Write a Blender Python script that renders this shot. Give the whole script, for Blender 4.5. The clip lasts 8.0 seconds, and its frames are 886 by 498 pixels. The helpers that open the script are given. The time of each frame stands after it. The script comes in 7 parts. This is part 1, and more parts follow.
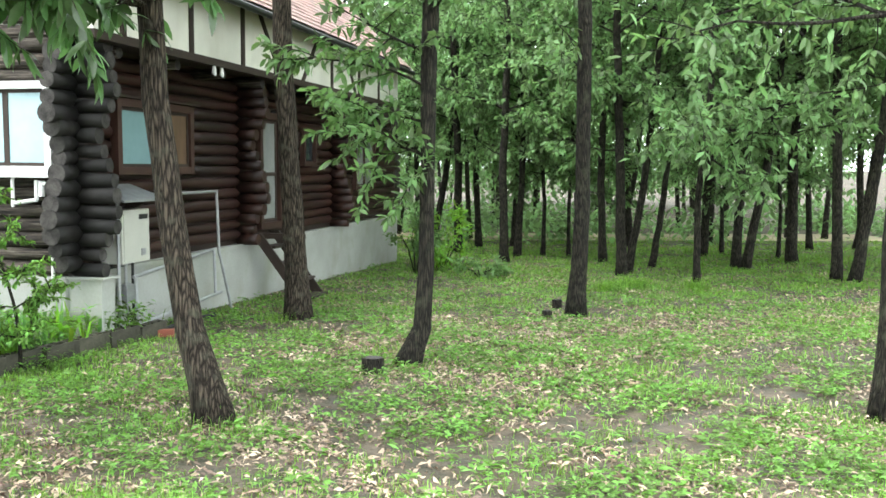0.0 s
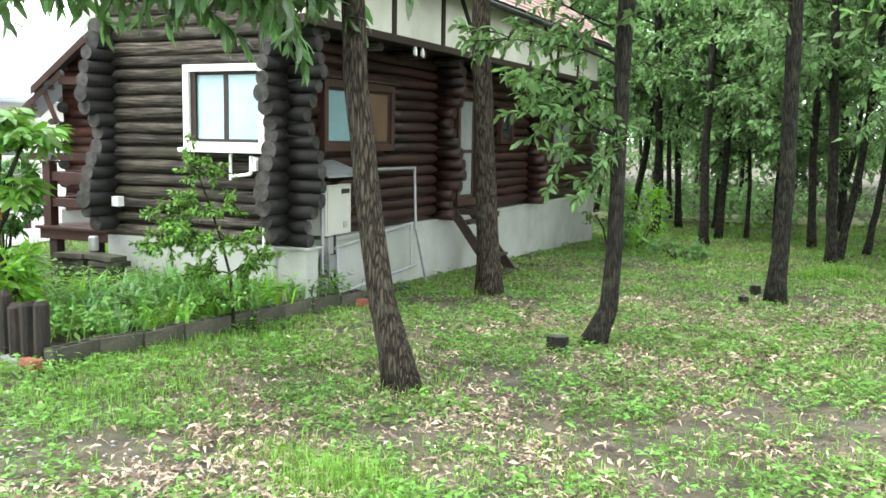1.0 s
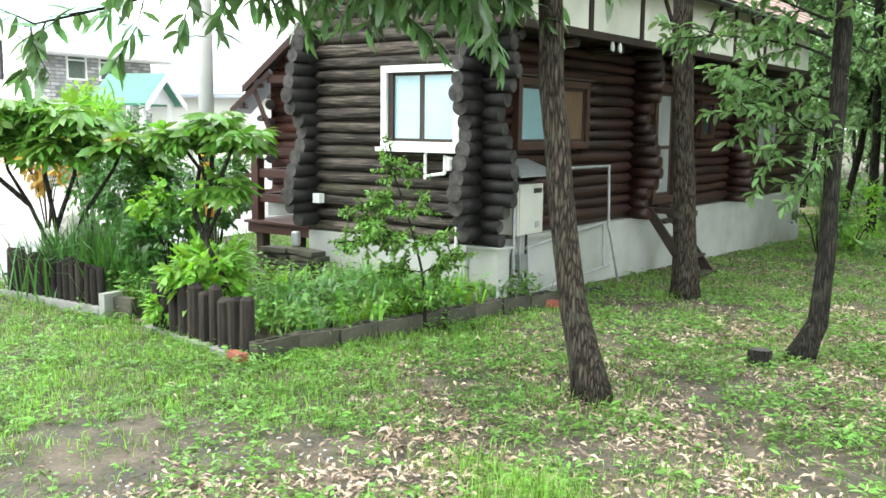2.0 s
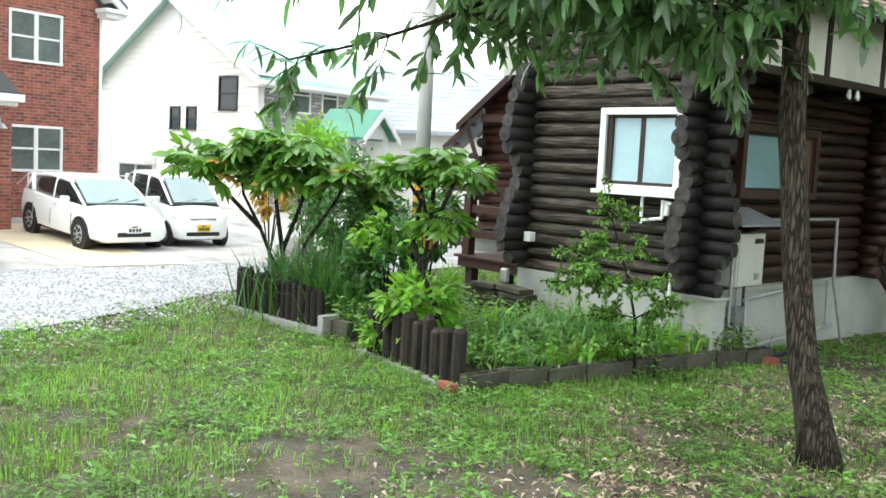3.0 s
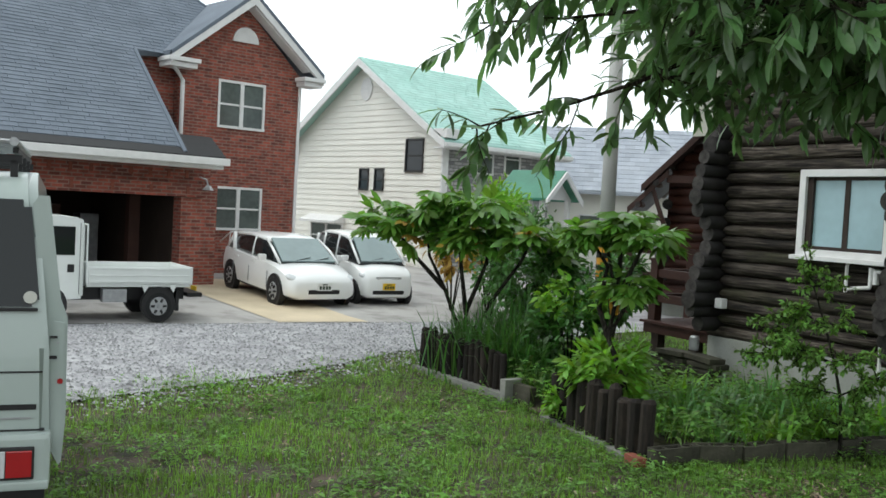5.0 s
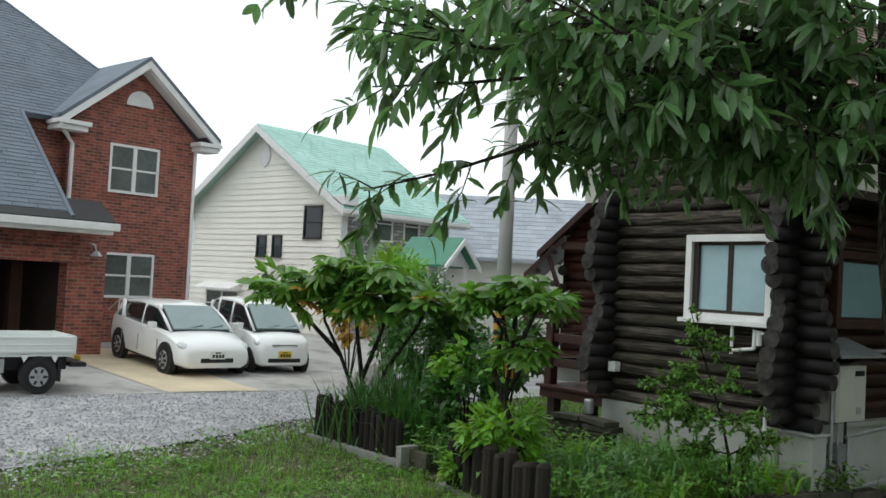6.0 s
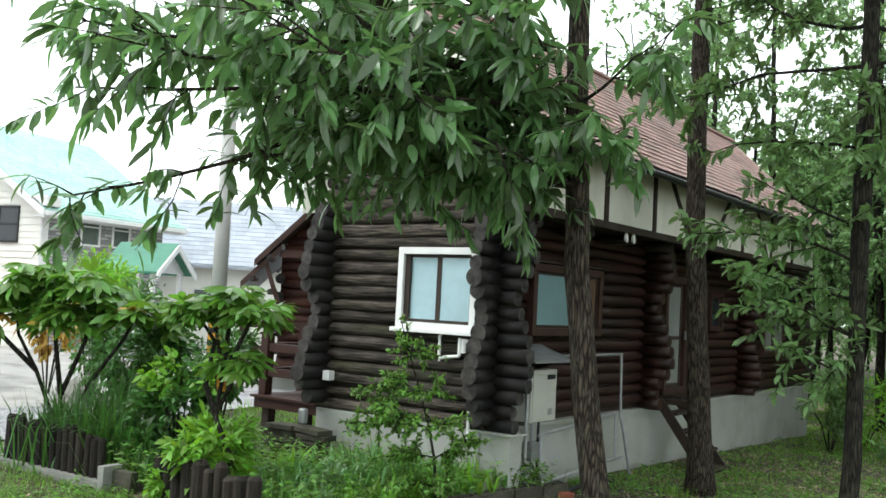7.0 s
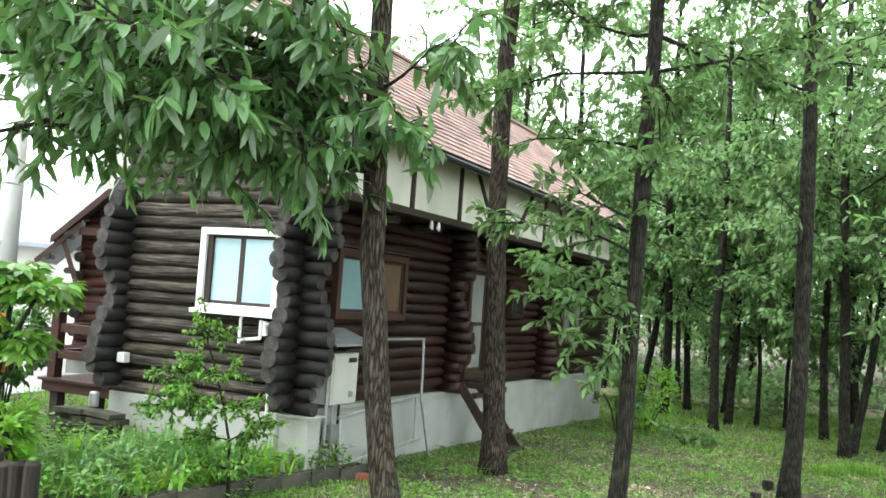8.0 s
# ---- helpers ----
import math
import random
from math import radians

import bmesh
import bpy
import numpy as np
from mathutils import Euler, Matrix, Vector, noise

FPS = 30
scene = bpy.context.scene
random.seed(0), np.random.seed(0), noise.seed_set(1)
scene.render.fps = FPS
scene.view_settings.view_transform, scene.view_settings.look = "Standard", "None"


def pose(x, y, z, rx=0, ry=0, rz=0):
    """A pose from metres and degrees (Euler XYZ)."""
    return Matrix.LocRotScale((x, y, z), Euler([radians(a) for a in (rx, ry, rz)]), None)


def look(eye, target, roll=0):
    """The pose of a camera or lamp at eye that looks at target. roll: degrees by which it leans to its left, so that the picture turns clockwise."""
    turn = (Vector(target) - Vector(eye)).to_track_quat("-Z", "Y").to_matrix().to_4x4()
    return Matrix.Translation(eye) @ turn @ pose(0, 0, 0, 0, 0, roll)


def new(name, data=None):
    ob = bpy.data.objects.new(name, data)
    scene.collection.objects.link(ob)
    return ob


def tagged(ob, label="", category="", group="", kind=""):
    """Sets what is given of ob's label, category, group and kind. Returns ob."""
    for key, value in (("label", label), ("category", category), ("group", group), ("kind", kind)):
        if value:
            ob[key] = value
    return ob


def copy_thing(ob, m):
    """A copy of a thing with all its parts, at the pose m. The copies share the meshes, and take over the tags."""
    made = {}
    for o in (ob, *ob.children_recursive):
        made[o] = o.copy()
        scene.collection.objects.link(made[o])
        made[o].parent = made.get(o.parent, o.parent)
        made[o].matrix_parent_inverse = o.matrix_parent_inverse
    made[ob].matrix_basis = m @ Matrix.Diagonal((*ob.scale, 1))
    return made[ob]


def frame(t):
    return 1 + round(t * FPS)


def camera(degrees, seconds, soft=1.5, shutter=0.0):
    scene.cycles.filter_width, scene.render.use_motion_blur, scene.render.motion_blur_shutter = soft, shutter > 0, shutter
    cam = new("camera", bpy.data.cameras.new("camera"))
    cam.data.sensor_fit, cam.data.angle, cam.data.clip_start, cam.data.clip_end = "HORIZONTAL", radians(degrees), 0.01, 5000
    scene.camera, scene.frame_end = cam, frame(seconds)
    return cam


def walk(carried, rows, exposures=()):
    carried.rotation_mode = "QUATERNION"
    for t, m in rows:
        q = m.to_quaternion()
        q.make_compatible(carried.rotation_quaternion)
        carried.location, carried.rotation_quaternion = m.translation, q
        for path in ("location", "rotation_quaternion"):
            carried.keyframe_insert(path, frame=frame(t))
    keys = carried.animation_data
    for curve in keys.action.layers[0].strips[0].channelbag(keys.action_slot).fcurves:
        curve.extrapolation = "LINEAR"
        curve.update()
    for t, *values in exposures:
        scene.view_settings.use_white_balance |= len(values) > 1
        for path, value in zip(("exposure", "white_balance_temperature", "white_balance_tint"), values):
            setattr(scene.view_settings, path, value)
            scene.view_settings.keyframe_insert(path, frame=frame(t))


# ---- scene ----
# ---------------------------------------------------------------- camera and walk
cam = camera(50.8, 8.0, soft=1.6)
PATH = [
    (0, (0.04, 0.058, 2.072), (0.027, 2.05, 1.894), 0.4),
    (0.5, (0.12, -0.038, 2.12), (-0.109, 1.937, 1.902), 0.7),
    (1, (0.161, -0.047, 2.114), (-0.272, 1.892, 1.88), 0.9),
    (2.3, (0.029, 0.095, 2.259), (-0.891, 1.853, 2.007), 1.4),
    (2.5, (-0.028, -0.013, 2.234), (-1.017, 1.71, 2.007), 2.3),
    (3, (-0.105, -0.034, 2.216), (-1.28, 1.574, 2.027), 2.9),
    (3.5, (-0.159, -0.054, 2.212), (-1.456, 1.462, 2.062), 3.3),
    (4, (-0.196, -0.055, 2.237), (-1.605, 1.357, 2.095), 3.0),
    (4.2, (-0.219, -0.031, 2.225), (-1.668, 1.34, 2.084), 3.0),
    (5.3, (-0.211, -0.031, 2.278), (-1.677, 1.328, 2.229), 3.5),
    (5.5, (-0.229, -0.027, 2.282), (-1.678, 1.352, 2.27), 3.3),
    (6, (-0.203, 0.06, 2.217), (-1.526, 1.559, 2.291), 3.0),
    (6.5, (-0.147, 0.059, 2.277), (-1.214, 1.747, 2.385), 2.6),
    (7, (-0.123, 0.035, 2.273), (-0.949, 1.853, 2.391), 3.0),
    (7.5, (-0.054, 0.026, 2.253), (-0.684, 1.921, 2.367), 4.0),
    (8, (0.106, 0.01, 2.252), (-0.359, 1.952, 2.365), 4.1),
]
EXPOSURES = [(0.0, 1.5), (1.2, 1.5), (2.5, 1.35), (3.0, 0.85), (3.5, 0.45), (4.2, -0.05), (5.3, -0.45), (6.2, -0.6), (6.6, -0.4), (7.0, 0.4), (7.4, 0.9), (8.0, 1.32)]
walk(cam, [(t, look(eye, at, roll)) for t, eye, at, roll in PATH], EXPOSURES)

# ---------------------------------------------------------------- sky and sun (bright overcast)
world = bpy.data.worlds.new("overcast_sky")
scene.world = world
world.use_nodes = True
wn, wl = world.node_tree.nodes, world.node_tree.links
sky = wn.new("ShaderNodeTexSky")
sky.sky_type, sky.sun_disc = "NISHITA", False
sky.sun_elevation, sky.sun_rotation = radians(58), radians(230)
sky.air_density, sky.dust_density = 1.0, 2.0
pale = wn.new("ShaderNodeHueSaturation")
pale.inputs["Saturation"].default_value = 0.12
wl.new(sky.outputs[0], pale.inputs["Color"])
cloud = wn.new("ShaderNodeMix")
cloud.data_type = "RGBA"
cloud.inputs[0].default_value = 0.94
cloud.inputs[7].default_value = (0.91, 1.0, 1.03, 1)
wl.new(pale.outputs[0], cloud.inputs[6])
wl.new(cloud.outputs[2], wn["Background"].inputs["Color"])
wn["Background"].inputs["Strength"].default_value = 1.5
sun_data = bpy.data.lights.new("sun", "SUN")
sun_data.energy, sun_data.angle, sun_data.color = 1.2, radians(25), (0.98, 1.0, 0.93)
sun = new("sun", sun_data)
sun.matrix_world = look((0, 0, 40), (18, 15, 0))
scene.view_settings.exposure = 0.0


# ---------------------------------------------------------------- materials
def material(name, color, rough=0.7, metal=0.0, color2=None, scale=6.0, fine=60.0, bump=0.3, bump_dist=0.01,
             stretch=(1, 1, 1), spread=0.35, obj_var=0.0, isl_var=0.0, spec=0.4, coat=0.0, leaf=0.0, dirt=None):
    """Base colour varied by a coarse and a fine noise, bump from the fine one, and a change from piece to piece."""
    m = bpy.data.materials.new(name)
    m.use_nodes = True
    n, l = m.node_tree.nodes, m.node_tree.links
    b = n["Principled BSDF"]
    co = n.new("ShaderNodeTexCoord")
    mp = n.new("ShaderNodeMapping")
    mp.inputs["Scale"].default_value = stretch
    l.new(co.outputs["Object"], mp.inputs["Vector"])
    big, small = n.new("ShaderNodeTexNoise"), n.new("ShaderNodeTexNoise")
    big.inputs["Scale"].default_value, small.inputs["Scale"].default_value = scale, fine
    big.inputs["Detail"].default_value, small.inputs["Detail"].default_value = 4, 3
    l.new(mp.outputs[0], big.inputs["Vector"])
    l.new(mp.outputs[0], small.inputs["Vector"])
    c2 = color2 or tuple(c * (1 - spread) for c in color)
    mix = n.new("ShaderNodeMix")
    mix.data_type = "RGBA"
    mix.inputs[6].default_value, mix.inputs[7].default_value = (*color, 1), (*c2, 1)
    add = n.new("ShaderNodeMath")
    add.operation = "MULTIPLY_ADD"
    add.inputs[1].default_value = 0.45
    l.new(small.outputs["Fac"], add.inputs[0])
    l.new(big.outputs["Fac"], add.inputs[2])
    rng = n.new("ShaderNodeMapRange")
    rng.inputs["From Min"].default_value, rng.inputs["From Max"].default_value = 0.5, 0.95
    l.new(add.outputs[0], rng.inputs["Value"])
    l.new(rng.outputs[0], mix.inputs[0])
    out = mix.outputs[2]
    if obj_var or isl_var:
        hsv = n.new("ShaderNodeHueSaturation")
        src = n.new("ShaderNodeObjectInfo").outputs["Random"] if obj_var else n.new("ShaderNodeNewGeometry").outputs["Random Per Island"]
        var = n.new("ShaderNodeMapRange")
        k = obj_var or isl_var
        var.inputs["To Min"].default_value, var.inputs["To Max"].default_value = 1 - k, 1 + k
        l.new(src, var.inputs["Value"])
        l.new(var.outputs[0], hsv.inputs["Value"])
        if leaf:
            hue = n.new("ShaderNodeMapRange")
            hue.inputs["To Min"].default_value, hue.inputs["To Max"].default_value = 0.485, 0.515
            l.new(src, hue.inputs["Value"])
            l.new(hue.outputs[0], hsv.inputs["Hue"])
        l.new(out, hsv.inputs["Color"])
        out = hsv.outputs[0]
    if dirt:
        st = n.new("ShaderNodeTexNoise")
        st.inputs["Scale"].default_value, st.inputs["Detail"].default_value = 1.7, 6
        l.new(co.outputs["Object"], st.inputs["Vector"])
        sr = n.new("ShaderNodeMapRange")
        sr.inputs["From Min"].default_value, sr.inputs["From Max"].default_value = 0.5, 0.72
        sr.inputs["To Max"].default_value = 0.6
        l.new(st.outputs["Fac"], sr.inputs["Value"])
        mm = n.new("ShaderNodeMix")
        mm.data_type = "RGBA"
        mm.inputs[7].default_value = (*dirt, 1)
        l.new(out, mm.inputs[6])
        l.new(sr.outputs[0], mm.inputs[0])
        out = mm.outputs[2]
    l.new(out, b.inputs["Base Color"])
    b.inputs["Roughness"].default_value, b.inputs["Metallic"].default_value = rough, metal
    b.inputs["Specular IOR Level"].default_value = spec
    b.inputs["Coat Weight"].default_value = coat
    if bump:
        bp = n.new("ShaderNodeBump")
        bp.inputs["Strength"].default_value, bp.inputs["Distance"].default_value = bump, bump_dist
        l.new(add.outputs[0], bp.inputs["Height"])
        l.new(bp.outputs[0], b.inputs["Normal"])
    if leaf:
        tr = n.new("ShaderNodeBsdfTranslucent")
        boost = n.new("ShaderNodeHueSaturation")
        boost.inputs["Value"].default_value, boost.inputs["Saturation"].default_value = 1.6, 1.1
        boost.inputs["Hue"].default_value = 0.485
        l.new(out, boost.inputs["Color"])
        l.new(boost.outputs[0], tr.inputs["Color"])
        ms = n.new("ShaderNodeMixShader")
        ms.inputs[0].default_value = leaf
        l.new(b.outputs[0], ms.inputs[1])
        l.new(tr.outputs[0], ms.inputs[2])
        l.new(ms.outputs[0], n["Material Output"].inputs["Surface"])
    return m


def bark_material(name, ridge, crack, moss, scale=16.0):
    """Bark: upright ridges between dark fissures, with pale and mossy patches."""
    m = bpy.data.materials.new(name)
    m.use_nodes = True
    n, l = m.node_tree.nodes, m.node_tree.links
    b = n["Principled BSDF"]
    co, mp = n.new("ShaderNodeTexCoord"), n.new("ShaderNodeMapping")
    mp.inputs["Scale"].default_value = (1, 1, 0.13)
    l.new(co.outputs["Object"], mp.inputs["Vector"])
    wob = n.new("ShaderNodeTexNoise")
    wob.inputs["Scale"].default_value, wob.inputs["Detail"].default_value = 9, 4
    l.new(mp.outputs[0], wob.inputs["Vector"])
    mixv = n.new("ShaderNodeMix")
    mixv.data_type = "VECTOR"
    mixv.inputs[0].default_value = 0.06
    l.new(mp.outputs[0], mixv.inputs[4])
    l.new(wob.outputs["Color"], mixv.inputs[5])
    vo = n.new("ShaderNodeTexVoronoi")
    vo.feature = "DISTANCE_TO_EDGE"
    vo.inputs["Scale"].default_value = scale
    l.new(mixv.outputs[1], vo.inputs["Vector"])
    rg = n.new("ShaderNodeMapRange")
    rg.inputs["From Max"].default_value = 0.32
    l.new(vo.outputs["Distance"], rg.inputs["Value"])
    fine = n.new("ShaderNodeTexNoise")
    fine.inputs["Scale"].default_value, fine.inputs["Detail"].default_value = 45, 5
    l.new(mp.outputs[0], fine.inputs["Vector"])
    hgt = n.new("ShaderNodeMath")
    hgt.operation = "MULTIPLY"
    l.new(rg.outputs[0], hgt.inputs[0])
    l.new(fine.outputs["Fac"], hgt.inputs[1])
    r2 = n.new("ShaderNodeMapRange")
    r2.inputs["From Min"].default_value, r2.inputs["From Max"].default_value = 0.05, 0.5
    l.new(hgt.outputs[0], r2.inputs["Value"])
    mix = n.new("ShaderNodeMix")
    mix.data_type = "RGBA"
    mix.inputs[6].default_value, mix.inputs[7].default_value = (*crack, 1), (*ridge, 1)
    l.new(r2.outputs[0], mix.inputs[0])
    st = n.new("ShaderNodeTexNoise")
    st.inputs["Scale"].default_value, st.inputs["Detail"].default_value = 8.0, 6
    l.new(co.outputs["Object"], st.inputs["Vector"])
    sr = n.new("ShaderNodeMapRange")
    sr.inputs["From Min"].default_value, sr.inputs["From Max"].default_value, sr.inputs["To Max"].default_value = 0.52, 0.72, 0.65
    l.new(st.outputs["Fac"], sr.inputs["Value"])
    mm = n.new("ShaderNodeMix")
    mm.data_type = "RGBA"
    mm.inputs[7].default_value = (*moss, 1)
    l.new(sr.outputs[0], mm.inputs[0])
    l.new(mix.outputs[2], mm.inputs[6])
    l.new(mm.outputs[2], b.inputs["Base Color"])
    b.inputs["Roughness"].default_value = 0.95
    b.inputs["Specular IOR Level"].default_value = 0.2
    bp = n.new("ShaderNodeBump")
    bp.inputs["Strength"].default_value, bp.inputs["Distance"].default_value = 1.0, 0.03
    l.new(hgt.outputs[0], bp.inputs["Height"])
    l.new(bp.outputs[0], b.inputs["Normal"])
    return m


def log_material(name, dark, mid, pale, moss):
    """Weathered round timber: long cracks and streaks along the log, pale where worn, mossy in places."""
    m = bpy.data.materials.new(name)
    m.use_nodes = True
    n, l = m.node_tree.nodes, m.node_tree.links
    b = n["Principled BSDF"]
    co, info, shift = n.new("ShaderNodeTexCoord"), n.new("ShaderNodeObjectInfo"), n.new("ShaderNodeVectorMath")
    shift.operation = "MULTIPLY_ADD"
    shift.inputs[1].default_value = (1, 1, 1)
    far = n.new("ShaderNodeMath")
    far.operation = "MULTIPLY"
    far.inputs[1].default_value = 40.0
    l.new(info.outputs["Random"], far.inputs[0])
    l.new(co.outputs["Object"], shift.inputs[0])
    l.new(far.outputs[0], shift.inputs[2])

    def noise_of(stretch, scale, detail):
        mp, no = n.new("ShaderNodeMapping"), n.new("ShaderNodeTexNoise")
        mp.inputs["Scale"].default_value = stretch
        no.inputs["Scale"].default_value, no.inputs["Detail"].default_value, no.inputs["Roughness"].default_value = scale, detail, 0.62
        l.new(shift.outputs[0], mp.inputs["Vector"])
        l.new(mp.outputs[0], no.inputs["Vector"])
        return no.outputs["Fac"]

    streak, worn = noise_of((0.9, 14, 14), 2.6, 5), noise_of((0.8, 2.2, 2.2), 2.2, 4)
    ramp = n.new("ShaderNodeValToRGB")
    e = ramp.color_ramp.elements
    e[0].position, e[0].color = 0.36, (*dark, 1)
    e[1].position, e[1].color = 0.70, (*pale, 1)
    k = e.new(0.50)
    k.color = (*mid, 1)
    both = n.new("ShaderNodeMath")
    both.operation = "MULTIPLY_ADD"
    both.inputs[1].default_value = 0.45
    cut = n.new("ShaderNodeMath")
    cut.operation = "SUBTRACT"
    cut.inputs[1].default_value = 0.225
    l.new(worn, both.inputs[0])
    l.new(streak, both.inputs[2])
    l.new(both.outputs[0], cut.inputs[0])
    l.new(cut.outputs[0], ramp.inputs[0])
    green, mix = n.new("ShaderNodeMapRange"), n.new("ShaderNodeMix")
    mix.data_type = "RGBA"
    green.inputs["From Min"].default_value, green.inputs["From Max"].default_value, green.inputs["To Max"].default_value = 0.56, 0.72, 0.6
    l.new(noise_of((0.6, 1.2, 1.2), 1.5, 3), green.inputs["Value"])
    l.new(green.outputs[0], mix.inputs[0])
    l.new(ramp.outputs[0], mix.inputs[6])
    mix.inputs[7].default_value = (*moss, 1)
    hs, var = n.new("ShaderNodeHueSaturation"), n.new("ShaderNodeMapRange")
    var.inputs["To Min"].default_value, var.inputs["To Max"].default_value = 0.6, 1.35
    l.new(info.outputs["Random"], var.inputs["Value"])
    l.new(var.outputs[0], hs.inputs["Value"])
    l.new(mix.outputs[2], hs.inputs["Color"])
    l.new(hs.outputs[0], b.inputs["Base Color"])
    b.inputs["Roughness"].default_value, b.inputs["Specular IOR Level"].default_value = 0.72, 0.3
    bp = n.new("ShaderNodeBump")
    bp.inputs["Strength"].default_value, bp.inputs["Distance"].default_value = 0.9, 0.03
    l.new(streak, bp.inputs["Height"])
    l.new(bp.outputs[0], b.inputs["Normal"])
    return m


def ground_material():
    """Lawn soil with patchy moss and litter, turning to gravel along the lane."""
    m = material("ground_soil", (0.135, 0.105, 0.078), 0.95, color2=(0.026, 0.028, 0.016), scale=3.4, fine=30, bump=1.0, bump_dist=0.06, dirt=(0.075, 0.07, 0.06))
    return m


def brick_material(name, c1, c2, mortar, width, height, scale=1.0, mort=0.012, bump=0.5):
    m = bpy.data.materials.new(name)
    m.use_nodes = True
    n, l = m.node_tree.nodes, m.node_tree.links
    b = n["Principled BSDF"]
    co = n.new("ShaderNodeTexCoord")
    sep, com = n.new("ShaderNodeSeparateXYZ"), n.new("ShaderNodeCombineXYZ")
    l.new(co.outputs["Object"], sep.inputs[0])
    s = n.new("ShaderNodeMath")
    l.new(sep.outputs["X"], s.inputs[0])
    l.new(sep.outputs["Y"], s.inputs[1])
    l.new(s.outputs[0], com.inputs["X"])
    l.new(sep.outputs["Z"], com.inputs["Y"])
    br = n.new("ShaderNodeTexBrick")
    br.inputs["Color1"].default_value, br.inputs["Color2"].default_value, br.inputs["Mortar"].default_value = (*c1, 1), (*c2, 1), (*mortar, 1)
    br.inputs["Scale"].default_value, br.inputs["Mortar Size"].default_value = scale, mort
    br.inputs["Brick Width"].default_value, br.inputs["Row Height"].default_value = width, height
    l.new(com.outputs[0], br.inputs["Vector"])
    no = n.new("ShaderNodeTexNoise")
    no.inputs["Scale"].default_value = 5
    no.inputs["Detail"].default_value = 6
    l.new(co.outputs["Object"], no.inputs["Vector"])
    hs = n.new("ShaderNodeHueSaturation")
    mr = n.new("ShaderNodeMapRange")
    mr.inputs["To Min"].default_value, mr.inputs["To Max"].default_value = 0.4, 1.6
    l.new(no.outputs["Fac"], mr.inputs["Value"])
    l.new(mr.outputs[0], hs.inputs["Value"])
    l.new(br.outputs["Color"], hs.inputs["Color"])
    l.new(hs.outputs[0], b.inputs["Base Color"])
    b.inputs["Roughness"].default_value = 0.85
    bp = n.new("ShaderNodeBump")
    bp.inputs["Strength"].default_value, bp.inputs["Distance"].default_value, bp.invert = bump, 0.02, True
    l.new(br.outputs["Fac"], bp.inputs["Height"])
    l.new(bp.outputs[0], b.inputs["Normal"])
    return m


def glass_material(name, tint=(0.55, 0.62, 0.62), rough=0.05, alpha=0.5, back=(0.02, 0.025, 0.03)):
    """An opaque glossy pane; the dim inside behind it is put into its dark colour."""
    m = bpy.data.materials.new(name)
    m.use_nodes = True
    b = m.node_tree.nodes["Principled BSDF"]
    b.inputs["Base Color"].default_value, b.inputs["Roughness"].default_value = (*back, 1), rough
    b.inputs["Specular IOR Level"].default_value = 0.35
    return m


M_SOIL = ground_material()
M_GRAVEL = material("gravel", (0.46, 0.46, 0.47), 0.9, color2=(0.27, 0.265, 0.28), scale=3, fine=28, bump=1.0, bump_dist=0.04)
M_ASPH = material("drive_concrete", (0.42, 0.405, 0.385), 0.9, color2=(0.29, 0.28, 0.27), scale=0.7, fine=40, bump=0.3, bump_dist=0.006, dirt=(0.14, 0.13, 0.12))
M_BEIGE = material("drive_beige", (0.62, 0.52, 0.37), 0.9, scale=1.2, fine=50, bump=0.3, bump_dist=0.006, spread=0.25)
M_LOGD = log_material("weathered_log", (0.005, 0.004, 0.0035), (0.050, 0.039, 0.030), (0.150, 0.130, 0.108), (0.060, 0.062, 0.026))
# side-wall logs: the trees' shade on this wall is darkened into the base tone
M_LOGR = material("shaded_red_brown_log", (0.036, 0.0125, 0.008), 0.55, color2=(0.009, 0.0034, 0.0026), scale=2.0, fine=24, stretch=(3, 0.35, 3), bump=0.6, bump_dist=0.012, obj_var=0.25)
# shade on the jutting log ends is put into this near-black colour
M_LOGE = material("shaded_log_end", (0.013, 0.011, 0.010), 0.7, color2=(0.003, 0.0026, 0.0024), scale=3, fine=26, bump=0.6, obj_var=0.3)
# lighter copy of the side-wall log, its stronger light put into the colour
M_CABIN = material("lit_red_cabin_log", (0.10, 0.034, 0.022), 0.6, color2=(0.030, 0.011, 0.008), scale=2.0, fine=24, stretch=(0.5, 3, 3), bump=0.6, bump_dist=0.012, obj_var=0.25)
M_BROWNW = material("dark_brown_trim", (0.050, 0.022, 0.015), 0.6, scale=3, fine=40, bump=0.3, obj_var=0.15)
M_END = material("log_end_grain", (0.066, 0.060, 0.056), 0.9, color2=(0.010, 0.009, 0.008), scale=9, fine=60, bump=0.6, obj_var=0.3)
# real dark timber; its colour also stands for the dark of unlit interiors
M_DARKW = material("dark_timber_and_unlit_interior", (0.035, 0.022, 0.016), 0.7, scale=4, fine=50, bump=0.4, obj_var=0.2)
M_REDW = material("red_stained_wood", (0.052, 0.020, 0.014), 0.6, scale=3, fine=40, bump=0.3, obj_var=0.15)
M_FOUND = material("foundation_concrete", (0.37, 0.38, 0.355), 0.9, color2=(0.29, 0.30, 0.27), scale=1.4, fine=30, bump=0.25, dirt=(0.24, 0.25, 0.18))
M_PLASTER = material("cream_plaster", (0.70, 0.69, 0.60), 0.85, scale=2, fine=60, bump=0.15, spread=0.12, dirt=(0.5, 0.48, 0.4))
M_WHITEP = material("white_paint", (0.78, 0.78, 0.77), 0.5, scale=5, fine=60, bump=0.08, spread=0.12)
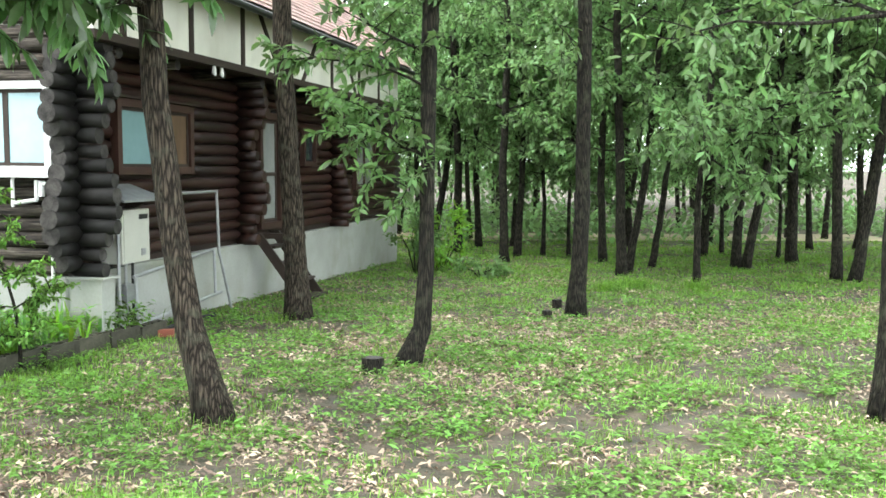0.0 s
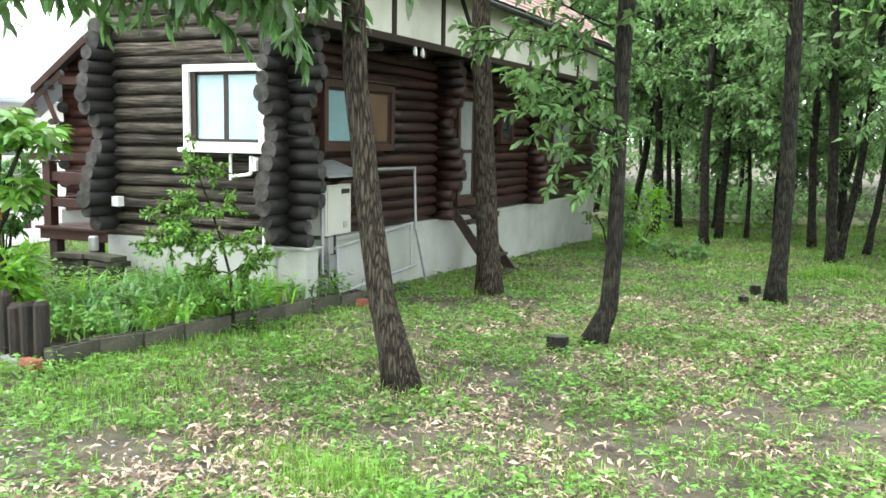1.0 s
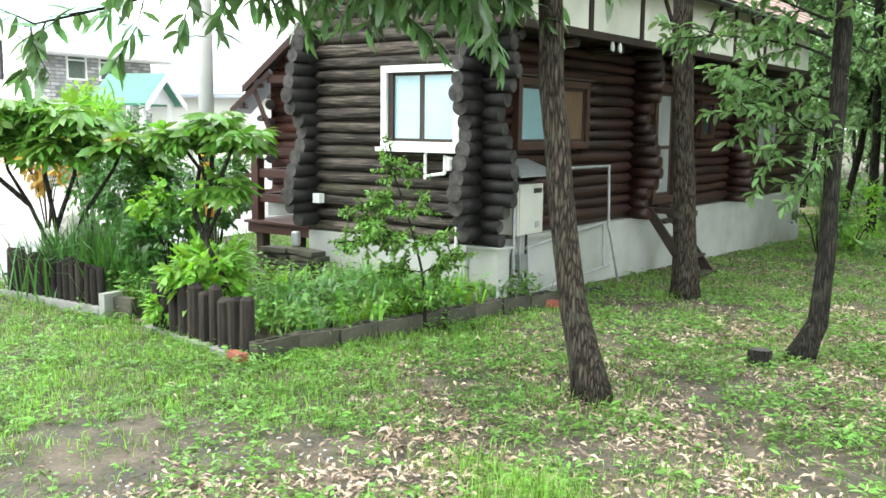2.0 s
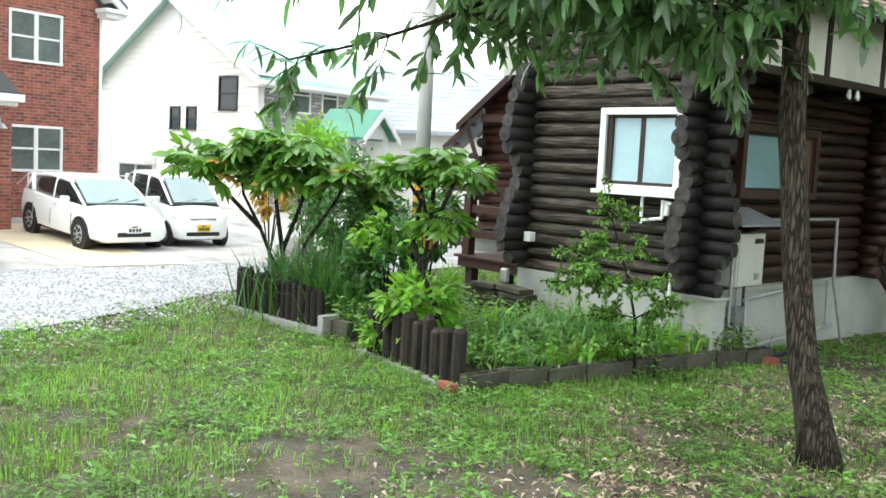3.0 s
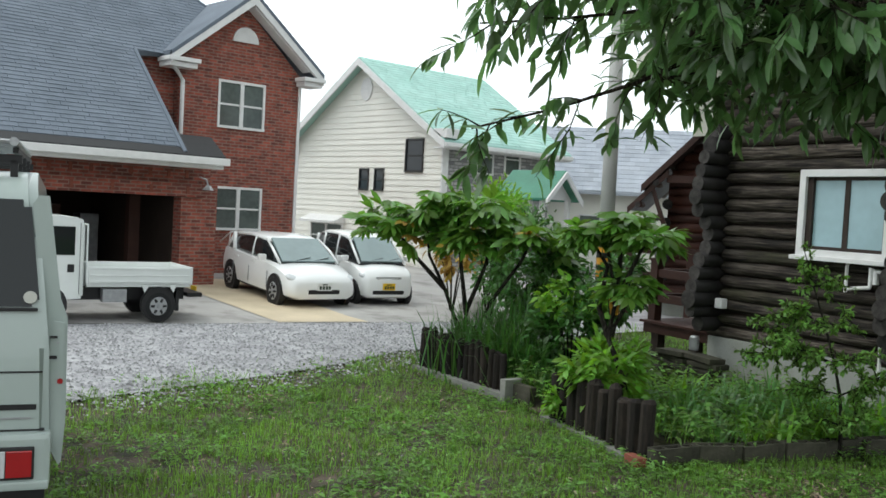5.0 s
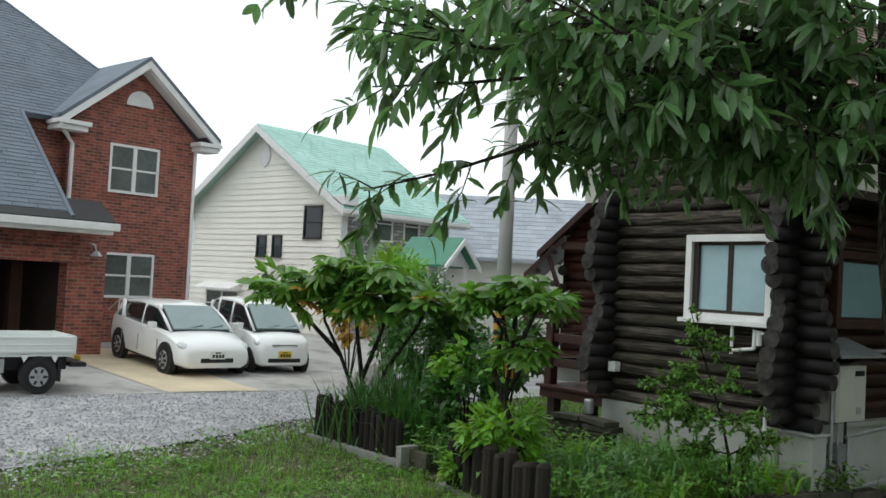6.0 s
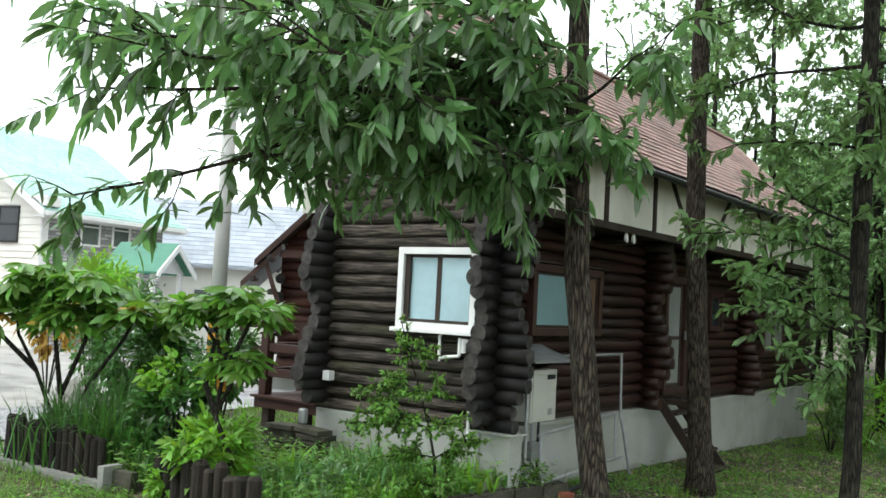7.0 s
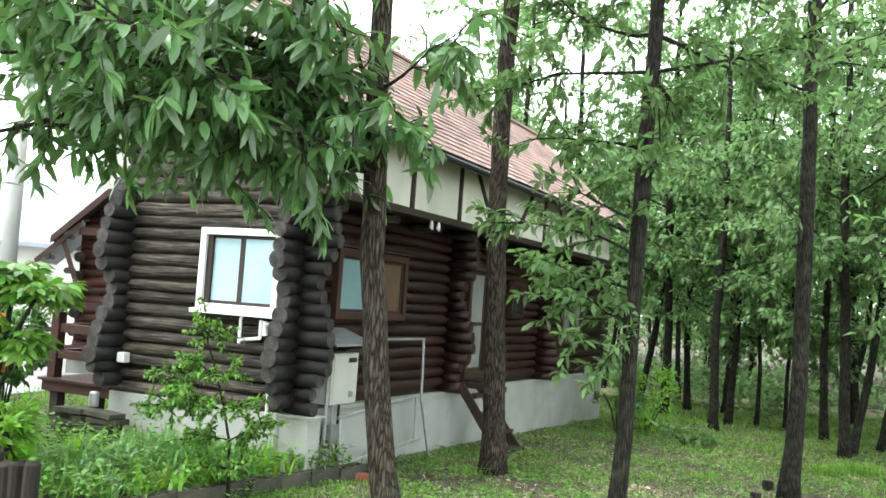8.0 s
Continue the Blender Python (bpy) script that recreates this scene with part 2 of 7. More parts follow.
M_SHING = material("red_shingle", (0.50, 0.33, 0.30), 0.9, color2=(0.37, 0.26, 0.24), scale=0.8, fine=35, bump=0.5, isl_var=0.22, dirt=(0.34, 0.31, 0.27))
M_METAL = material("galvanised_steel", (0.42, 0.43, 0.44), 0.45, metal=0.7, scale=8, fine=60, bump=0.1, spread=0.25)
M_HEATER = material("heater_enamel", (0.46, 0.46, 0.41), 0.45, scale=3, fine=40, bump=0.05, spread=0.1)
M_BLUEGL = material("frosted_blue_glass", (0.36, 0.53, 0.58), 0.28, scale=1.5, fine=9, bump=0.05, spread=0.16, spec=0.6)
M_TEALGL = material("teal_blind_glass", (0.20, 0.32, 0.34), 0.2, scale=1.2, fine=9, bump=0.0, spread=0.15, spec=0.6)
M_CURT = material("tan_curtain", (0.12, 0.072, 0.040), 0.8, scale=3, fine=20, stretch=(1, 9, 0.3), bump=0.3, spread=0.4)
M_GLASS = glass_material("dark_window_glass")
M_HPANE = material("grey_blind_pane", (0.13, 0.155, 0.145), 0.15, scale=1.5, fine=9, bump=0.0, spread=0.4, spec=0.7)
M_GREYGL = material("grey_door_glass", (0.26, 0.27, 0.26), 0.25, scale=1.5, fine=9, bump=0.0, spread=0.3, spec=0.6)
M_BARK = bark_material("rough_bark", (0.098, 0.078, 0.058), (0.012, 0.009, 0.007), (0.085, 0.085, 0.062), 42.0)
M_BARKF = bark_material("dark_bark", (0.046, 0.040, 0.030), (0.008, 0.007, 0.006), (0.062, 0.068, 0.042), 46.0)
# the next three greens are paled to hold the sky's reflection
M_LEAF = material("chestnut_leaf", (0.115, 0.225, 0.080), 0.28, scale=3, fine=30, bump=0.1, isl_var=0.5, leaf=0.45, spec=0.8)
M_LEAFO = material("oak_leaf", (0.138, 0.245, 0.088), 0.45, scale=1, fine=9, bump=0.0, isl_var=0.45, leaf=0.45, spec=0.5)
# brighter copy of the oak leaf, with the open wood's sunlight in its colour
M_LEAFF = material("sunlit_far_leaf", (0.185, 0.310, 0.130), 0.5, scale=0.5, fine=5, bump=0.0, isl_var=0.6, leaf=0.5, spec=0.4)
M_FATSIA = material("palmate_leaf", (0.125, 0.275, 0.046), 0.3, scale=3, fine=30, bump=0.1, isl_var=0.35, leaf=0.35, spec=0.6)
M_SHRUB = material("shrub_leaf", (0.062, 0.165, 0.036), 0.4, scale=3, fine=30, bump=0.0, isl_var=0.4, leaf=0.35)
M_IRIS = material("iris_blade", (0.135, 0.30, 0.085), 0.35, scale=1, fine=9, bump=0.0, isl_var=0.35, leaf=0.35, spec=0.6)
M_BRIGHT = material("bright_green_leaf", (0.19, 0.40, 0.055), 0.4, scale=3, fine=30, bump=0.0, isl_var=0.35, leaf=0.4)
M_YELLOW = material("yellowed_leaf", (0.38, 0.25, 0.05), 0.5, scale=3, fine=30, bump=0.0, isl_var=0.3, leaf=0.3)
M_GRASS = material("grass_blade", (0.18, 0.345, 0.060), 0.55, scale=1, fine=9, bump=0.0, isl_var=0.65, leaf=0.4)
M_WEED = material("weed_leaf", (0.150, 0.30, 0.062), 0.5, scale=1, fine=9, bump=0.0, isl_var=0.65, leaf=0.4)
M_LITTER = material("dead_leaf", (0.46, 0.37, 0.28), 0.7, color2=(0.17, 0.105, 0.075), scale=4, fine=30, bump=0.1, isl_var=0.65, leaf=0.12)
M_CARW = material("white_car_paint", (0.80, 0.81, 0.80), 0.25, scale=1, fine=5, bump=0.0, spread=0.03, coat=0.6)
M_TRUCKW = material("white_truck_paint", (0.72, 0.75, 0.73), 0.35, scale=2, fine=9, bump=0.0, spread=0.08, coat=0.3)
M_VANW = material("silver_green_paint", (0.36, 0.42, 0.395), 0.3, scale=2, fine=9, bump=0.0, spread=0.05, coat=0.5)
M_TYRE = material("tyre_rubber", (0.018, 0.018, 0.019), 0.85, scale=20, fine=60, bump=0.2)
M_RIM = material("steel_rim", (0.45, 0.46, 0.47), 0.4, metal=0.6, scale=5, fine=40, bump=0.0, spread=0.15)
M_BLACK = material("black_plastic", (0.015, 0.015, 0.016), 0.5, scale=9, fine=60, bump=0.05)
M_CARGL = glass_material("dark_car_glass", back=(0.012, 0.015, 0.016), rough=0.03)
M_SCREEN = material("windscreen_glass", (0.20, 0.27, 0.27), 0.06, scale=1, fine=5, bump=0.0, spread=0.2, spec=0.9)
M_YPLATE = material("yellow_plate", (0.75, 0.48, 0.02), 0.5, scale=5, fine=30, bump=0.0, spread=0.08)
M_WPLATE = material("white_plate", (0.75, 0.76, 0.74), 0.5, scale=5, fine=30, bump=0.0, spread=0.08)
M_INK = material("dark_ink", (0.02, 0.05, 0.03), 0.6, scale=5, fine=30, bump=0.0)
M_REDLENS = material("red_lens", (0.35, 0.012, 0.015), 0.15, scale=5, fine=30, bump=0.0, spread=0.15, spec=0.8)
M_LENS = material("clear_lens", (0.60, 0.63, 0.64), 0.1, scale=5, fine=30, bump=0.0, spread=0.2, spec=0.9)
M_BRICK = brick_material("red_brick", (0.34, 0.080, 0.050), (0.13, 0.036, 0.028), (0.24, 0.15, 0.12), 0.23, 0.075)
M_STONE = brick_material("grey_stone_cladding", (0.46, 0.45, 0.44), (0.17, 0.17, 0.18), (0.16, 0.16, 0.16), 0.36, 0.11, mort=0.015)
M_SIDING = material("cream_siding", (0.85, 0.84, 0.77), 0.6, scale=1.0, fine=30, bump=0.05, spread=0.08, obj_var=0.03)
M_SLATE = material("slate_roof", (0.16, 0.19, 0.23), 0.8, color2=(0.12, 0.145, 0.18), scale=1.2, fine=20, bump=0.4, isl_var=0.07)
M_GREENR = material("faded_green_roof", (0.42, 0.63, 0.57), 0.7, color2=(0.33, 0.55, 0.49), scale=0.8, fine=20, bump=0.2, isl_var=0.07)
M_GREEND = material("green_metal_roof", (0.045, 0.22, 0.14), 0.5, scale=1, fine=20, bump=0.1)
M_POST = material("burnt_palisade_log", (0.030, 0.022, 0.016), 0.9, color2=(0.004, 0.0035, 0.003), scale=6, fine=30, stretch=(2, 2, 0.4), bump=0.8, obj_var=0.4)
M_BLOCK = material("mossy_block", (0.075, 0.07, 0.052), 0.95, color2=(0.03, 0.03, 0.02), scale=5, fine=30, bump=0.8, obj_var=0.25, dirt=(0.07, 0.085, 0.04))
M_PALEB = material("pale_block", (0.26, 0.26, 0.24), 0.95, scale=5, fine=30, bump=0.6, obj_var=0.15)
M_REDB = material("red_clay_brick", (0.27, 0.085, 0.055), 0.9, scale=5, fine=40, bump=0.5)
M_ROCK = material("garden_rock", (0.26, 0.25, 0.23), 0.95, color2=(0.12, 0.115, 0.10), scale=4, fine=25, bump=0.8, obj_var=0.2)
M_POLE = material("pole_concrete", (0.52, 0.52, 0.50), 0.85, scale=2, fine=40, bump=0.1, spread=0.15)
M_AMBER = material("amber_lantern_glass", (0.75, 0.36, 0.05), 0.25, scale=8, fine=30, bump=0.0, spread=0.3)
# distance haze is mixed into the wooded hill's base colour
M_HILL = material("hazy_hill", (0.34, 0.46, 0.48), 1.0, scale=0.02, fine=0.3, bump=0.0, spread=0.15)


# ---------------------------------------------------------------- mesh helpers
def part(name, bm, mat, parent=None, label="", m=None, smooth=False):
    """Links a bmesh as one mesh object under a thing or part (or at top level)."""
    me = bpy.data.meshes.new(name)
    bmesh.ops.recalc_face_normals(bm, faces=bm.faces[:])
    bm.to_mesh(me)
    bm.free()
    if smooth:
        for p in me.polygons:
            p.use_smooth = True
    for x in (mat if isinstance(mat, (list, tuple)) else [mat]):
        me.materials.append(x)
    ob = new(name, me)
    if parent:
        ob.parent = parent
    if m is not None:
        ob.matrix_local = m
    if label:
        tagged(ob, label)
    return ob


def thing(name, m, label, category, group="", kind=""):
    ob = new(name)
    ob.empty_display_size = 0.1
    ob.matrix_world = m
    return tagged(ob, label, category, group, kind)


def box(bm, x0, x1, y0, y1, z0, z1, bevel=0.0, mi=0):
    r = bmesh.ops.create_cube(bm, size=1, matrix=Matrix.LocRotScale(((x0 + x1) / 2, (y0 + y1) / 2, (z0 + z1) / 2), None, (abs(x1 - x0), abs(y1 - y0), abs(z1 - z0))))
    fs = {f for v in r["verts"] for f in v.link_faces}
    for f in fs:
        f.material_index = mi
    if bevel:
        es = list({e for v in r["verts"] for e in v.link_edges})
        bmesh.ops.bevel(bm, geom=es, offset=bevel, segments=2, affect="EDGES", profile=0.7)
    return bm


def boxes(*rows, bevel=0.0):
    bm = bmesh.new()
    for r in rows:
        box(bm, *r, bevel=bevel)
    return bm


def tube(bm, pts, radii, seg=10, cap=True, wob=0.0, rng=random):
    """A round bar through points with a radius each, with slightly uneven rings."""
    rings = []
    pts = [Vector(p) for p in pts]
    for i, p in enumerate(pts):
        d = (pts[min(i + 1, len(pts) - 1)] - pts[max(i - 1, 0)]).normalized()
        a = d.cross(Vector((0.3, 0.5, 0.81)) if abs(d.z) < 0.9 else Vector((1, 0.2, 0))).normalized()
        b = d.cross(a)
        r = radii[i] if isinstance(radii, (list, tuple)) else radii
        rings.append([bm.verts.new(p + (a * math.cos(k) + b * math.sin(k)) * r * (1 + wob * rng.uniform(-1, 1))) for k in [2 * math.pi * j / seg for j in range(seg)]])
    for q, s in zip(rings, rings[1:]):
        for j in range(seg):
            bm.faces.new((q[j], q[(j + 1) % seg], s[(j + 1) % seg], s[j]))
    if cap:
        bm.faces.new(rings[0])
        bm.faces.new(rings[-1])
    return bm


def prism(bm, outline, y0, y1, axis="y", mi=0):
    """An outline of (a, z) pairs pushed along one axis."""
    def put(a, z, c):
        return (a, c, z) if axis == "y" else (c, a, z) if axis == "x" else (a, z, c)
    lo, hi = [bm.verts.new(put(a, z, y0)) for a, z in outline], [bm.verts.new(put(a, z, y1)) for a, z in outline]
    n = len(outline)
    fs = [bm.faces.new(lo), bm.faces.new(hi)] + [bm.faces.new((lo[i], lo[(i + 1) % n], hi[(i + 1) % n], hi[i])) for i in range(n)]
    for f in fs:
        f.material_index = mi
    return bm


def mesh_np(name, verts, faces, mats, parent=None, m=None, smooth=True, mat_index=None):
    """A large mesh from arrays: verts N x 3, faces K x 3 or K x 4."""
    me = bpy.data.meshes.new(name)
    verts, faces = np.asarray(verts, np.float32), np.asarray(faces, np.int32)
    k = faces.shape[1]
    me.vertices.add(len(verts))
    me.vertices.foreach_set("co", verts.ravel())
    me.loops.add(faces.size)
    me.loops.foreach_set("vertex_index", faces.ravel())
    me.polygons.add(len(faces))
    me.polygons.foreach_set("loop_start", np.arange(0, faces.size, k, dtype=np.int32))
    me.polygons.foreach_set("use_smooth", np.full(len(faces), smooth))
    if mat_index is not None:
        me.polygons.foreach_set("material_index", np.asarray(mat_index, np.int32))
    me.update(calc_edges=True)
    for x in (mats if isinstance(mats, (list, tuple)) else [mats]):
        me.materials.append(x)
    ob = new(name, me)
    if parent:
        ob.parent = parent
    if m is not None:
        ob.matrix_local = m
    return ob


def unit(v):
    return v / (np.linalg.norm(v, axis=-1, keepdims=True) + 1e-9)


def leaves(base, along, length, width, rng, fold=0.25, curl=0.25, steps=2):
    """Leaf blades: each starts at base, runs along its direction, folded at the midrib and curling down."""
    n = len(base)
    along = unit(along)
    side = unit(np.cross(along, unit(rng.normal(size=(n, 3)) * [0.5, 0.5, 0.2] + [0, 0, 1])))
    up = np.cross(side, along)
    length, width = np.broadcast_to(length, n)[:, None], np.broadcast_to(width, n)[:, None]
    prof = {1: [(0.45, 1.0)], 2: [(0.3, 0.85), (0.65, 0.9)], 3: [(0.2, 0.7), (0.5, 1.0), (0.8, 0.6)]}[steps]
    rows = [base]
    for s, w in prof:
        mid = base + along * length * s - up * length * curl * s * s
        rows += [mid + side * width * w / 2 + up * width * fold * w / 2, mid, mid - side * width * w / 2 + up * width * fold * w / 2]
    rows.append(base + along * length * 0.98 - up * length * curl)
    v = np.stack(rows, 1)
    f = [(0, 1, 2), (0, 2, 3)]
    for i in range(len(prof) - 1):
        a, b = 1 + 3 * i, 4 + 3 * i
        f += [(a, b, b + 1), (a, b + 1, a + 1), (a + 1, b + 1, b + 2), (a + 1, b + 2, a + 2)]
    a, tip = 1 + 3 * (len(prof) - 1), 1 + 3 * len(prof)
    f += [(a, tip, a + 1), (a + 1, tip, a + 2)]
    f = np.array(f)
    k = v.shape[1]
    return v.reshape(-1, 3), (f[None] + (np.arange(n) * k)[:, None, None]).reshape(-1, 3)


def joined(*meshes):
    vs, fs, o = [], [], 0
    for v, f in meshes:
        vs.append(v)
        fs.append(f + o)
        o += len(v)
    return np.concatenate(vs), np.concatenate(fs)


def sstep(a, b, x):
    t = np.clip((x - a) / (b - a), 0, 1)
    return t * t * (3 - 2 * t)


def gz(x, y):
    """Height of the ground: a slight rise where the camera stands, falling away into the wood, the drive climbing to the houses."""
    x, y = np.asarray(x, float), np.asarray(y, float)
    z = -0.03 * np.clip(y - 10.5, 0, 22) * sstep(-9, -5, x)
    z = z + 0.10 * (1 - sstep(-11, -8, x))
    z = z + 0.04 * np.clip(-14.5 - x, 0, 9) * (1 - sstep(15, 22, y) * 0.5)
    z = z + 0.40 * np.exp(-((x + 2) ** 2 + y ** 2) / 20)
    return z


def g(x, y):
    return float(gz(x, y))
# ---------------------------------------------------------------- ground
def build_ground():
    near_x, near_y = np.arange(-30, 26, 0.4), np.arange(-12, 46, 0.4)
    xs = np.concatenate([[-900, -400, -160, -80, -45], near_x, [32, 45, 80, 160, 400, 900]])
    ys = np.concatenate([[-900, -300, -90, -35, -18], near_y, [55, 75, 110, 200, 420, 900]])
    gx, gy = np.meshgrid(xs, ys)
    z = gz(gx, gy)
    z += 0.02 * np.sin(gx * 1.7 + 0.6 * gy) * np.sin(gy * 1.3 - 0.4 * gx) * (gx > -8)
    v = np.stack([gx, gy, z], -1).reshape(-1, 3)
    nx, ny = len(xs), len(ys)
    i = (np.arange(ny - 1)[:, None] * nx + np.arange(nx - 1)).ravel()
    f = np.stack([i, i + 1, i + 1 + nx, i + nx], 1)
    ob = mesh_np("ground", v, f, M_SOIL)
    tagged(ob, "woodland ground of soil, thin grass and dead leaves", "ground", kind="structure")


build_ground()
M_PATH = material("bare_earth", (0.42, 0.34, 0.24), 0.95, scale=0.8, fine=18, bump=0.4, spread=0.4)


def sheet(name, outline, mat, lift, label, category, step=0.5):
    """A thin paved area that follows the ground: a fine grid clipped to a convex outline."""
    bm = bmesh.new()
    bm.faces.new([bm.verts.new((x, y, 0)) for x, y in outline])
    xs, ys = [p[0] for p in outline], [p[1] for p in outline]
    for a, lo, hi in ((0, min(xs), max(xs)), (1, min(ys), max(ys))):
        c = lo + step
        while c < hi:
            no = (1, 0, 0) if a == 0 else (0, 1, 0)
            co = (c, 0, 0) if a == 0 else (0, c, 0)
            bmesh.ops.bisect_plane(bm, geom=bm.verts[:] + bm.edges[:] + bm.faces[:], plane_co=co, plane_no=no)
            c += step
    for v in bm.verts:
        v.co.z = g(v.co.x, v.co.y) + lift
    ob = part(name, bm, mat)
    return tagged(ob, label, category, kind="structure")


sheet("gravel_lane", [(-9.3, -6), (-9.7, 3.2), (-9.9, 5.5), (-10.3, 7.6), (-10.8, 9.0), (-10.8, 14), (-10.0, 30), (-13.0, 30), (-13.1, 12.2), (-14.9, 5.8), (-17.5, -6)], M_GRAVEL, 0.03, "grey crushed gravel lane beside the lawn", "gravel lane", 0.8)
sheet("drive", [(-17.5, -6), (-14.93, 5.8), (-13.13, 12.2), (-13.0, 30), (-30, 30), (-30, -6)], M_ASPH, 0.032, "grey weathered concrete drive before the houses", "drive", 0.8)
sheet("drive_beige_strip", [(-14.1, 9.0), (-13.62, 10.6), (-19.6, 11.6), (-20.4, 9.6)], M_BEIGE, 0.042, "beige paved strip across the drive", "paving", 0.5)
sheet("woodland_path", [(-14, 33.2), (17, 35.0), (17, 38.5), (-14, 37.2)], M_PATH, 0.03, "pale bare earth track through the wood", "path", 1.0)
# ---------------------------------------------------------------- the log house
HOUSE_M = pose(-4.27, 10.44, 0, 0, 0, -12)
HW, HL, FT, LT = 2.65, 14.2, 0.79, 3.46     # width, length, top of foundation, top of the log walls


def wave(z, k=0.0):
    """The carved profile of the log corners: how far the ends stick out, by height."""
    return 0.095 * math.sin(4.6 * z + k) + 0.025 * math.sin(9.5 * z + 2 * k)


def log_piece(parent, a, b, r, mats, rng, name="log"):
    bm = bmesh.new()
    a, b = Vector(a), Vector(b)
    n = max(2, int((b - a).length / 0.45) + 1)
    pts = [a.lerp(b, i / (n - 1)) + Vector((rng.uniform(-0.008, 0.008), rng.uniform(-0.008, 0.008), rng.uniform(-0.011, 0.011))) for i in range(n)]
    tube(bm, pts, [r * rng.uniform(0.88, 1.07) for _ in pts], 14, wob=0.025, rng=rng)
    bm.faces.ensure_lookup_table()
    for f in bm.faces:
        if len(f.verts) > 4:
            f.material_index = 1
        else:
            f.smooth = True
    return part(name, bm, mats, parent)


def spans(lo, hi, z, r, openings):
    """The stretches of a log course that are left between openings."""
    out = [(lo, hi)]
    for a, b, z0, z1 in openings:
        if z0 - r * 0.3 < z < z1 + r * 0.3:
            out = [s for p, q in out for s in ((p, min(q, a)), (max(p, b), q)) if s[1] - s[0] > 0.05]
    return out


def window_part(parent, name, origin, along, w, h, frame_mat, pane_mat, outer=0.09, depth=0.08, bars=(0.5,), rows=(), inner=0.035, inner_mat=None, label="", sill=0.0):
    """A window facing -y of its own axes: outer frame, sashes and panes. origin: lower left corner seen from outside."""
    m = Matrix.Translation(origin) @ pose(0, 0, 0, 0, 0, along)
    bm = boxes((0, outer, -depth, 0.04, 0, h), (w - outer, w, -depth, 0.04, 0, h), (outer, w - outer, -depth, 0.04, h - outer, h),
               (outer, w - outer, -depth, 0.04, 0, outer), bevel=0.006)
    if sill:
        box(bm, -0.05, w + 0.05, -depth - sill, 0, -0.04, 0.012, 0.006)
    win = part(name, bm, frame_mat, parent, label, m)
    im = inner_mat or frame_mat
    xs = [outer] + [outer + (w - 2 * outer) * b for b in bars] + [w - outer]
    zs = [outer] + [outer + (h - 2 * outer) * b for b in rows] + [h - outer]
    for i, (a, b) in enumerate(zip(xs, xs[1:])):
        dy = 0.0 if i % 2 else 0.02
        s = bmesh.new()
        for x0, x1, z0, z1 in ((a, a + inner, zs[0], zs[-1]), (b - inner, b, zs[0], zs[-1]), (a + inner, b - inner, zs[0], zs[0] + inner), (a + inner, b - inner, zs[-1] - inner, zs[-1])):
            box(s, x0, x1, -depth * 0.45 + dy, -depth * 0.45 + dy + 0.03, z0, z1)
        for z in zs[1:-1]:
            box(s, a + inner, b - inner, -depth * 0.45 + dy, -depth * 0.45 + dy + 0.03, z - inner / 2, z + inner / 2)
        sash = part("sash", s, im, win)
        part("pane", boxes((a + inner * 0.5, b - inner * 0.5, -depth * 0.45 + dy + 0.012, -depth * 0.45 + dy + 0.02, zs[0] + inner * 0.5, zs[-1] - inner * 0.5)), pane_mat[i % len(pane_mat)] if isinstance(pane_mat, list) else pane_mat, sash)
    return win


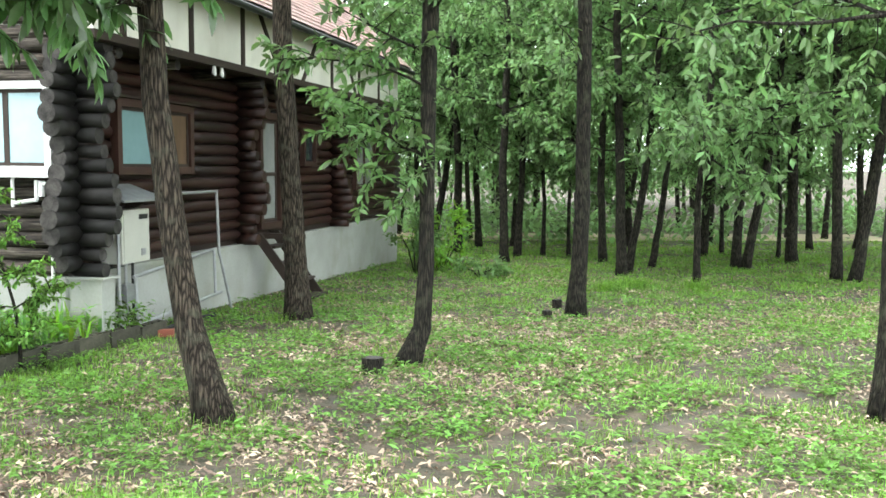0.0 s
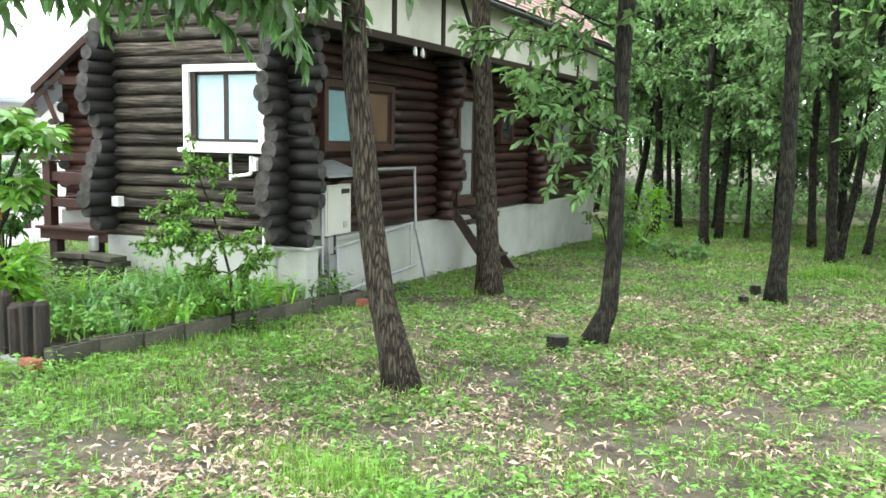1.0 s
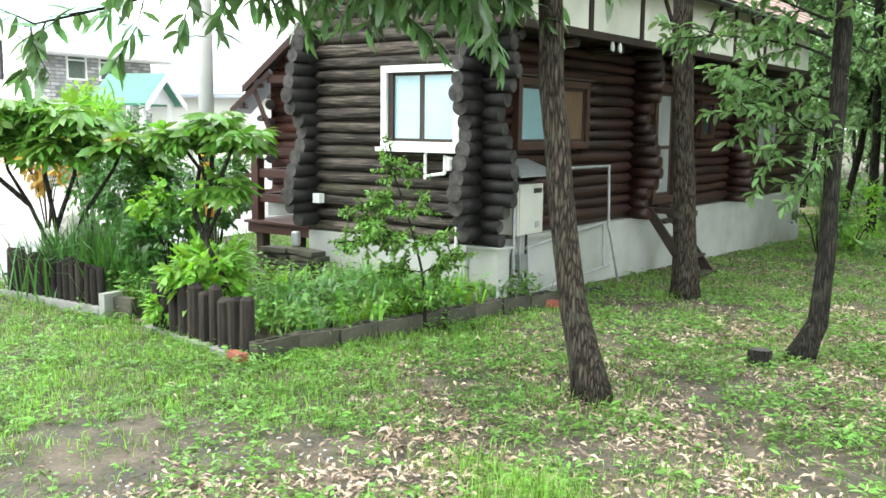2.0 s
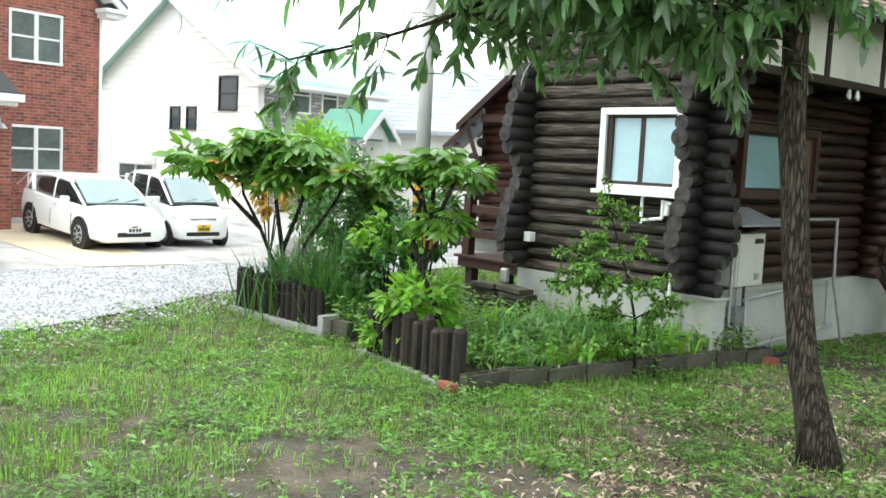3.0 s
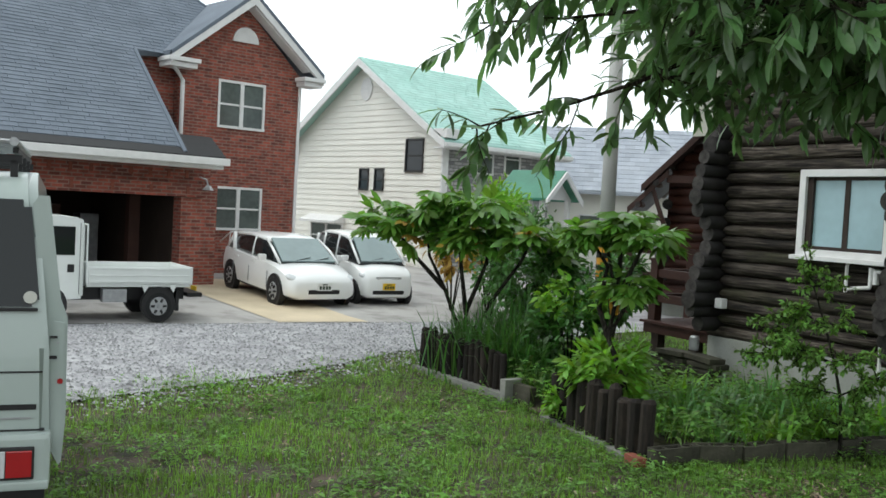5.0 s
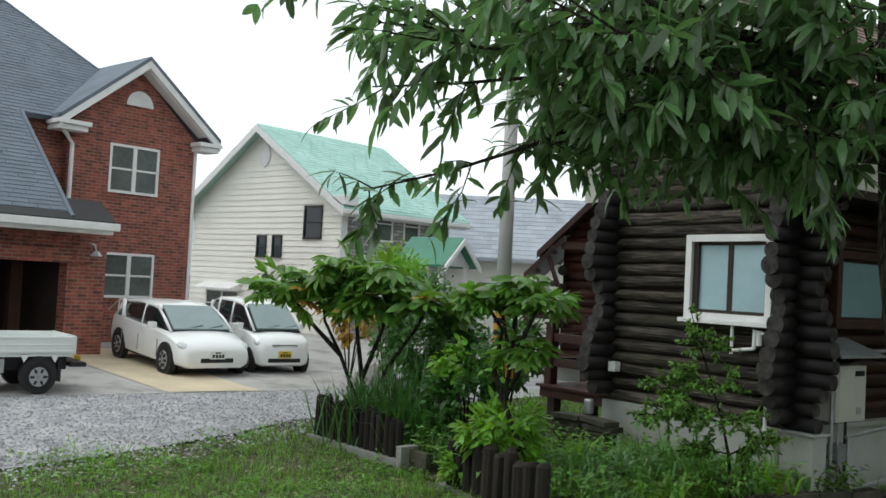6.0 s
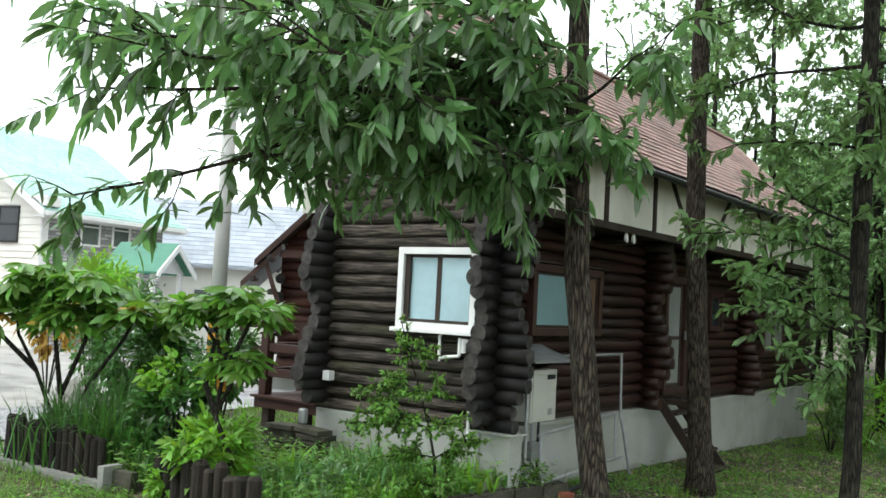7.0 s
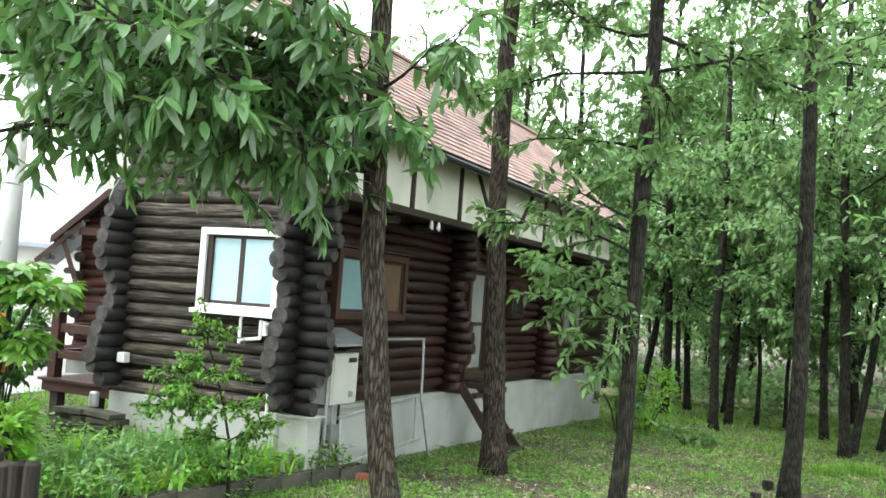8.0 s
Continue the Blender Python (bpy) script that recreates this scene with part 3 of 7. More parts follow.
def build_log_house():
    rng = random.Random(3)
    house = thing("log_house", HOUSE_M, "dark weathered log house with red-brown side wall and red shingle roof", "house")
    # foundation: a ring of concrete with a small ledge
    bm = bmesh.new()
    for b in ((-HW, 0, 0, 0.18, -0.9, FT), (-0.18, 0, 0.18, HL, -0.9, FT), (-HW, -HW + 0.18, 0.18, HL, -0.9, FT), (-HW + 0.18, -0.18, HL - 0.18, HL, -0.9, FT)):
        box(bm, *b, bevel=0.008)
    box(bm, -0.02, 0.03, 0.7, HL, FT - 0.05, FT + 0.005)
    part("foundation", bm, M_FOUND, house, "pale concrete foundation wall with damp stains")
    part("corner_pier", boxes((0.004, 0.42, 0.05, 0.32, -0.5, FT - 0.03), (0.004, 0.46, 0.02, 0.36, FT - 0.028, FT), bevel=0.01), M_FOUND, house)
    # log courses
    front_open = [(-1.25, -0.06, 1.96, 2.95)]
    side_open = [(1.02, 2.98, 1.92, 2.86), (5.25, 6.20, 0.98, 2.95), (7.33, 8.02, 2.03, 2.75), (10.5, 12.0, 1.5, 2.75)]
    step, r = 0.1665, 0.080
    mats_d, mats_r, mats_e = [M_LOGD, M_END], [M_LOGR, M_END], [M_LOGE, M_END]
    for i in range(16):
        z = FT + 0.084 + step * i + rng.uniform(-0.008, 0.008)
        rr = r * rng.uniform(0.86, 1.10)
        ext = 0.50 + wave(z, 0.4) + rng.uniform(-0.02, 0.02)
        for a, b in spans(-HW - 0.05, 0.02, z, rr, front_open):
            log_piece(house, (a, 0.085, z), (b, 0.085, z), rr, mats_d, rng)
        # the front courses run on past the corner
        log_piece(house, (0.02, 0.16, z), (ext, 0.16, z), rr * 1.12, mats_e, rng, "log_end")
        zs = z + step / 2
        for a, b in spans(0.18, HL + 0.3, zs, rr, side_open):
            log_piece(house, (-0.085, a, zs), (-0.085, b, zs), rr, mats_r, rng)
        # side courses stick out in front at both corners
        reach = 0.24 + wave(zs, 1.1) + rng.uniform(-0.02, 0.02)
        log_piece(house, (0.055, -reach, zs), (0.055, 0.10, zs), rr * 1.30, mats_e, rng, "log_end")
        reach = 0.34 + wave(zs, 1.5) * 1.3
        log_piece(house, (-HW + 0.06, -reach, zs), (-HW + 0.06, 0.3, zs), rr * 1.34, mats_e, rng, "log_end")
        # cross walls that stick out of the side wall
        for y, k in ((4.68, 0.2), (9.15, 2.0)):
            out = 0.36 + 1.2 * wave(z, k)
            log_piece(house, (-0.05, y, z), (out, y, z), rr * 1.1, [M_LOGR, M_LOGR], rng, "log_end")
        if i % 2 == 0:
            log_piece(house, (-HW + 0.085, 0.3, zs), (-HW + 0.085, HL, zs), r * 1.6, mats_d, rng)
            log_piece(house, (-HW, HL - 0.1, z), (0, HL - 0.1, z), r * 1.6, mats_d, rng)
    # dark lining behind the courses; its colour stands for shade in the gaps
    bm = boxes((-HW + 0.12, -1.27, 0.13, 0.16, FT, LT + 0.05), (-1.27, -0.05, 0.13, 0.16, FT, 1.97), (-1.27, -0.05, 0.13, 0.16, 2.93, LT + 0.05))
    for a, b, z0, z1 in ((0.13, 1.04, FT, LT), (1.04, 2.96, FT, 1.95), (1.04, 2.96, 2.83, LT), (2.96, 5.3, FT, LT), (5.3, 6.16, 2.93, LT), (5.3, 6.16, FT, 0.98), (6.16, 7.36, FT, LT), (7.36, 8.0, FT, 2.05), (7.36, 8.0, 2.73, LT), (8.0, 10.5, FT, LT), (10.5, 12, FT, 1.52), (10.5, 12, 2.73, LT), (12, HL - 0.1, FT, LT)):
        box(bm, -0.16, -0.13, a, b, z0, z1)
    box(bm, -HW + 0.13, -HW + 0.16, 0.16, HL - 0.1, FT, LT)
    part("wall_lining", bm, M_DARKW, house)
    part("ceiling", boxes((-HW + 0.1, -0.1, 0.1, HL - 0.1, LT + 0.06, LT + 0.12)), M_DARKW, house)
    # front window with its wide white frame
    window_part(house, "front_window", (-1.26, -0.02, 1.95), 0, 1.21, 1.02, M_WHITEP, M_BLUEGL, outer=0.085, depth=0.10, inner=0.04, inner_mat=M_DARKW,
                label="sliding window with frosted pale blue panes and a white frame", sill=0.05)
    part("side_board", boxes((-1.175, -1.10, -0.075, 0.0, 2.037, 2.883)), M_DARKW, house)
    # side openings; along=90 turns the face to +x
    window_part(house, "side_window", (0.0, 1.03, 1.93), 90, 1.95, 0.94, M_BROWNW, [M_TEALGL, M_CURT], outer=0.10, depth=0.07, bars=(0.62,), inner=0.04, inner_mat=M_DARKW, label="sliding window with teal blind and a stained frame")
    part("window_hood", boxes((-0.02, 0.10, 0.95, 3.1, 2.88, 2.91), bevel=0.004), M_DARKW, house)
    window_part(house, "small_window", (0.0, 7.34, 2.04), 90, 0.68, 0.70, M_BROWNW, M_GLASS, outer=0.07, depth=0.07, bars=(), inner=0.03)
    window_part(house, "far_window", (0.0, 10.5, 1.52), 90, 1.5, 1.22, M_BROWNW, M_GREYGL, outer=0.08, depth=0.07, inner=0.04)
    door = window_part(house, "side_door", (0.0, 5.26, 0.98), 90, 0.95, 1.96, M_BROWNW, M_GREYGL, outer=0.11, depth=0.09, bars=(), rows=(0.47,), inner=0.06, inner_mat=M_DARKW, label="stained timber side door with a tall grey pane")
    part("door_handle", boxes((0.8, 0.83, -0.13, -0.09, 0.9, 1.05), bevel=0.005), M_METAL, door)
    # wooden steps up to the side door
    steps = part("steps", boxes((0.05, 0.95, 4.98, 5.05, 0.86, 0.95), bevel=0.006), M_DARKW, house, "dark open wooden steps")
    for y in (4.92, 5.66):
        bm = bmesh.new()
        prism(bm, [(0.04, 0.95), (0.22, 0.95), (1.12, -0.22), (0.94, -0.25)], y, y + 0.05, "y")
        part("stringer", bm, M_DARKW, steps)
    for i in range(4):
        z = 0.74 - 0.27 * i
        part("tread", boxes((0.20 + 0.22 * i, 0.45 + 0.22 * i, 4.98, 5.65, z - 0.04, z), bevel=0.005), M_DARKW, steps)
    # jettied plaster band with timber framing
    px = 0.60
    part("plaster_band", boxes((px - 0.08, px, -0.25, 12.0, LT + 0.02, 4.40)), M_PLASTER, house, "cream plaster band between dark timbers")
    part("jetty_beam", boxes((px - 0.14, px + 0.035, -0.3, 12.0, LT - 0.07, LT + 0.03), bevel=0.008), M_DARKW, house)
    part("jetty_soffit", boxes((-0.1, px - 0.14, -0.25, 12.0, LT - 0.02, LT + 0.01)), M_DARKW, house)
    for y in [0.3, 1.9, 3.46, 7.34, 9.0, 10.4]:
        part("timber", boxes((px - 0.01, px + 0.022, y - 0.055, y + 0.055, LT + 0.03, 4.34), bevel=0.004), M_DARKW, house)
    for y0, y1 in ((4.05, 4.85), (6.65, 5.85), (8.1, 8.75)):
        bm = bmesh.new()
        prism(bm, [(y0 - 0.06, 4.34), (y0 + 0.06, 4.34), (y1 + 0.06, LT + 0.03), (y1 - 0.06, LT + 0.03)], px - 0.01, px + 0.024, "x")
        part("brace", bm, M_DARKW, house)
    for y in np.arange(0.5, 9.5, 1.35):
        log_piece(house, (-0.1, float(y), LT - 0.12), (px - 0.16, float(y), LT - 0.12), 0.075, mats_d, rng, "joist")
    for y in (2.55, 2.78):
        bm = bmesh.new()
        tube(bm, [(px + 0.0, y, LT - 0.06), (px + 0.0, y, LT - 0.16), (px + 0.02, y, LT - 0.20)], [0.02, 0.035, 0.012], 8)
        part("insulator", bm, M_WHITEP, house)
    # roof: two slopes of shingle courses over boards
    rx, rz, ex, ez, y0, y1 = -HW / 2, 6.42, 0.92, 4.30, -0.75, 12.0
    for sgn in (1, -1):
        run, rise = ex - rx, rz - ez
        ln = math.hypot(run, rise)
        bm = bmesh.new()
        prism(bm, [(rx, rz - 0.10), (rx, rz - 0.02), (rx + sgn * run, ez - 0.02), (rx + sgn * run, ez - 0.10)], y0, y1, "y")
        part("roof_deck", bm, M_DARKW, house)
        v, f = [], []
        rows = int(ln / 0.145)
        for k in range(rows):
            d0, d1 = 0.145 * k, 0.145 * k + 0.17
            y = y0 - 0.05 + rng.uniform(0, 0.2)
            while y < y1:
                w = rng.uniform(0.22, 0.34)
                li, lo_ = 0.006, 0.024 + rng.uniform(0, 0.008)
                for d, t in ((d0, li), (d1, lo_)):
                    x, z = rx + sgn * (d / ln * run), rz - d / ln * rise
                    nx, nz = sgn * rise / ln, run / ln
                    for yy in (y, min(y + w - 0.008, y1)):
                        v.append((x + nx * t, yy, z + nz * t))
                        v.append((x + nx * (t - 0.012), yy, z + nz * (t - 0.012)))
                o = len(v) - 8
                f += [(o, o + 2, o + 6, o + 4), (o + 4, o + 6, o + 7, o + 5), (o, o + 4, o + 5, o + 1), (o + 2, o + 3, o + 7, o + 6)]
                y += w
        sh = mesh_np("shingles", v, f, M_SHING, house, smooth=False)
        tagged(sh, "faded red asphalt shingles", kind="stuff")
        # white barge boards on both gables, dark behind them
        for yy in (y0 - 0.06, y1):
            bm = bmesh.new()
            prism(bm, [(rx, rz + 0.02), (rx + sgn * (run + 0.03), ez - 0.01), (rx + sgn * (run + 0.03), ez - 0.22), (rx, rz - 0.20)], yy, yy + 0.05, "y")
            part("barge_board", bm, M_PLASTER, house)
        bm = bmesh.new()
        tube(bm, [(rx + sgn * (run + 0.06), y0, ez - 0.08), (rx + sgn * (run + 0.06), y1, ez - 0.10)], 0.05, 8)
        part("gutter", bm, M_BLACK, house)
    part("ridge_cap", boxes((rx - 0.10, rx + 0.10, y0 - 0.05, y1 + 0.05, rz - 0.01, rz + 0.035), bevel=0.01), M_SHING, house)
    # gables closed with boards, beams under the front overhang
    for i in range(16, 22):
        z = FT + 0.084 + step * i
        half = min(HW / 2 + 0.05, (rz - 0.25 - z) / 0.944)
        log_piece(house, (rx - half, 0.085, z), (rx + half, 0.085, z), r * rng.uniform(0.9, 1.08), mats_d, rng)
    for yy in (0.10, 11.9):
        bm = bmesh.new()
        prism(bm, [(-HW - 0.6, 4.6), (rx, rz - 0.12), (0.6, 4.6), (0.6, LT), (-HW - 0.6, LT)], yy, yy + 0.06, "y")
        part("gable", bm, M_PLASTER, house)
    part("gable_beam", boxes((-HW - 0.3, 0.3, -0.02, 0.10, 4.46, 4.62), bevel=0.008), M_DARKW, house)
    for x, z in ((rx, 6.15), (-0.1, 5.05), (-HW + 0.1, 5.05)):
        log_piece(house, (x, -0.7, z), (x, 0.2, z), 0.10, mats_d, rng, "purlin")
    # white waste pipes under the window
    for pts, r_ in (([(-0.56, -0.06, 1.94), (-0.56, -0.10, 1.88), (-0.56, -0.10, 1.58)], 0.020), ([(-0.56, -0.10, 1.62), (-0.26, -0.10, 1.66)], 0.022),
                    ([(-0.26, -0.10, 1.66), (-0.26, -0.10, 1.88)], 0.022), ([(-0.20, -0.09, 1.70), (-0.20, -0.09, 1.87)], 0.034), ([(-0.20, -0.1, 1.84), (-0.06, -0.1, 1.84), (-0.05, -0.1, 1.78)], 0.020), ([(-0.08, -0.10, 1.88), (-0.08, -0.10, 0.66)], 0.020)):
        bm = bmesh.new()
        tube(bm, pts, r_, 10)
        part("pipe", bm, M_WHITEP, house)
    bm = boxes((-2.46, -2.34, -0.12, -0.01, 1.18, 1.31), bevel=0.012)
    part("outdoor_socket", bm, M_WHITEP, house)
    bm = bmesh.new()
    tube(bm, [(0.03, -0.2, 2.95), (0.1, 0.0, 2.75), (0.3, 0.2, 2.78), (0.05, 1.1, 2.86)], 0.008, 6)
    part("cable", bm, M_BLACK, house)
    return house


build_log_house()


def hm(x, y, z, rz=0):
    return HOUSE_M @ pose(x, y, z, 0, 0, rz)


def build_house_fittings():
    # water heater on the side wall under its own little roof
    h = thing("water_heater", hm(0.0, 0.62, 0.86), "cream enamel water heater box hung on the log wall", "water heater")
    body = part("body", boxes((0.06, 0.34, 0.0, 0.62, 0.02, 0.66), bevel=0.012), M_HEATER, h)
    part("cover", boxes((0.34, 0.352, 0.03, 0.59, 0.05, 0.62), bevel=0.004), M_HEATER, body)
    part("vent", boxes((0.352, 0.36, 0.36, 0.55, 0.54, 0.60)), M_BLACK, body)
    part("dial", boxes((0.352, 0.362, 0.40, 0.50, 0.10, 0.18)), M_METAL, body)
    part("bracket", boxes((0.0, 0.06, 0.1, 0.5, 0.1, 0.6)), M_METAL, h)
    for y in (0.15, 0.3, 0.45):
        bm = bmesh.new()
        tube(bm, [(0.2, y, 0.02), (0.2, y, -0.5), (0.16, y + 0.1, -0.8)], 0.018, 8)
        part("pipe", bm, M_METAL if y < 0.4 else M_BLACK, h)
    s = thing("heater_canopy", hm(0.0, 0.42, 1.62), "small sloping sheet-metal roof above the water heater", "canopy")
    bm = bmesh.new()
    prism(bm, [(0.0, 0.20), (0.0, 0.175), (0.5, 0.0), (0.5, 0.025)], 0, 0.95, "y")
    part("sheet", bm, M_METAL, s)
    for y in (0.05, 0.85):
        bm = bmesh.new()
        prism(bm, [(0.0, 0.17), (0.4, 0.03), (0.0, -0.15)], y, y + 0.04, "y")
        part("bracket", bm, M_DARKW, s)
    # tubular steel frame leaning along the wall
    f = thing("steel_frame", hm(0.29, 0.6, 0), "rusty tubular steel frame standing along the house wall", "frame")
    for pts in ([(0, 0, 1.68), (0, 2.62, 1.68)], [(0, 2.6, 1.70), (0.02, 2.62, 0.75)], [(0.02, 2.62, 0.8), (0.1, 2.86, -0.12)], [(0.02, 0.3, 0.70), (0.02, 2.5, 0.86)], [(0.04, 0.3, 0.1), (0.04, 2.62, 0.22)],
                [(0.02, 2.45, 0.86), (0.04, 2.45, 0.2)], [(0.02, 0.35, 0.72), (0.04, 0.35, 0.05)], [(0, 0.02, 1.70), (0.0, 0.02, 0.0)]):
        bm = bmesh.new()
        tube(bm, pts, 0.022, 8)
        part("bar", bm, M_METAL, f)
    b = thing("meter_box", hm(0.08, 0.9, 0.36), "grey meter box with cables beside the foundation", "meter box")
    part("case", boxes((0, 0.14, 0, 0.2, 0, 0.24), bevel=0.01), M_METAL, b)
    bm = bmesh.new()
    tube(bm, [(0.07, 0.1, 0.0), (0.1, 0.2, -0.2), (0.08, 0.0, -0.35), (0.07, -0.15, -0.2)], 0.014, 6)
    part("cable", bm, M_BLACK, b)
    # drain hoses on the ground by the corner
    hose = thing("drain_hose", hm(0.5, 0.7, 0.0), "black drain hose lying beside the foundation", "hose")
    bm = bmesh.new()
    tube(bm, [(0, 0, 0.06), (0.1, 0.5, 0.04), (0.02, 1.1, 0.03), (0.12, 1.7, 0.02)], 0.03, 8)
    part("hose", bm, M_BLACK, hose)
    # porch deck at the other corner, on short posts
    d = thing("porch_deck", hm(-2.72, 0.2, 0), "red-stained porch deck with railing on short posts", "deck")
    dk = part("deck_frame", boxes((-1.25, 0, -0.12, -0.06, 0.66, 0.80), (-1.25, -1.18, -0.06, 2.2, 0.66, 0.80), bevel=0.006), M_REDW, d)
    for i in range(14):
        y = -0.16 + 0.165 * i
        part("board", boxes((-1.30, 0.0, y, y + 0.155, 0.80, 0.835), bevel=0.004), M_REDW, d)
    for x, y in ((-1.06, 0.0), (-0.32, 0.0), (-1.06, 2.1)):
        part("post", boxes((x - 0.07, x + 0.07, y - 0.07, y + 0.07, 0.12, 0.66), bevel=0.006), M_DARKW, d)
        bm = bmesh.new()
        tube(bm, [(x, y, -0.1), (x, y, 0.13)], 0.15, 14)
        part("pad", bm, M_ROCK, d)
    rp = part("railing_post", boxes((-1.25, -1.11, -0.05, 0.09, 0.835, 1.70), bevel=0.01), M_REDW, d)
    part("post_cap", boxes((-1.27, -1.09, -0.07, 0.11, 1.70, 1.735), bevel=0.01), M_REDW, rp)
    for z in (1.52, 1.16):
        part("rail", boxes((-1.11, 0.05, -0.02, 0.05, z - 0.06, z + 0.06), bevel=0.008), M_REDW, d)
        part("rail", boxes((-1.215, -1.145, 0.09, 2.3, z - 0.06, z + 0.06), bevel=0.008), M_REDW, d)
    lamp = thing("porch_lamp", hm(-2.72 - 1.18, 0.22, 1.735), "pale globe lamp on the railing post", "lamp")
    bm = bmesh.new()
    tube(bm, [(0, 0, 0), (0, 0, 0.03), (0, 0, 0.05), (0, 0, 0.2), (0, 0, 0.24)], [0.05, 0.05, 0.07, 0.075, 0.03], 12)
    part("globe", bm, M_GREYGL, lamp, smooth=True)


build_house_fittings()
# ---------------------------------------------------------------- trees
def limb_points(p, d, length, n, rng, bend=0.18, rise=0.0):
    pts = [np.array(p, float)]
    d = np.array(d, float) / np.linalg.norm(d)
    for _ in range(n):
        d = d + rng.normal(size=3) * bend + [0, 0, rise]
        d /= np.linalg.norm(d)
        pts.append(pts[-1] + d * length / n)
    return pts


def build_tree(name, m, label, trunk, radii, limbs, leaf_mat, bark, rng, leaf_len=0.12, leaf_w=0.045, per_m=26, twigs=5, twig_len=0.7, droop=-0.35, spray=0.0, category="tree", steps=2, group=""):
    """trunk: points; limbs: (height share, direction, length). Leaves grow along the twigs."""
    t = thing(name, m, label, category, group)
    bm = bmesh.new()
    r2 = random.Random(int(rng.integers(1e6)))
    pts, rr = [], []
    for i in range(len(trunk) - 1):
        a, b = np.array(trunk[i], float), np.array(trunk[i + 1], float)
        k = max(2, int(np.linalg.norm(b - a) / 0.35))
        for j in range(k):
            s = j / k
            pts.append(a + (b - a) * s + rng.normal(size=3) * [0.008, 0.008, 0])
            rr.append(radii[i] + (radii[i + 1] - radii[i]) * s)
    pts.append(np.array(trunk[-1], float))
    rr.append(radii[-1])
    rr[0] *= 1.35
    if len(rr) > 1:
        rr[1] *= 1.08
    tube(bm, [Vector(p) for p in pts], rr, 14, wob=0.05, rng=r2)
    part("trunk", bm, bark, t, smooth=True)
    P = np.array(pts)
    wood, bases, dirs = bmesh.new(), [], []
    for h, d, length in limbs:
        i = min(int(h * (len(P) - 1)), len(P) - 1)
        lp = limb_points(P[i], d, length, 6, rng, 0.14, 0.02)
        r0 = min(rr[i] * 0.5, 0.008 + 0.007 * length)
        tube(wood, [Vector(p) for p in lp], [r0 * (1 - 0.13 * k) for k in range(len(lp))], 7, wob=0.05, rng=r2)
        for q in range(int(twigs * length)):
            s = rng.uniform(0.15, 1.0)
            k = min(int(s * 6), 5)
            a = lp[k] + (lp[k + 1] - lp[k]) * (s * 6 - k)
            td = unit(np.array(d, float) * 0.5 + rng.normal(size=3) * [0.8, 0.8, 0.45] + [0, 0, droop * 0.4])
            tl = twig_len * rng.uniform(0.5, 1.2)
            tp = limb_points(a, td, tl, 3, rng, 0.15, droop * 0.12)
            tube(wood, [Vector(p) for p in tp], [0.008, 0.006, 0.004, 0.002], 4, cap=False)
            n = max(3, int(per_m * tl))
            u = rng.uniform(0.1, 1.0, n) * 2.999
            ki = u.astype(int)
            T = np.array(tp)
            bases.append(T[ki] + (T[ki + 1] - T[ki]) * (u - ki)[:, None])
            dirs.append(unit(T[ki + 1] - T[ki]) * 0.6 + rng.normal(size=(n, 3)) * 0.65 + [0, 0, droop])
    tagged(part("bough", wood, bark, t), kind="stuff")
    b, dd = np.concatenate(bases), np.concatenate(dirs)
    v, f = leaves(b, dd, leaf_len * rng.uniform(0.65, 1.25, len(b)), leaf_w * rng.uniform(0.7, 1.2, len(b)), rng, steps=steps)
    ob = mesh_np("crown", v, f, leaf_mat, t)
    tagged(ob, kind="stuff")
    return t


def ring_limbs(rng, n, h0, h1, length, rise=0.25):
    out = []
    for i in range(n):
        a = rng.uniform(0, 2 * math.pi)
        out.append((rng.uniform(h0, h1), (math.cos(a), math.sin(a), rng.uniform(-0.1, rise + 0.3)), length * rng.uniform(0.6, 1.25)))
    return out


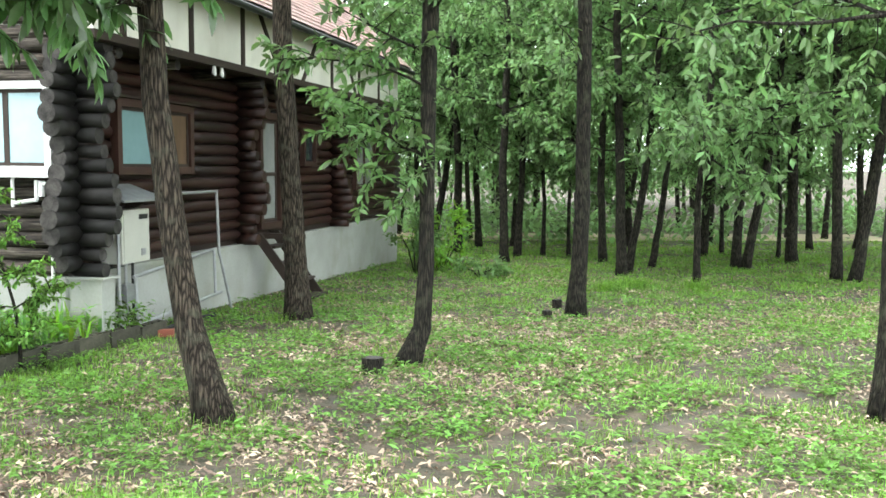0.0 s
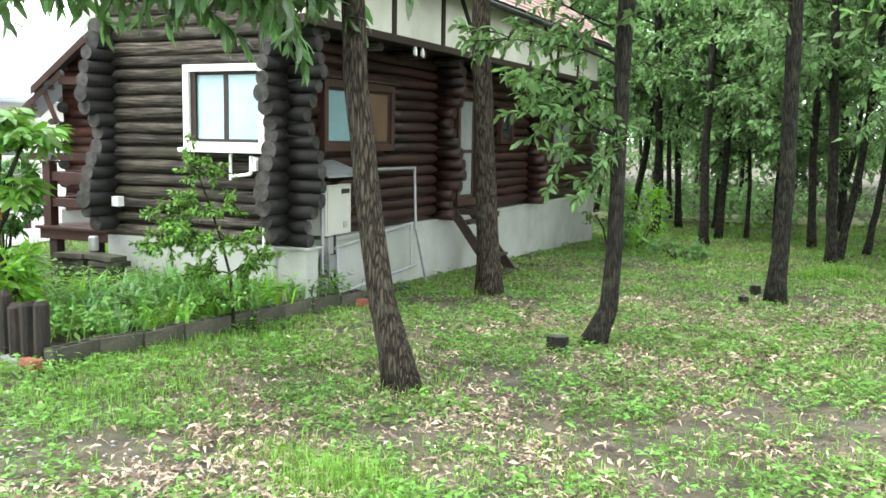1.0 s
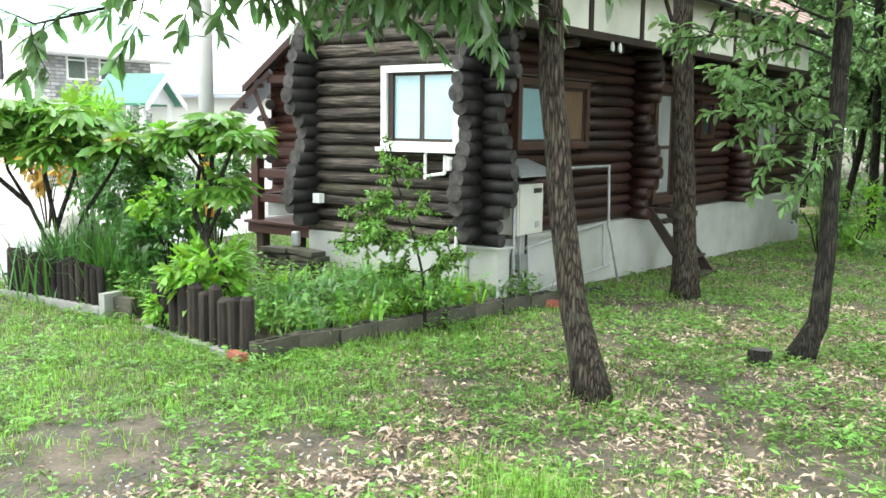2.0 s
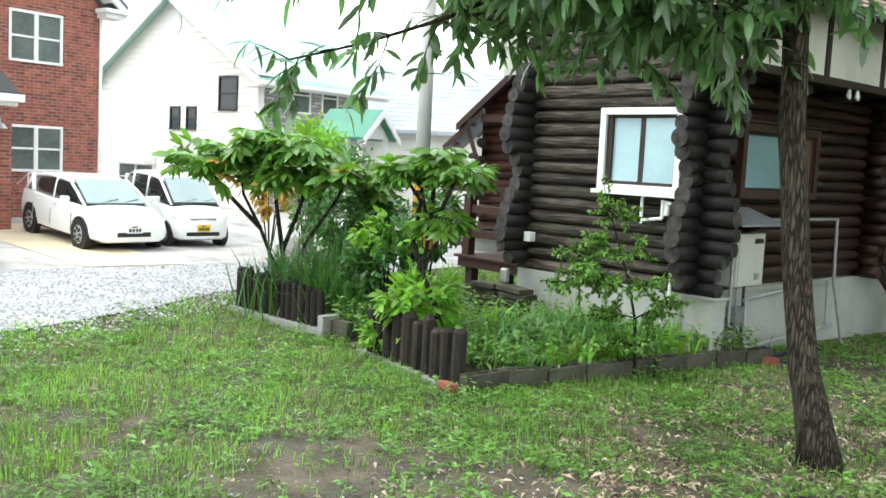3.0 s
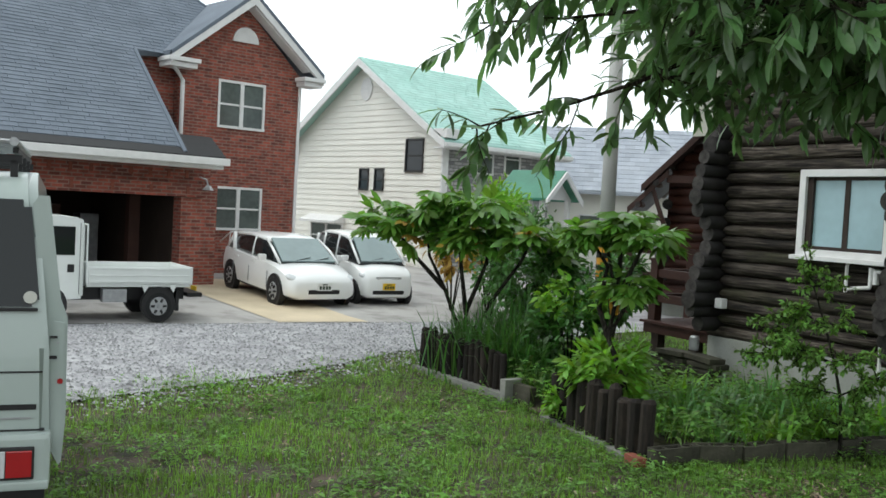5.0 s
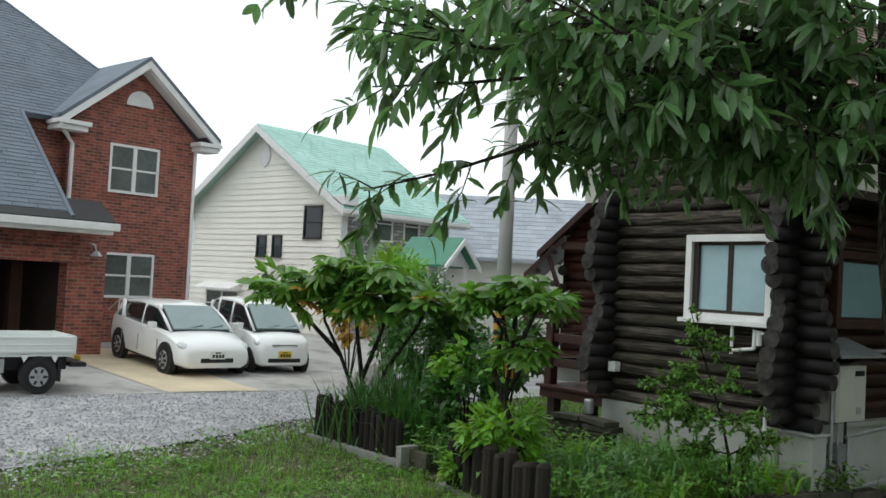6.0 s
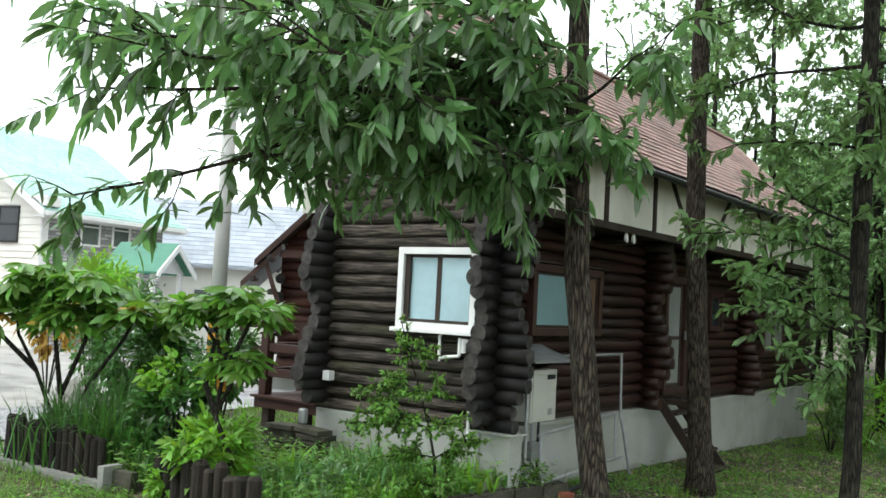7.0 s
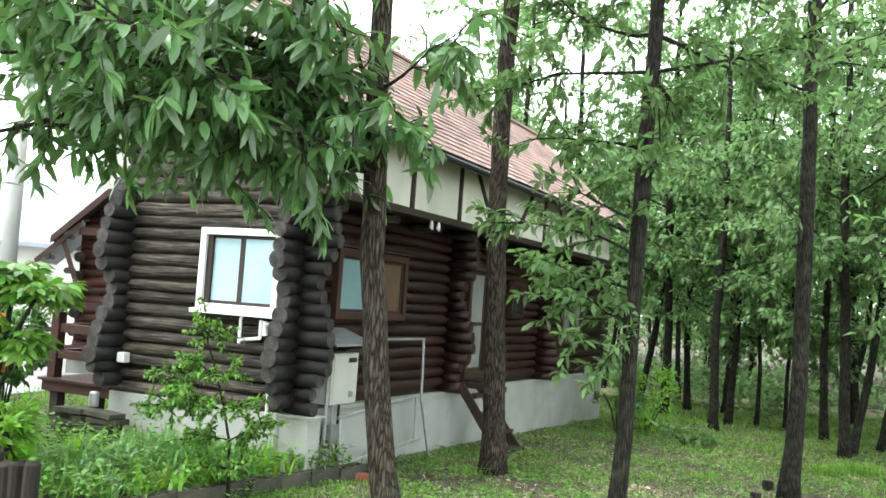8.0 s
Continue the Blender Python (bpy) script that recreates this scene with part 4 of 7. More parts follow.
def build_near_trees():
    # the second generator draws unseen upper limbs, added to shade house and ground
    rng, shade_rng = np.random.default_rng(11), np.random.default_rng(12)
    # the leaning chestnut oak with hanging foliage before the house
    x, y = -1.80, 7.28
    own = np.random.default_rng(77)
    low = [((-1, -0.8, 0.02), 3.1), ((-0.9, -0.9, 0.03), 2.8), ((-1, -0.6, 0.04), 3.0), ((-0.7, -1, 0.02), 2.6), ((-0.4, -1, 0.03), 1.9), ((-0.15, -1, 0.06), 1.4), ((-0.8, -0.5, 0.03), 2.0)]
    middle = [((-1, -0.8, 0.08), 4.2), ((-1, -0.7, 0.09), 4.0), ((-1, -0.95, 0.06), 3.8), ((-0.8, -1, 0.08), 3.2), ((-0.5, -1, 0.07), 2.6), ((-0.25, -1, 0.09), 2.1), ((-1, -0.45, 0.09), 3.2)]
    upper = [((-1, -0.8, 0.12), 4.6), ((-1, -0.9, 0.10), 4.4), ((-1, -0.65, 0.10), 4.2), ((-0.8, -0.9, 0.12), 3.7), ((-0.5, -0.9, 0.14), 3.0), ((-0.2, -1, 0.14), 2.3), ((-1, -0.3, 0.14), 3.4), ((-0.9, -0.8, 0.17), 3.9), ((0.5, -0.8, 0.25), 1.3)]
    reach = [(0.55, (0.8, -0.3, 0.0), 0.75), (0.55, (0.3, -0.9, 0.05), 0.9)] + [(0.48, d, k) for d, k in low] + [(0.54, d, k) for d, k in middle] + [(0.60, d, k) for d, k in upper]
    # the closing ring of limbs is an unseen upper crown added for shade
    reach += [(0.8, (-0.6, -0.9, 0.2), 2.8), (0.84, (-1, -0.4, 0.2), 3.0)] + ring_limbs(own, 9, 0.85, 1.0, 2.6, 0.3)
    build_tree("chestnut_tree", pose(x, y, g(x, y) - 0.05), "leaning chestnut tree with rough bark and long hanging leaves", [(0, 0, 0), (-0.19, 0.05, 0.8), (-0.36, 0.1, 1.7), (-0.46, 0.12, 2.6), (-0.52, 0.1, 4.0), (-0.55, 0.1, 6.5)], [0.135, 0.115, 0.105, 0.10, 0.095, 0.06],
               reach, M_LEAF, M_BARK, own, leaf_len=0.225, leaf_w=0.066, per_m=26, twigs=7, twig_len=0.64, droop=-0.5, steps=3)
    x, y = -2.05, 12.9
    build_tree("oak_tree", pose(x, y, g(x, y) - 0.05), "tall straight oak tree with grey bark before the house wall", [(0, 0, 0), (-0.10, 0, 2), (-0.20, 0, 4), (-0.2, 0, 8), (-0.1, 0, 12)], [0.17, 0.14, 0.13, 0.11, 0.07],
               ring_limbs(rng, 26, 0.58, 1.0, 3.2) + ring_limbs(shade_rng, 40, 0.66, 1.0, 4.2), M_LEAFO, M_BARK, rng, leaf_len=0.13, leaf_w=0.06, per_m=20, twigs=5)
    x, y = -0.38, 9.6
    build_tree("crooked_oak_tree", pose(x, y, g(x, y) - 0.05), "thin crooked oak tree with low leafy side branches", [(0, 0, 0), (0.14, 0, 0.45), (0.20, 0, 1.1), (0.19, 0.02, 2.2), (0.21, 0.05, 3.6), (0.27, 0.1, 6.0), (0.32, 0.1, 9)], [0.125, 0.095, 0.08, 0.075, 0.085, 0.07, 0.05],
               [(0.27, (-0.9, -0.2, 0.25), 0.7), (0.29, (-1, 0.1, 0.3), 0.85), (0.31, (-1, -0.4, 0.3), 1.0), (0.34, (-0.9, 0.3, 0.3), 1.2), (0.36, (-1, -0.1, 0.4), 1.3), (0.40, (-0.7, -0.5, 0.4), 1.2), (0.45, (0.6, -0.4, 0.4), 1.2), (0.48, (-1, 0.1, 0.3), 1.5)] + ring_limbs(rng, 16, 0.52, 0.98, 2.6) + ring_limbs(shade_rng, 16, 0.86, 1.0, 3.6),
               M_LEAFO, M_BARKF, rng, leaf_len=0.135, leaf_w=0.052, per_m=56, twigs=10, twig_len=0.50, droop=-0.2)
    x, y = 1.88, 13.4
    build_tree("mossy_oak_tree", pose(x, y, g(x, y) - 0.05), "straight oak tree with mossy bark", [(0, 0, 0), (0.06, 0, 1.6), (0.05, 0, 3.5), (0.02, 0, 7), (0.05, 0, 11)], [0.13, 0.108, 0.10, 0.09, 0.06],
               [(0.34, (-0.5, -0.5, 0.2), 0.8)] + ring_limbs(rng, 12, 0.45, 1.0, 2.3) + ring_limbs(shade_rng, 30, 0.75, 1.0, 4.0), M_LEAFO, M_BARKF, rng, leaf_len=0.13, leaf_w=0.055, per_m=20, twigs=5)
    x, y = 3.72, 7.7
    build_tree("edge_oak_tree", pose(x, y, g(x, y) - 0.05), "dark oak tree with low spreading foliage", [(0, 0, 0), (0.02, 0, 1.5), (-0.02, 0, 3), (0, 0, 7)], [0.15, 0.125, 0.115, 0.08],
               [(0.5, (-1, 0.35, 0.05), 2.0), (0.55, (-1, 0.8, 0.1), 2.2), (0.6, (-0.9, 0.1, 0.1), 2.2), (0.66, (-1, 0.5, 0.15), 2.6), (0.5, (-0.5, 1, 0.1), 2.0)] + ring_limbs(rng, 7, 0.6, 1.0, 2.0), M_LEAFO, M_BARKF, rng, leaf_len=0.14, leaf_w=0.05, per_m=22, twigs=6, droop=-0.45)


build_near_trees()


def build_wood():
    """Trees of the wood: a few built once with their crowns, then copied to the places of their trunks; four more are
    unseen and only shade.
    """
    rng = np.random.default_rng(5)
    kinds = []
    shapes = [([(0, 0, 0), (0.1, 0, 2), (0.15, 0.1, 5), (0.3, 0.1, 10)], 0.088), ([(0, 0, 0), (0.35, 0, 2), (0.6, 0, 4.5), (0.8, 0.1, 10)], 0.08), ([(0, 0, 0), (-0.05, 0.1, 2.5), (0.05, 0.2, 5), (0.0, 0.3, 11)], 0.10), ([(0, 0, 0), (0.05, 0, 1.5), (-0.15, 0, 3.5), (0.1, 0, 9)], 0.055)]
    for tr, r in shapes:
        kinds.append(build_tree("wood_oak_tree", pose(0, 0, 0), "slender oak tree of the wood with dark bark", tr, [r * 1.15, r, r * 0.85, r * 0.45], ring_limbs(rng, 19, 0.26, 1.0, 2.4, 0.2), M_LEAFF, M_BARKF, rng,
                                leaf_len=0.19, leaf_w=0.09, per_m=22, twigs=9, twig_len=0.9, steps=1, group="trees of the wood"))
    spots = [(1.45, 23.6, 2), (1.95, 26.0, 0), (2.7, 26.5, 3), (3.4, 26.2, 3), (3.75, 20.0, 2), (4.0, 20.8, 1), (4.95, 22.6, 1), (4.95, 18.4, 3), (7.0, 22.0, 1), (7.0, 22.6, 0), (9.0, 24.4, 2), (8.1, 19.4, 0), (8.3, 19.0, 1), (4.0, 24.0, 0),
             (7.5, 27.4, 0), (8.4, 28.6, 3), (9.2, 26.0, 3), (11.8, 30.5, 0), (6.0, 31, 2), (10.5, 22, 0), (12.5, 25, 2), (2.2, 31, 2), (4.6, 33, 0), (-0.5, 29, 1), (13.5, 31, 1), (9.5, 34, 2), (0.8, 35, 0), (6.8, 36.5, 1), (11, 37, 0),
             # (9.6, 14.5), (11.5, 18), (13.5, 21.5), (10.8, 11): unseen trees added for shade
             (-3.2, 31, 2), (-6.0, 33, 0), (-9.5, 31, 2), (-2.0, 37, 1), (-8, 38, 0), (3.0, 39, 2), (14.5, 36, 0), (15.5, 27, 2), (-4.5, 27.5, 0), (-7.5, 28, 3), (9.6, 14.5, 2), (11.5, 18.0, 0), (13.5, 21.5, 2), (10.8, 11.0, 0), (12.6, 28.5, 0), (0.3, 27.5, 2), (1.0, 30.2, 0), (-2.5, 29.2, 2), (-1.0, 32.5, 0)]
    for i, (x, y, k) in enumerate(spots):
        m = pose(x, y, g(x, y) - 0.05, 0, 0, float(rng.uniform(-25, 25)) if k == 1 else float(rng.uniform(0, 360)))
        if i < 4:
            j = [2, 0, 3, 1][i]
            kinds[j].matrix_basis = pose(spots[[0, 1, 2, 5][i]][0], spots[[0, 1, 2, 5][i]][1], -0.45, 0, 0, 10)
        if i in (0, 1, 2, 5):
            continue
        c = copy_thing(kinds[k], m)
        s = float(rng.uniform(0.9, 1.25))
        c.scale = (s, s, s)


build_wood()


def build_far_wood():
    """The depth of the wood behind the trees that can be told apart."""
    rng = np.random.default_rng(21)
    bases, dirs, trunks = [], [], bmesh.new()
    for i in range(85):
        a = rng.uniform(-0.34, 0.75)
        d = rng.uniform(38, 75)
        x, y = d * math.sin(a), d * math.cos(a)
        z0 = g(x, y)
        h = rng.uniform(8, 15)
        tube(trunks, [(x, y, z0 - 0.2), (x + rng.normal() * 0.3, y, z0 + h * 0.5), (x + rng.normal() * 0.5, y, z0 + h)], [0.10, 0.08, 0.03], 6)
        for _ in range(20):
            c = np.array([x, y, z0 + rng.uniform(1.6, h)]) + rng.normal(size=3) * [1.5, 1.5, 0.3]
            n = 95
            bases.append(c + rng.normal(size=(n, 3)) * [0.75, 0.75, 0.42])
            dirs.append(rng.normal(size=(n, 3)) + [0, 0, -0.3])
    for i in range(46):
        a = rng.uniform(-0.30, 0.72)
        d = rng.uniform(33, 46)
        x, y = d * math.sin(a), d * math.cos(a)
        n = 160
        bases.append(np.array([x, y, g(x, y) + 0.5]) + rng.normal(size=(n, 3)) * [1.2, 0.8, 0.35])
        dirs.append(rng.normal(size=(n, 3)) + [0, 0, 0.2])
    b, dd = np.concatenate(bases), np.concatenate(dirs)
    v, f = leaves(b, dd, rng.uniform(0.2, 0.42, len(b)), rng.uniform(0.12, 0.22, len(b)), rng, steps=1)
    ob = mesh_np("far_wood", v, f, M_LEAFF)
    tagged(ob, "dense green foliage deep in the wood", "woodland", kind="stuff")
    tagged(part("far_trunks", trunks, M_BARKF), "dark trunks deep in the wood", "woodland", kind="stuff")


build_far_wood()
# ---------------------------------------------------------------- grass, weeds and dead leaves
def patch(x, y, s=1.0, k=0.0):
    """A soft random field from 0 to 1 for bare and leafy patches."""
    f = np.sin(1.1 * s * x + 0.7 * s * y + k) + np.sin(-0.6 * s * x + 1.3 * s * y + 2.1 + k) + 0.8 * np.sin(2.3 * s * x - 1.9 * s * y + 0.5 * k) + 0.6 * np.sin(3.7 * s * x + 3.1 * s * y + 1.0)
    return np.clip(0.5 + f / 4.5, 0, 1)


BED = [(-5.0, 7.2), (-3.45, 11.2), (-7.0, 11.2), (-10.2, 9.6), (-9.7, 8.5), (-6.85, 7.9)]


def in_bed(x, y):
    inside = np.ones_like(x, bool)
    n = len(BED)
    for i in range(n):
        (ax, ay), (bx, by) = BED[i], BED[(i + 1) % n]
        inside &= (bx - ax) * (y - ay) - (by - ay) * (x - ax) > -0.02
    return inside


def in_house(x, y):
    c, s = math.cos(radians(-12)), math.sin(radians(-12))
    dx, dy = x + 4.27, y - 10.44
    lx, ly = c * dx + s * dy, -s * dx + c * dy
    return (lx > -2.75) & (lx < 0.12) & (ly > -0.02) & (ly < 14.3)


def scatter(rng, n, x0, x1, y0, y1):
    """Random places on lawn and wood floor, closer together near the walk."""
    x, y = rng.uniform(x0, x1, n), rng.uniform(y0, y1, n)
    keep = rng.uniform(size=n) < np.clip(9.0 / np.hypot(x, y - 1), 0.12, 1.0) ** 1.2
    edge = -9.75 - 0.12 * np.clip(y - 4, 0, 9) + 0.25 * np.sin(y * 2.1) + rng.normal(size=n) * 0.35
    keep &= (x > edge) & ~in_house(x, y)
    return x[keep], y[keep]


def blades(x, y, z, length, width, rng, lean=0.55):
    n = len(x)
    a = rng.uniform(0, 2 * np.pi, n)
    d = np.stack([np.cos(a), np.sin(a), 0 * a], 1)
    s = np.stack([-np.sin(a), np.cos(a), 0 * a], 1) * width[:, None] / 2
    b = np.stack([x, y, z], 1)
    ln = rng.uniform(0.1, lean, n)[:, None]
    L = length[:, None]
    up = np.array([0, 0, 1.0])
    mid = b + up * L * 0.55 + d * L * ln * 0.35
    tip = b + up * L * (1 - 0.5 * ln) + d * L * ln
    v = np.stack([b - s, b + s, mid + s * 0.75, mid - s * 0.75, tip], 1).reshape(-1, 3)
    o = (np.arange(n) * 5)[:, None]
    f = np.concatenate([o + [0, 1, 2], o + [0, 2, 3], o + [3, 2, 4]])
    return v, f


def build_ground_cover():
    rng = np.random.default_rng(8)
    lawn = lambda x: 1 - sstep(-4.5, -2.5, x)
    # clumps give grass and weeds their uneven height and the bare gaps between them
    def clump(x, y, k):
        return 0.55 * patch(x, y, 2.3, k) + 0.45 * patch(x, y, 4.9, k + 1.7)
    bare = lambda x, y: np.exp(-((x + 3.9) ** 2 + (y - 4.0) ** 2) / 1.4) + 0.7 * np.exp(-((x + 2.2) ** 2 + (y - 4.6) ** 2) / 0.8) + 0.6 * np.exp(-((x + 7.5) ** 2 / 3.0 + (y - 3.0) ** 2 / 1.0))
    # grass
    x, y = scatter(rng, 950000, -11.5, 16, 2.2, 36)
    c = clump(x, y, 0.3)
    green = patch(x, y, 0.9, 0.3) * 0.5 + c * 0.65 + 0.34 * lawn(x) - 0.48 * bare(x, y) + 0.18 * np.clip((y - 12) / 10, 0, 1)
    k = (rng.uniform(size=len(x)) < np.clip((green - 0.42) * 1.9, 0.05, 1)) & ~in_bed(x, y)
    x, y, c = x[k], y[k], c[k]
    far = np.clip(np.hypot(x, y) / 12, 1, 2.2)
    tall = 0.45 + 1.5 * c * (0.6 + 0.5 * lawn(x))
    v, f = blades(x, y, gz(x, y) - 0.01, rng.uniform(0.035, 0.115, len(x)) * tall * far ** 0.4, rng.uniform(0.005, 0.010, len(x)) * far, rng, 1.0)
    tagged(mesh_np("lawn_grass", v, f, M_GRASS), "thin patchy grass on the lawn and wood floor", "grass", kind="stuff")
    # low weeds: rosettes of small leaves, taller in the middle of a clump
    x, y = scatter(rng, 150000, -10.5, 14, 2.2, 30)
    c = clump(x, y, 2.6)
    k = (rng.uniform(size=len(x)) < np.clip((c + 0.25 * patch(x, y, 0.8, 2.0) - 0.45) * 3.0, 0.08, 1) * (0.95 - 0.6 * np.clip(bare(x, y), 0, 1))) & ~in_bed(x, y)
    x, y, c = x[k], y[k], c[k]
    n = 6
    xx, yy = np.repeat(x, n), np.repeat(y, n)
    a = rng.uniform(0, 2 * np.pi, len(xx))
    h = np.repeat(rng.uniform(0.02, 0.12, len(x)) * (0.5 + 1.6 * np.clip(c - 0.4, 0, 1)), n) * rng.uniform(0.3, 1.2, len(xx))
    b = np.stack([xx + np.cos(a) * 0.015, yy + np.sin(a) * 0.015, gz(xx, yy) + h], 1)
    d = np.stack([np.cos(a), np.sin(a), rng.uniform(0.1, 0.8, len(xx))], 1)
    size = np.repeat(rng.uniform(0.5, 1.25, len(x)), n)
    v, f = leaves(b, d, rng.uniform(0.04, 0.09, len(b)) * size, rng.uniform(0.014, 0.030, len(b)) * size, rng, steps=1, curl=0.35)
    tagged(mesh_np("lawn_weeds", v, f, M_WEED), "low broad-leaved weeds among the grass", "weeds", kind="stuff")
    # dead leaves: long dry blades, drifted into heaps
    x, y = scatter(rng, 560000, -10.5, 14, 2.2, 32)
    heap = 0.6 * patch(x, y, 0.8, 1.2) + 0.55 * patch(x, y, 2.6, 5.2) + 0.9 * np.exp(-((x - 0.9) ** 2 / 1.6 + (y - 11.6) ** 2 / 1.2)) + 0.8 * np.exp(-((x - 3.2) ** 2 / 1.2 + (y - 12.6) ** 2 / 1.5)) + 0.5 * np.exp(-((x - 0.3) ** 2 + (y - 9.0) ** 2) / 1.0) + 0.4 * np.exp(-((x + 1.6) ** 2 / 3.0 + (y - 7.0) ** 2 / 3.0)) - 0.42 * (1 - sstep(-4.6, -2.6, x)) - 0.15 * (y > 20)
    k = (rng.uniform(size=len(x)) < np.clip((heap - 0.43) * 1.8, 0.14 - 0.11 * (1 - sstep(-4.0, -2.0, x)), 1)) & ~in_bed(x, y)
    x, y = x[k], y[k]
    a = rng.uniform(0, 2 * np.pi, len(x))
    b = np.stack([x, y, gz(x, y) + rng.uniform(0.005, 0.05, len(x))], 1)
    d = np.stack([np.cos(a), np.sin(a), rng.normal(size=len(x)) * 0.3], 1)
    v, f = leaves(b, d, rng.uniform(0.035, 0.105, len(b)), rng.uniform(0.010, 0.032, len(b)), rng, fold=0.6, curl=0.35, steps=1)
    tagged(mesh_np("dead_leaves", v, f, M_LITTER), "dry brown fallen leaves on the ground", "fallen leaves", kind="stuff")
    # small stones on the bare spots of the lawn
    m = 2600
    x, y = rng.uniform(-9.0, -1.2, m), rng.uniform(2.4, 6.4, m)
    k = rng.uniform(size=m) < np.clip(bare(x, y), 0.02, 1)
    x, y = x[k], y[k]
    p = np.stack([x, y, gz(x, y) + 0.006], 1)
    octa = np.array([(1, 0, 0), (0, 1, 0), (-1, 0, 0), (0, -1, 0), (0, 0, 0.7), (0, 0, -0.4)], float)
    v = p[:, None] + octa[None] * rng.uniform(0.005, 0.020, (len(p), 1, 1)) * rng.uniform(0.6, 1.3, (len(p), 6, 1))
    f = (np.array([(0, 1, 4), (1, 2, 4), (2, 3, 4), (3, 0, 4)])[None] + (np.arange(len(p)) * 6)[:, None, None]).reshape(-1, 3)
    tagged(mesh_np("lawn_stones", v.reshape(-1, 3), f, M_STONES, smooth=False), "small grey stones on bare spots of the lawn", "stones", kind="stuff")
    # gravel stones on the lane
    n = 26000
    x, y = rng.uniform(-14.8, -8.6, n), rng.uniform(-1, 13, n)
    k = (x < -9.3 - 0.12 * np.clip(y - 4, 0, 9) + rng.normal(size=n) * 0.22) & (x > -14.9 + 0.28 * (y - 5.8))
    x, y = x[k], y[k]
    c = np.stack([x, y, gz(x, y) + 0.035], 1)
    octa = np.array([(1, 0, 0), (0, 1, 0), (-1, 0, 0), (0, -1, 0), (0, 0, 0.7), (0, 0, -0.4)], float)
    v = c[:, None] + octa[None] * rng.uniform(0.010, 0.030, (len(c), 1, 1)) * rng.uniform(0.6, 1.3, (len(c), 6, 1))
    of = np.array([(0, 1, 4), (1, 2, 4), (2, 3, 4), (3, 0, 4)])
    f = (of[None] + (np.arange(len(c)) * 6)[:, None, None]).reshape(-1, 3)
    tagged(mesh_np("gravel_stones", v.reshape(-1, 3), f, M_STONES, smooth=False), "loose grey gravel stones on the lane", "gravel", kind="stuff")


M_STONES = material("gravel_stone", (0.40, 0.40, 0.41), 0.9, scale=8, fine=40, bump=0.2, isl_var=0.45)
build_ground_cover()


def tuft(name, x, y, n, h, w, mat, label, category, spread=0.12, lean=0.8, seed=1):
    rng = np.random.default_rng(seed)
    px, py = x + rng.normal(size=n) * spread, y + rng.normal(size=n) * spread
    v, f = blades(px - x, py - y, gz(px, py) - g(x, y) - 0.01, rng.uniform(0.5, 1.0, n) * h, rng.uniform(0.6, 1.2, n) * w, rng, lean)
    ob = mesh_np(name, v, f, mat, m=pose(x, y, g(x, y)))
    return tagged(ob, label, category, kind="stuff")


for i, (x, y, n, h) in enumerate([(-1.55, 4.9, 260, 0.28), (-1.2, 4.6, 160, 0.2), (-2.0, 5.3, 140, 0.18), (-1.72, 7.1, 60, 0.25), (3.5, 17.4, 420, 0.45), (2.9, 16.8, 240, 0.4), (4.6, 17.2, 200, 0.4), (-2.25, 12.5, 60, 0.3)]):
    tuft("grass_tuft", x, y, n * 2, h * 0.9, 0.007, M_GRASS, "bright tuft of long grass on the lawn", "grass tuft", 0.2 if i < 5 else 0.12, 1.2, 30 + i)


def build_stump(x, y, r, h, label):
    rng = random.Random(int(x * 100))
    t = thing("tree_stump", pose(x, y, g(x, y) - 0.03), label, "stump")
    bm = bmesh.new()
    tube(bm, [(0, 0, 0), (0.01, 0, h * 0.4), (0.01, 0.01, h)], [r * 1.25, r * 1.02, r], 14, wob=0.07, rng=rng)
    part("wood", bm, M_BARKF, t)
    bm = bmesh.new()
    tube(bm, [(0.01, 0.01, h - 0.004), (0.01, 0.01, h + 0.006)], [r * 0.88, r * 0.84], 14, wob=0.05, rng=rng)
    part("cut_face", bm, M_END, t)


build_stump(-0.72, 9.22, 0.11, 0.18, "dark mossy tree stump beside the crooked oak")
build_stump(1.42, 13.1, 0.07, 0.15, "small dark tree stump on the wood floor")
build_stump(1.70, 14.3, 0.08, 0.17, "small dark tree stump beside the mossy oak")

for i in range(14):
    x, y = -5.1 + 1.62 * (i + 0.3) / 14 + 0.12, 7.0 + 4.1 * (i + 0.3) / 14
    tuft("grass_tuft", x, y, 26, 0.15, 0.010, M_GRASS, "grass tuft against the border blocks", "grass tuft", 0.10, 0.9, 90 + i)
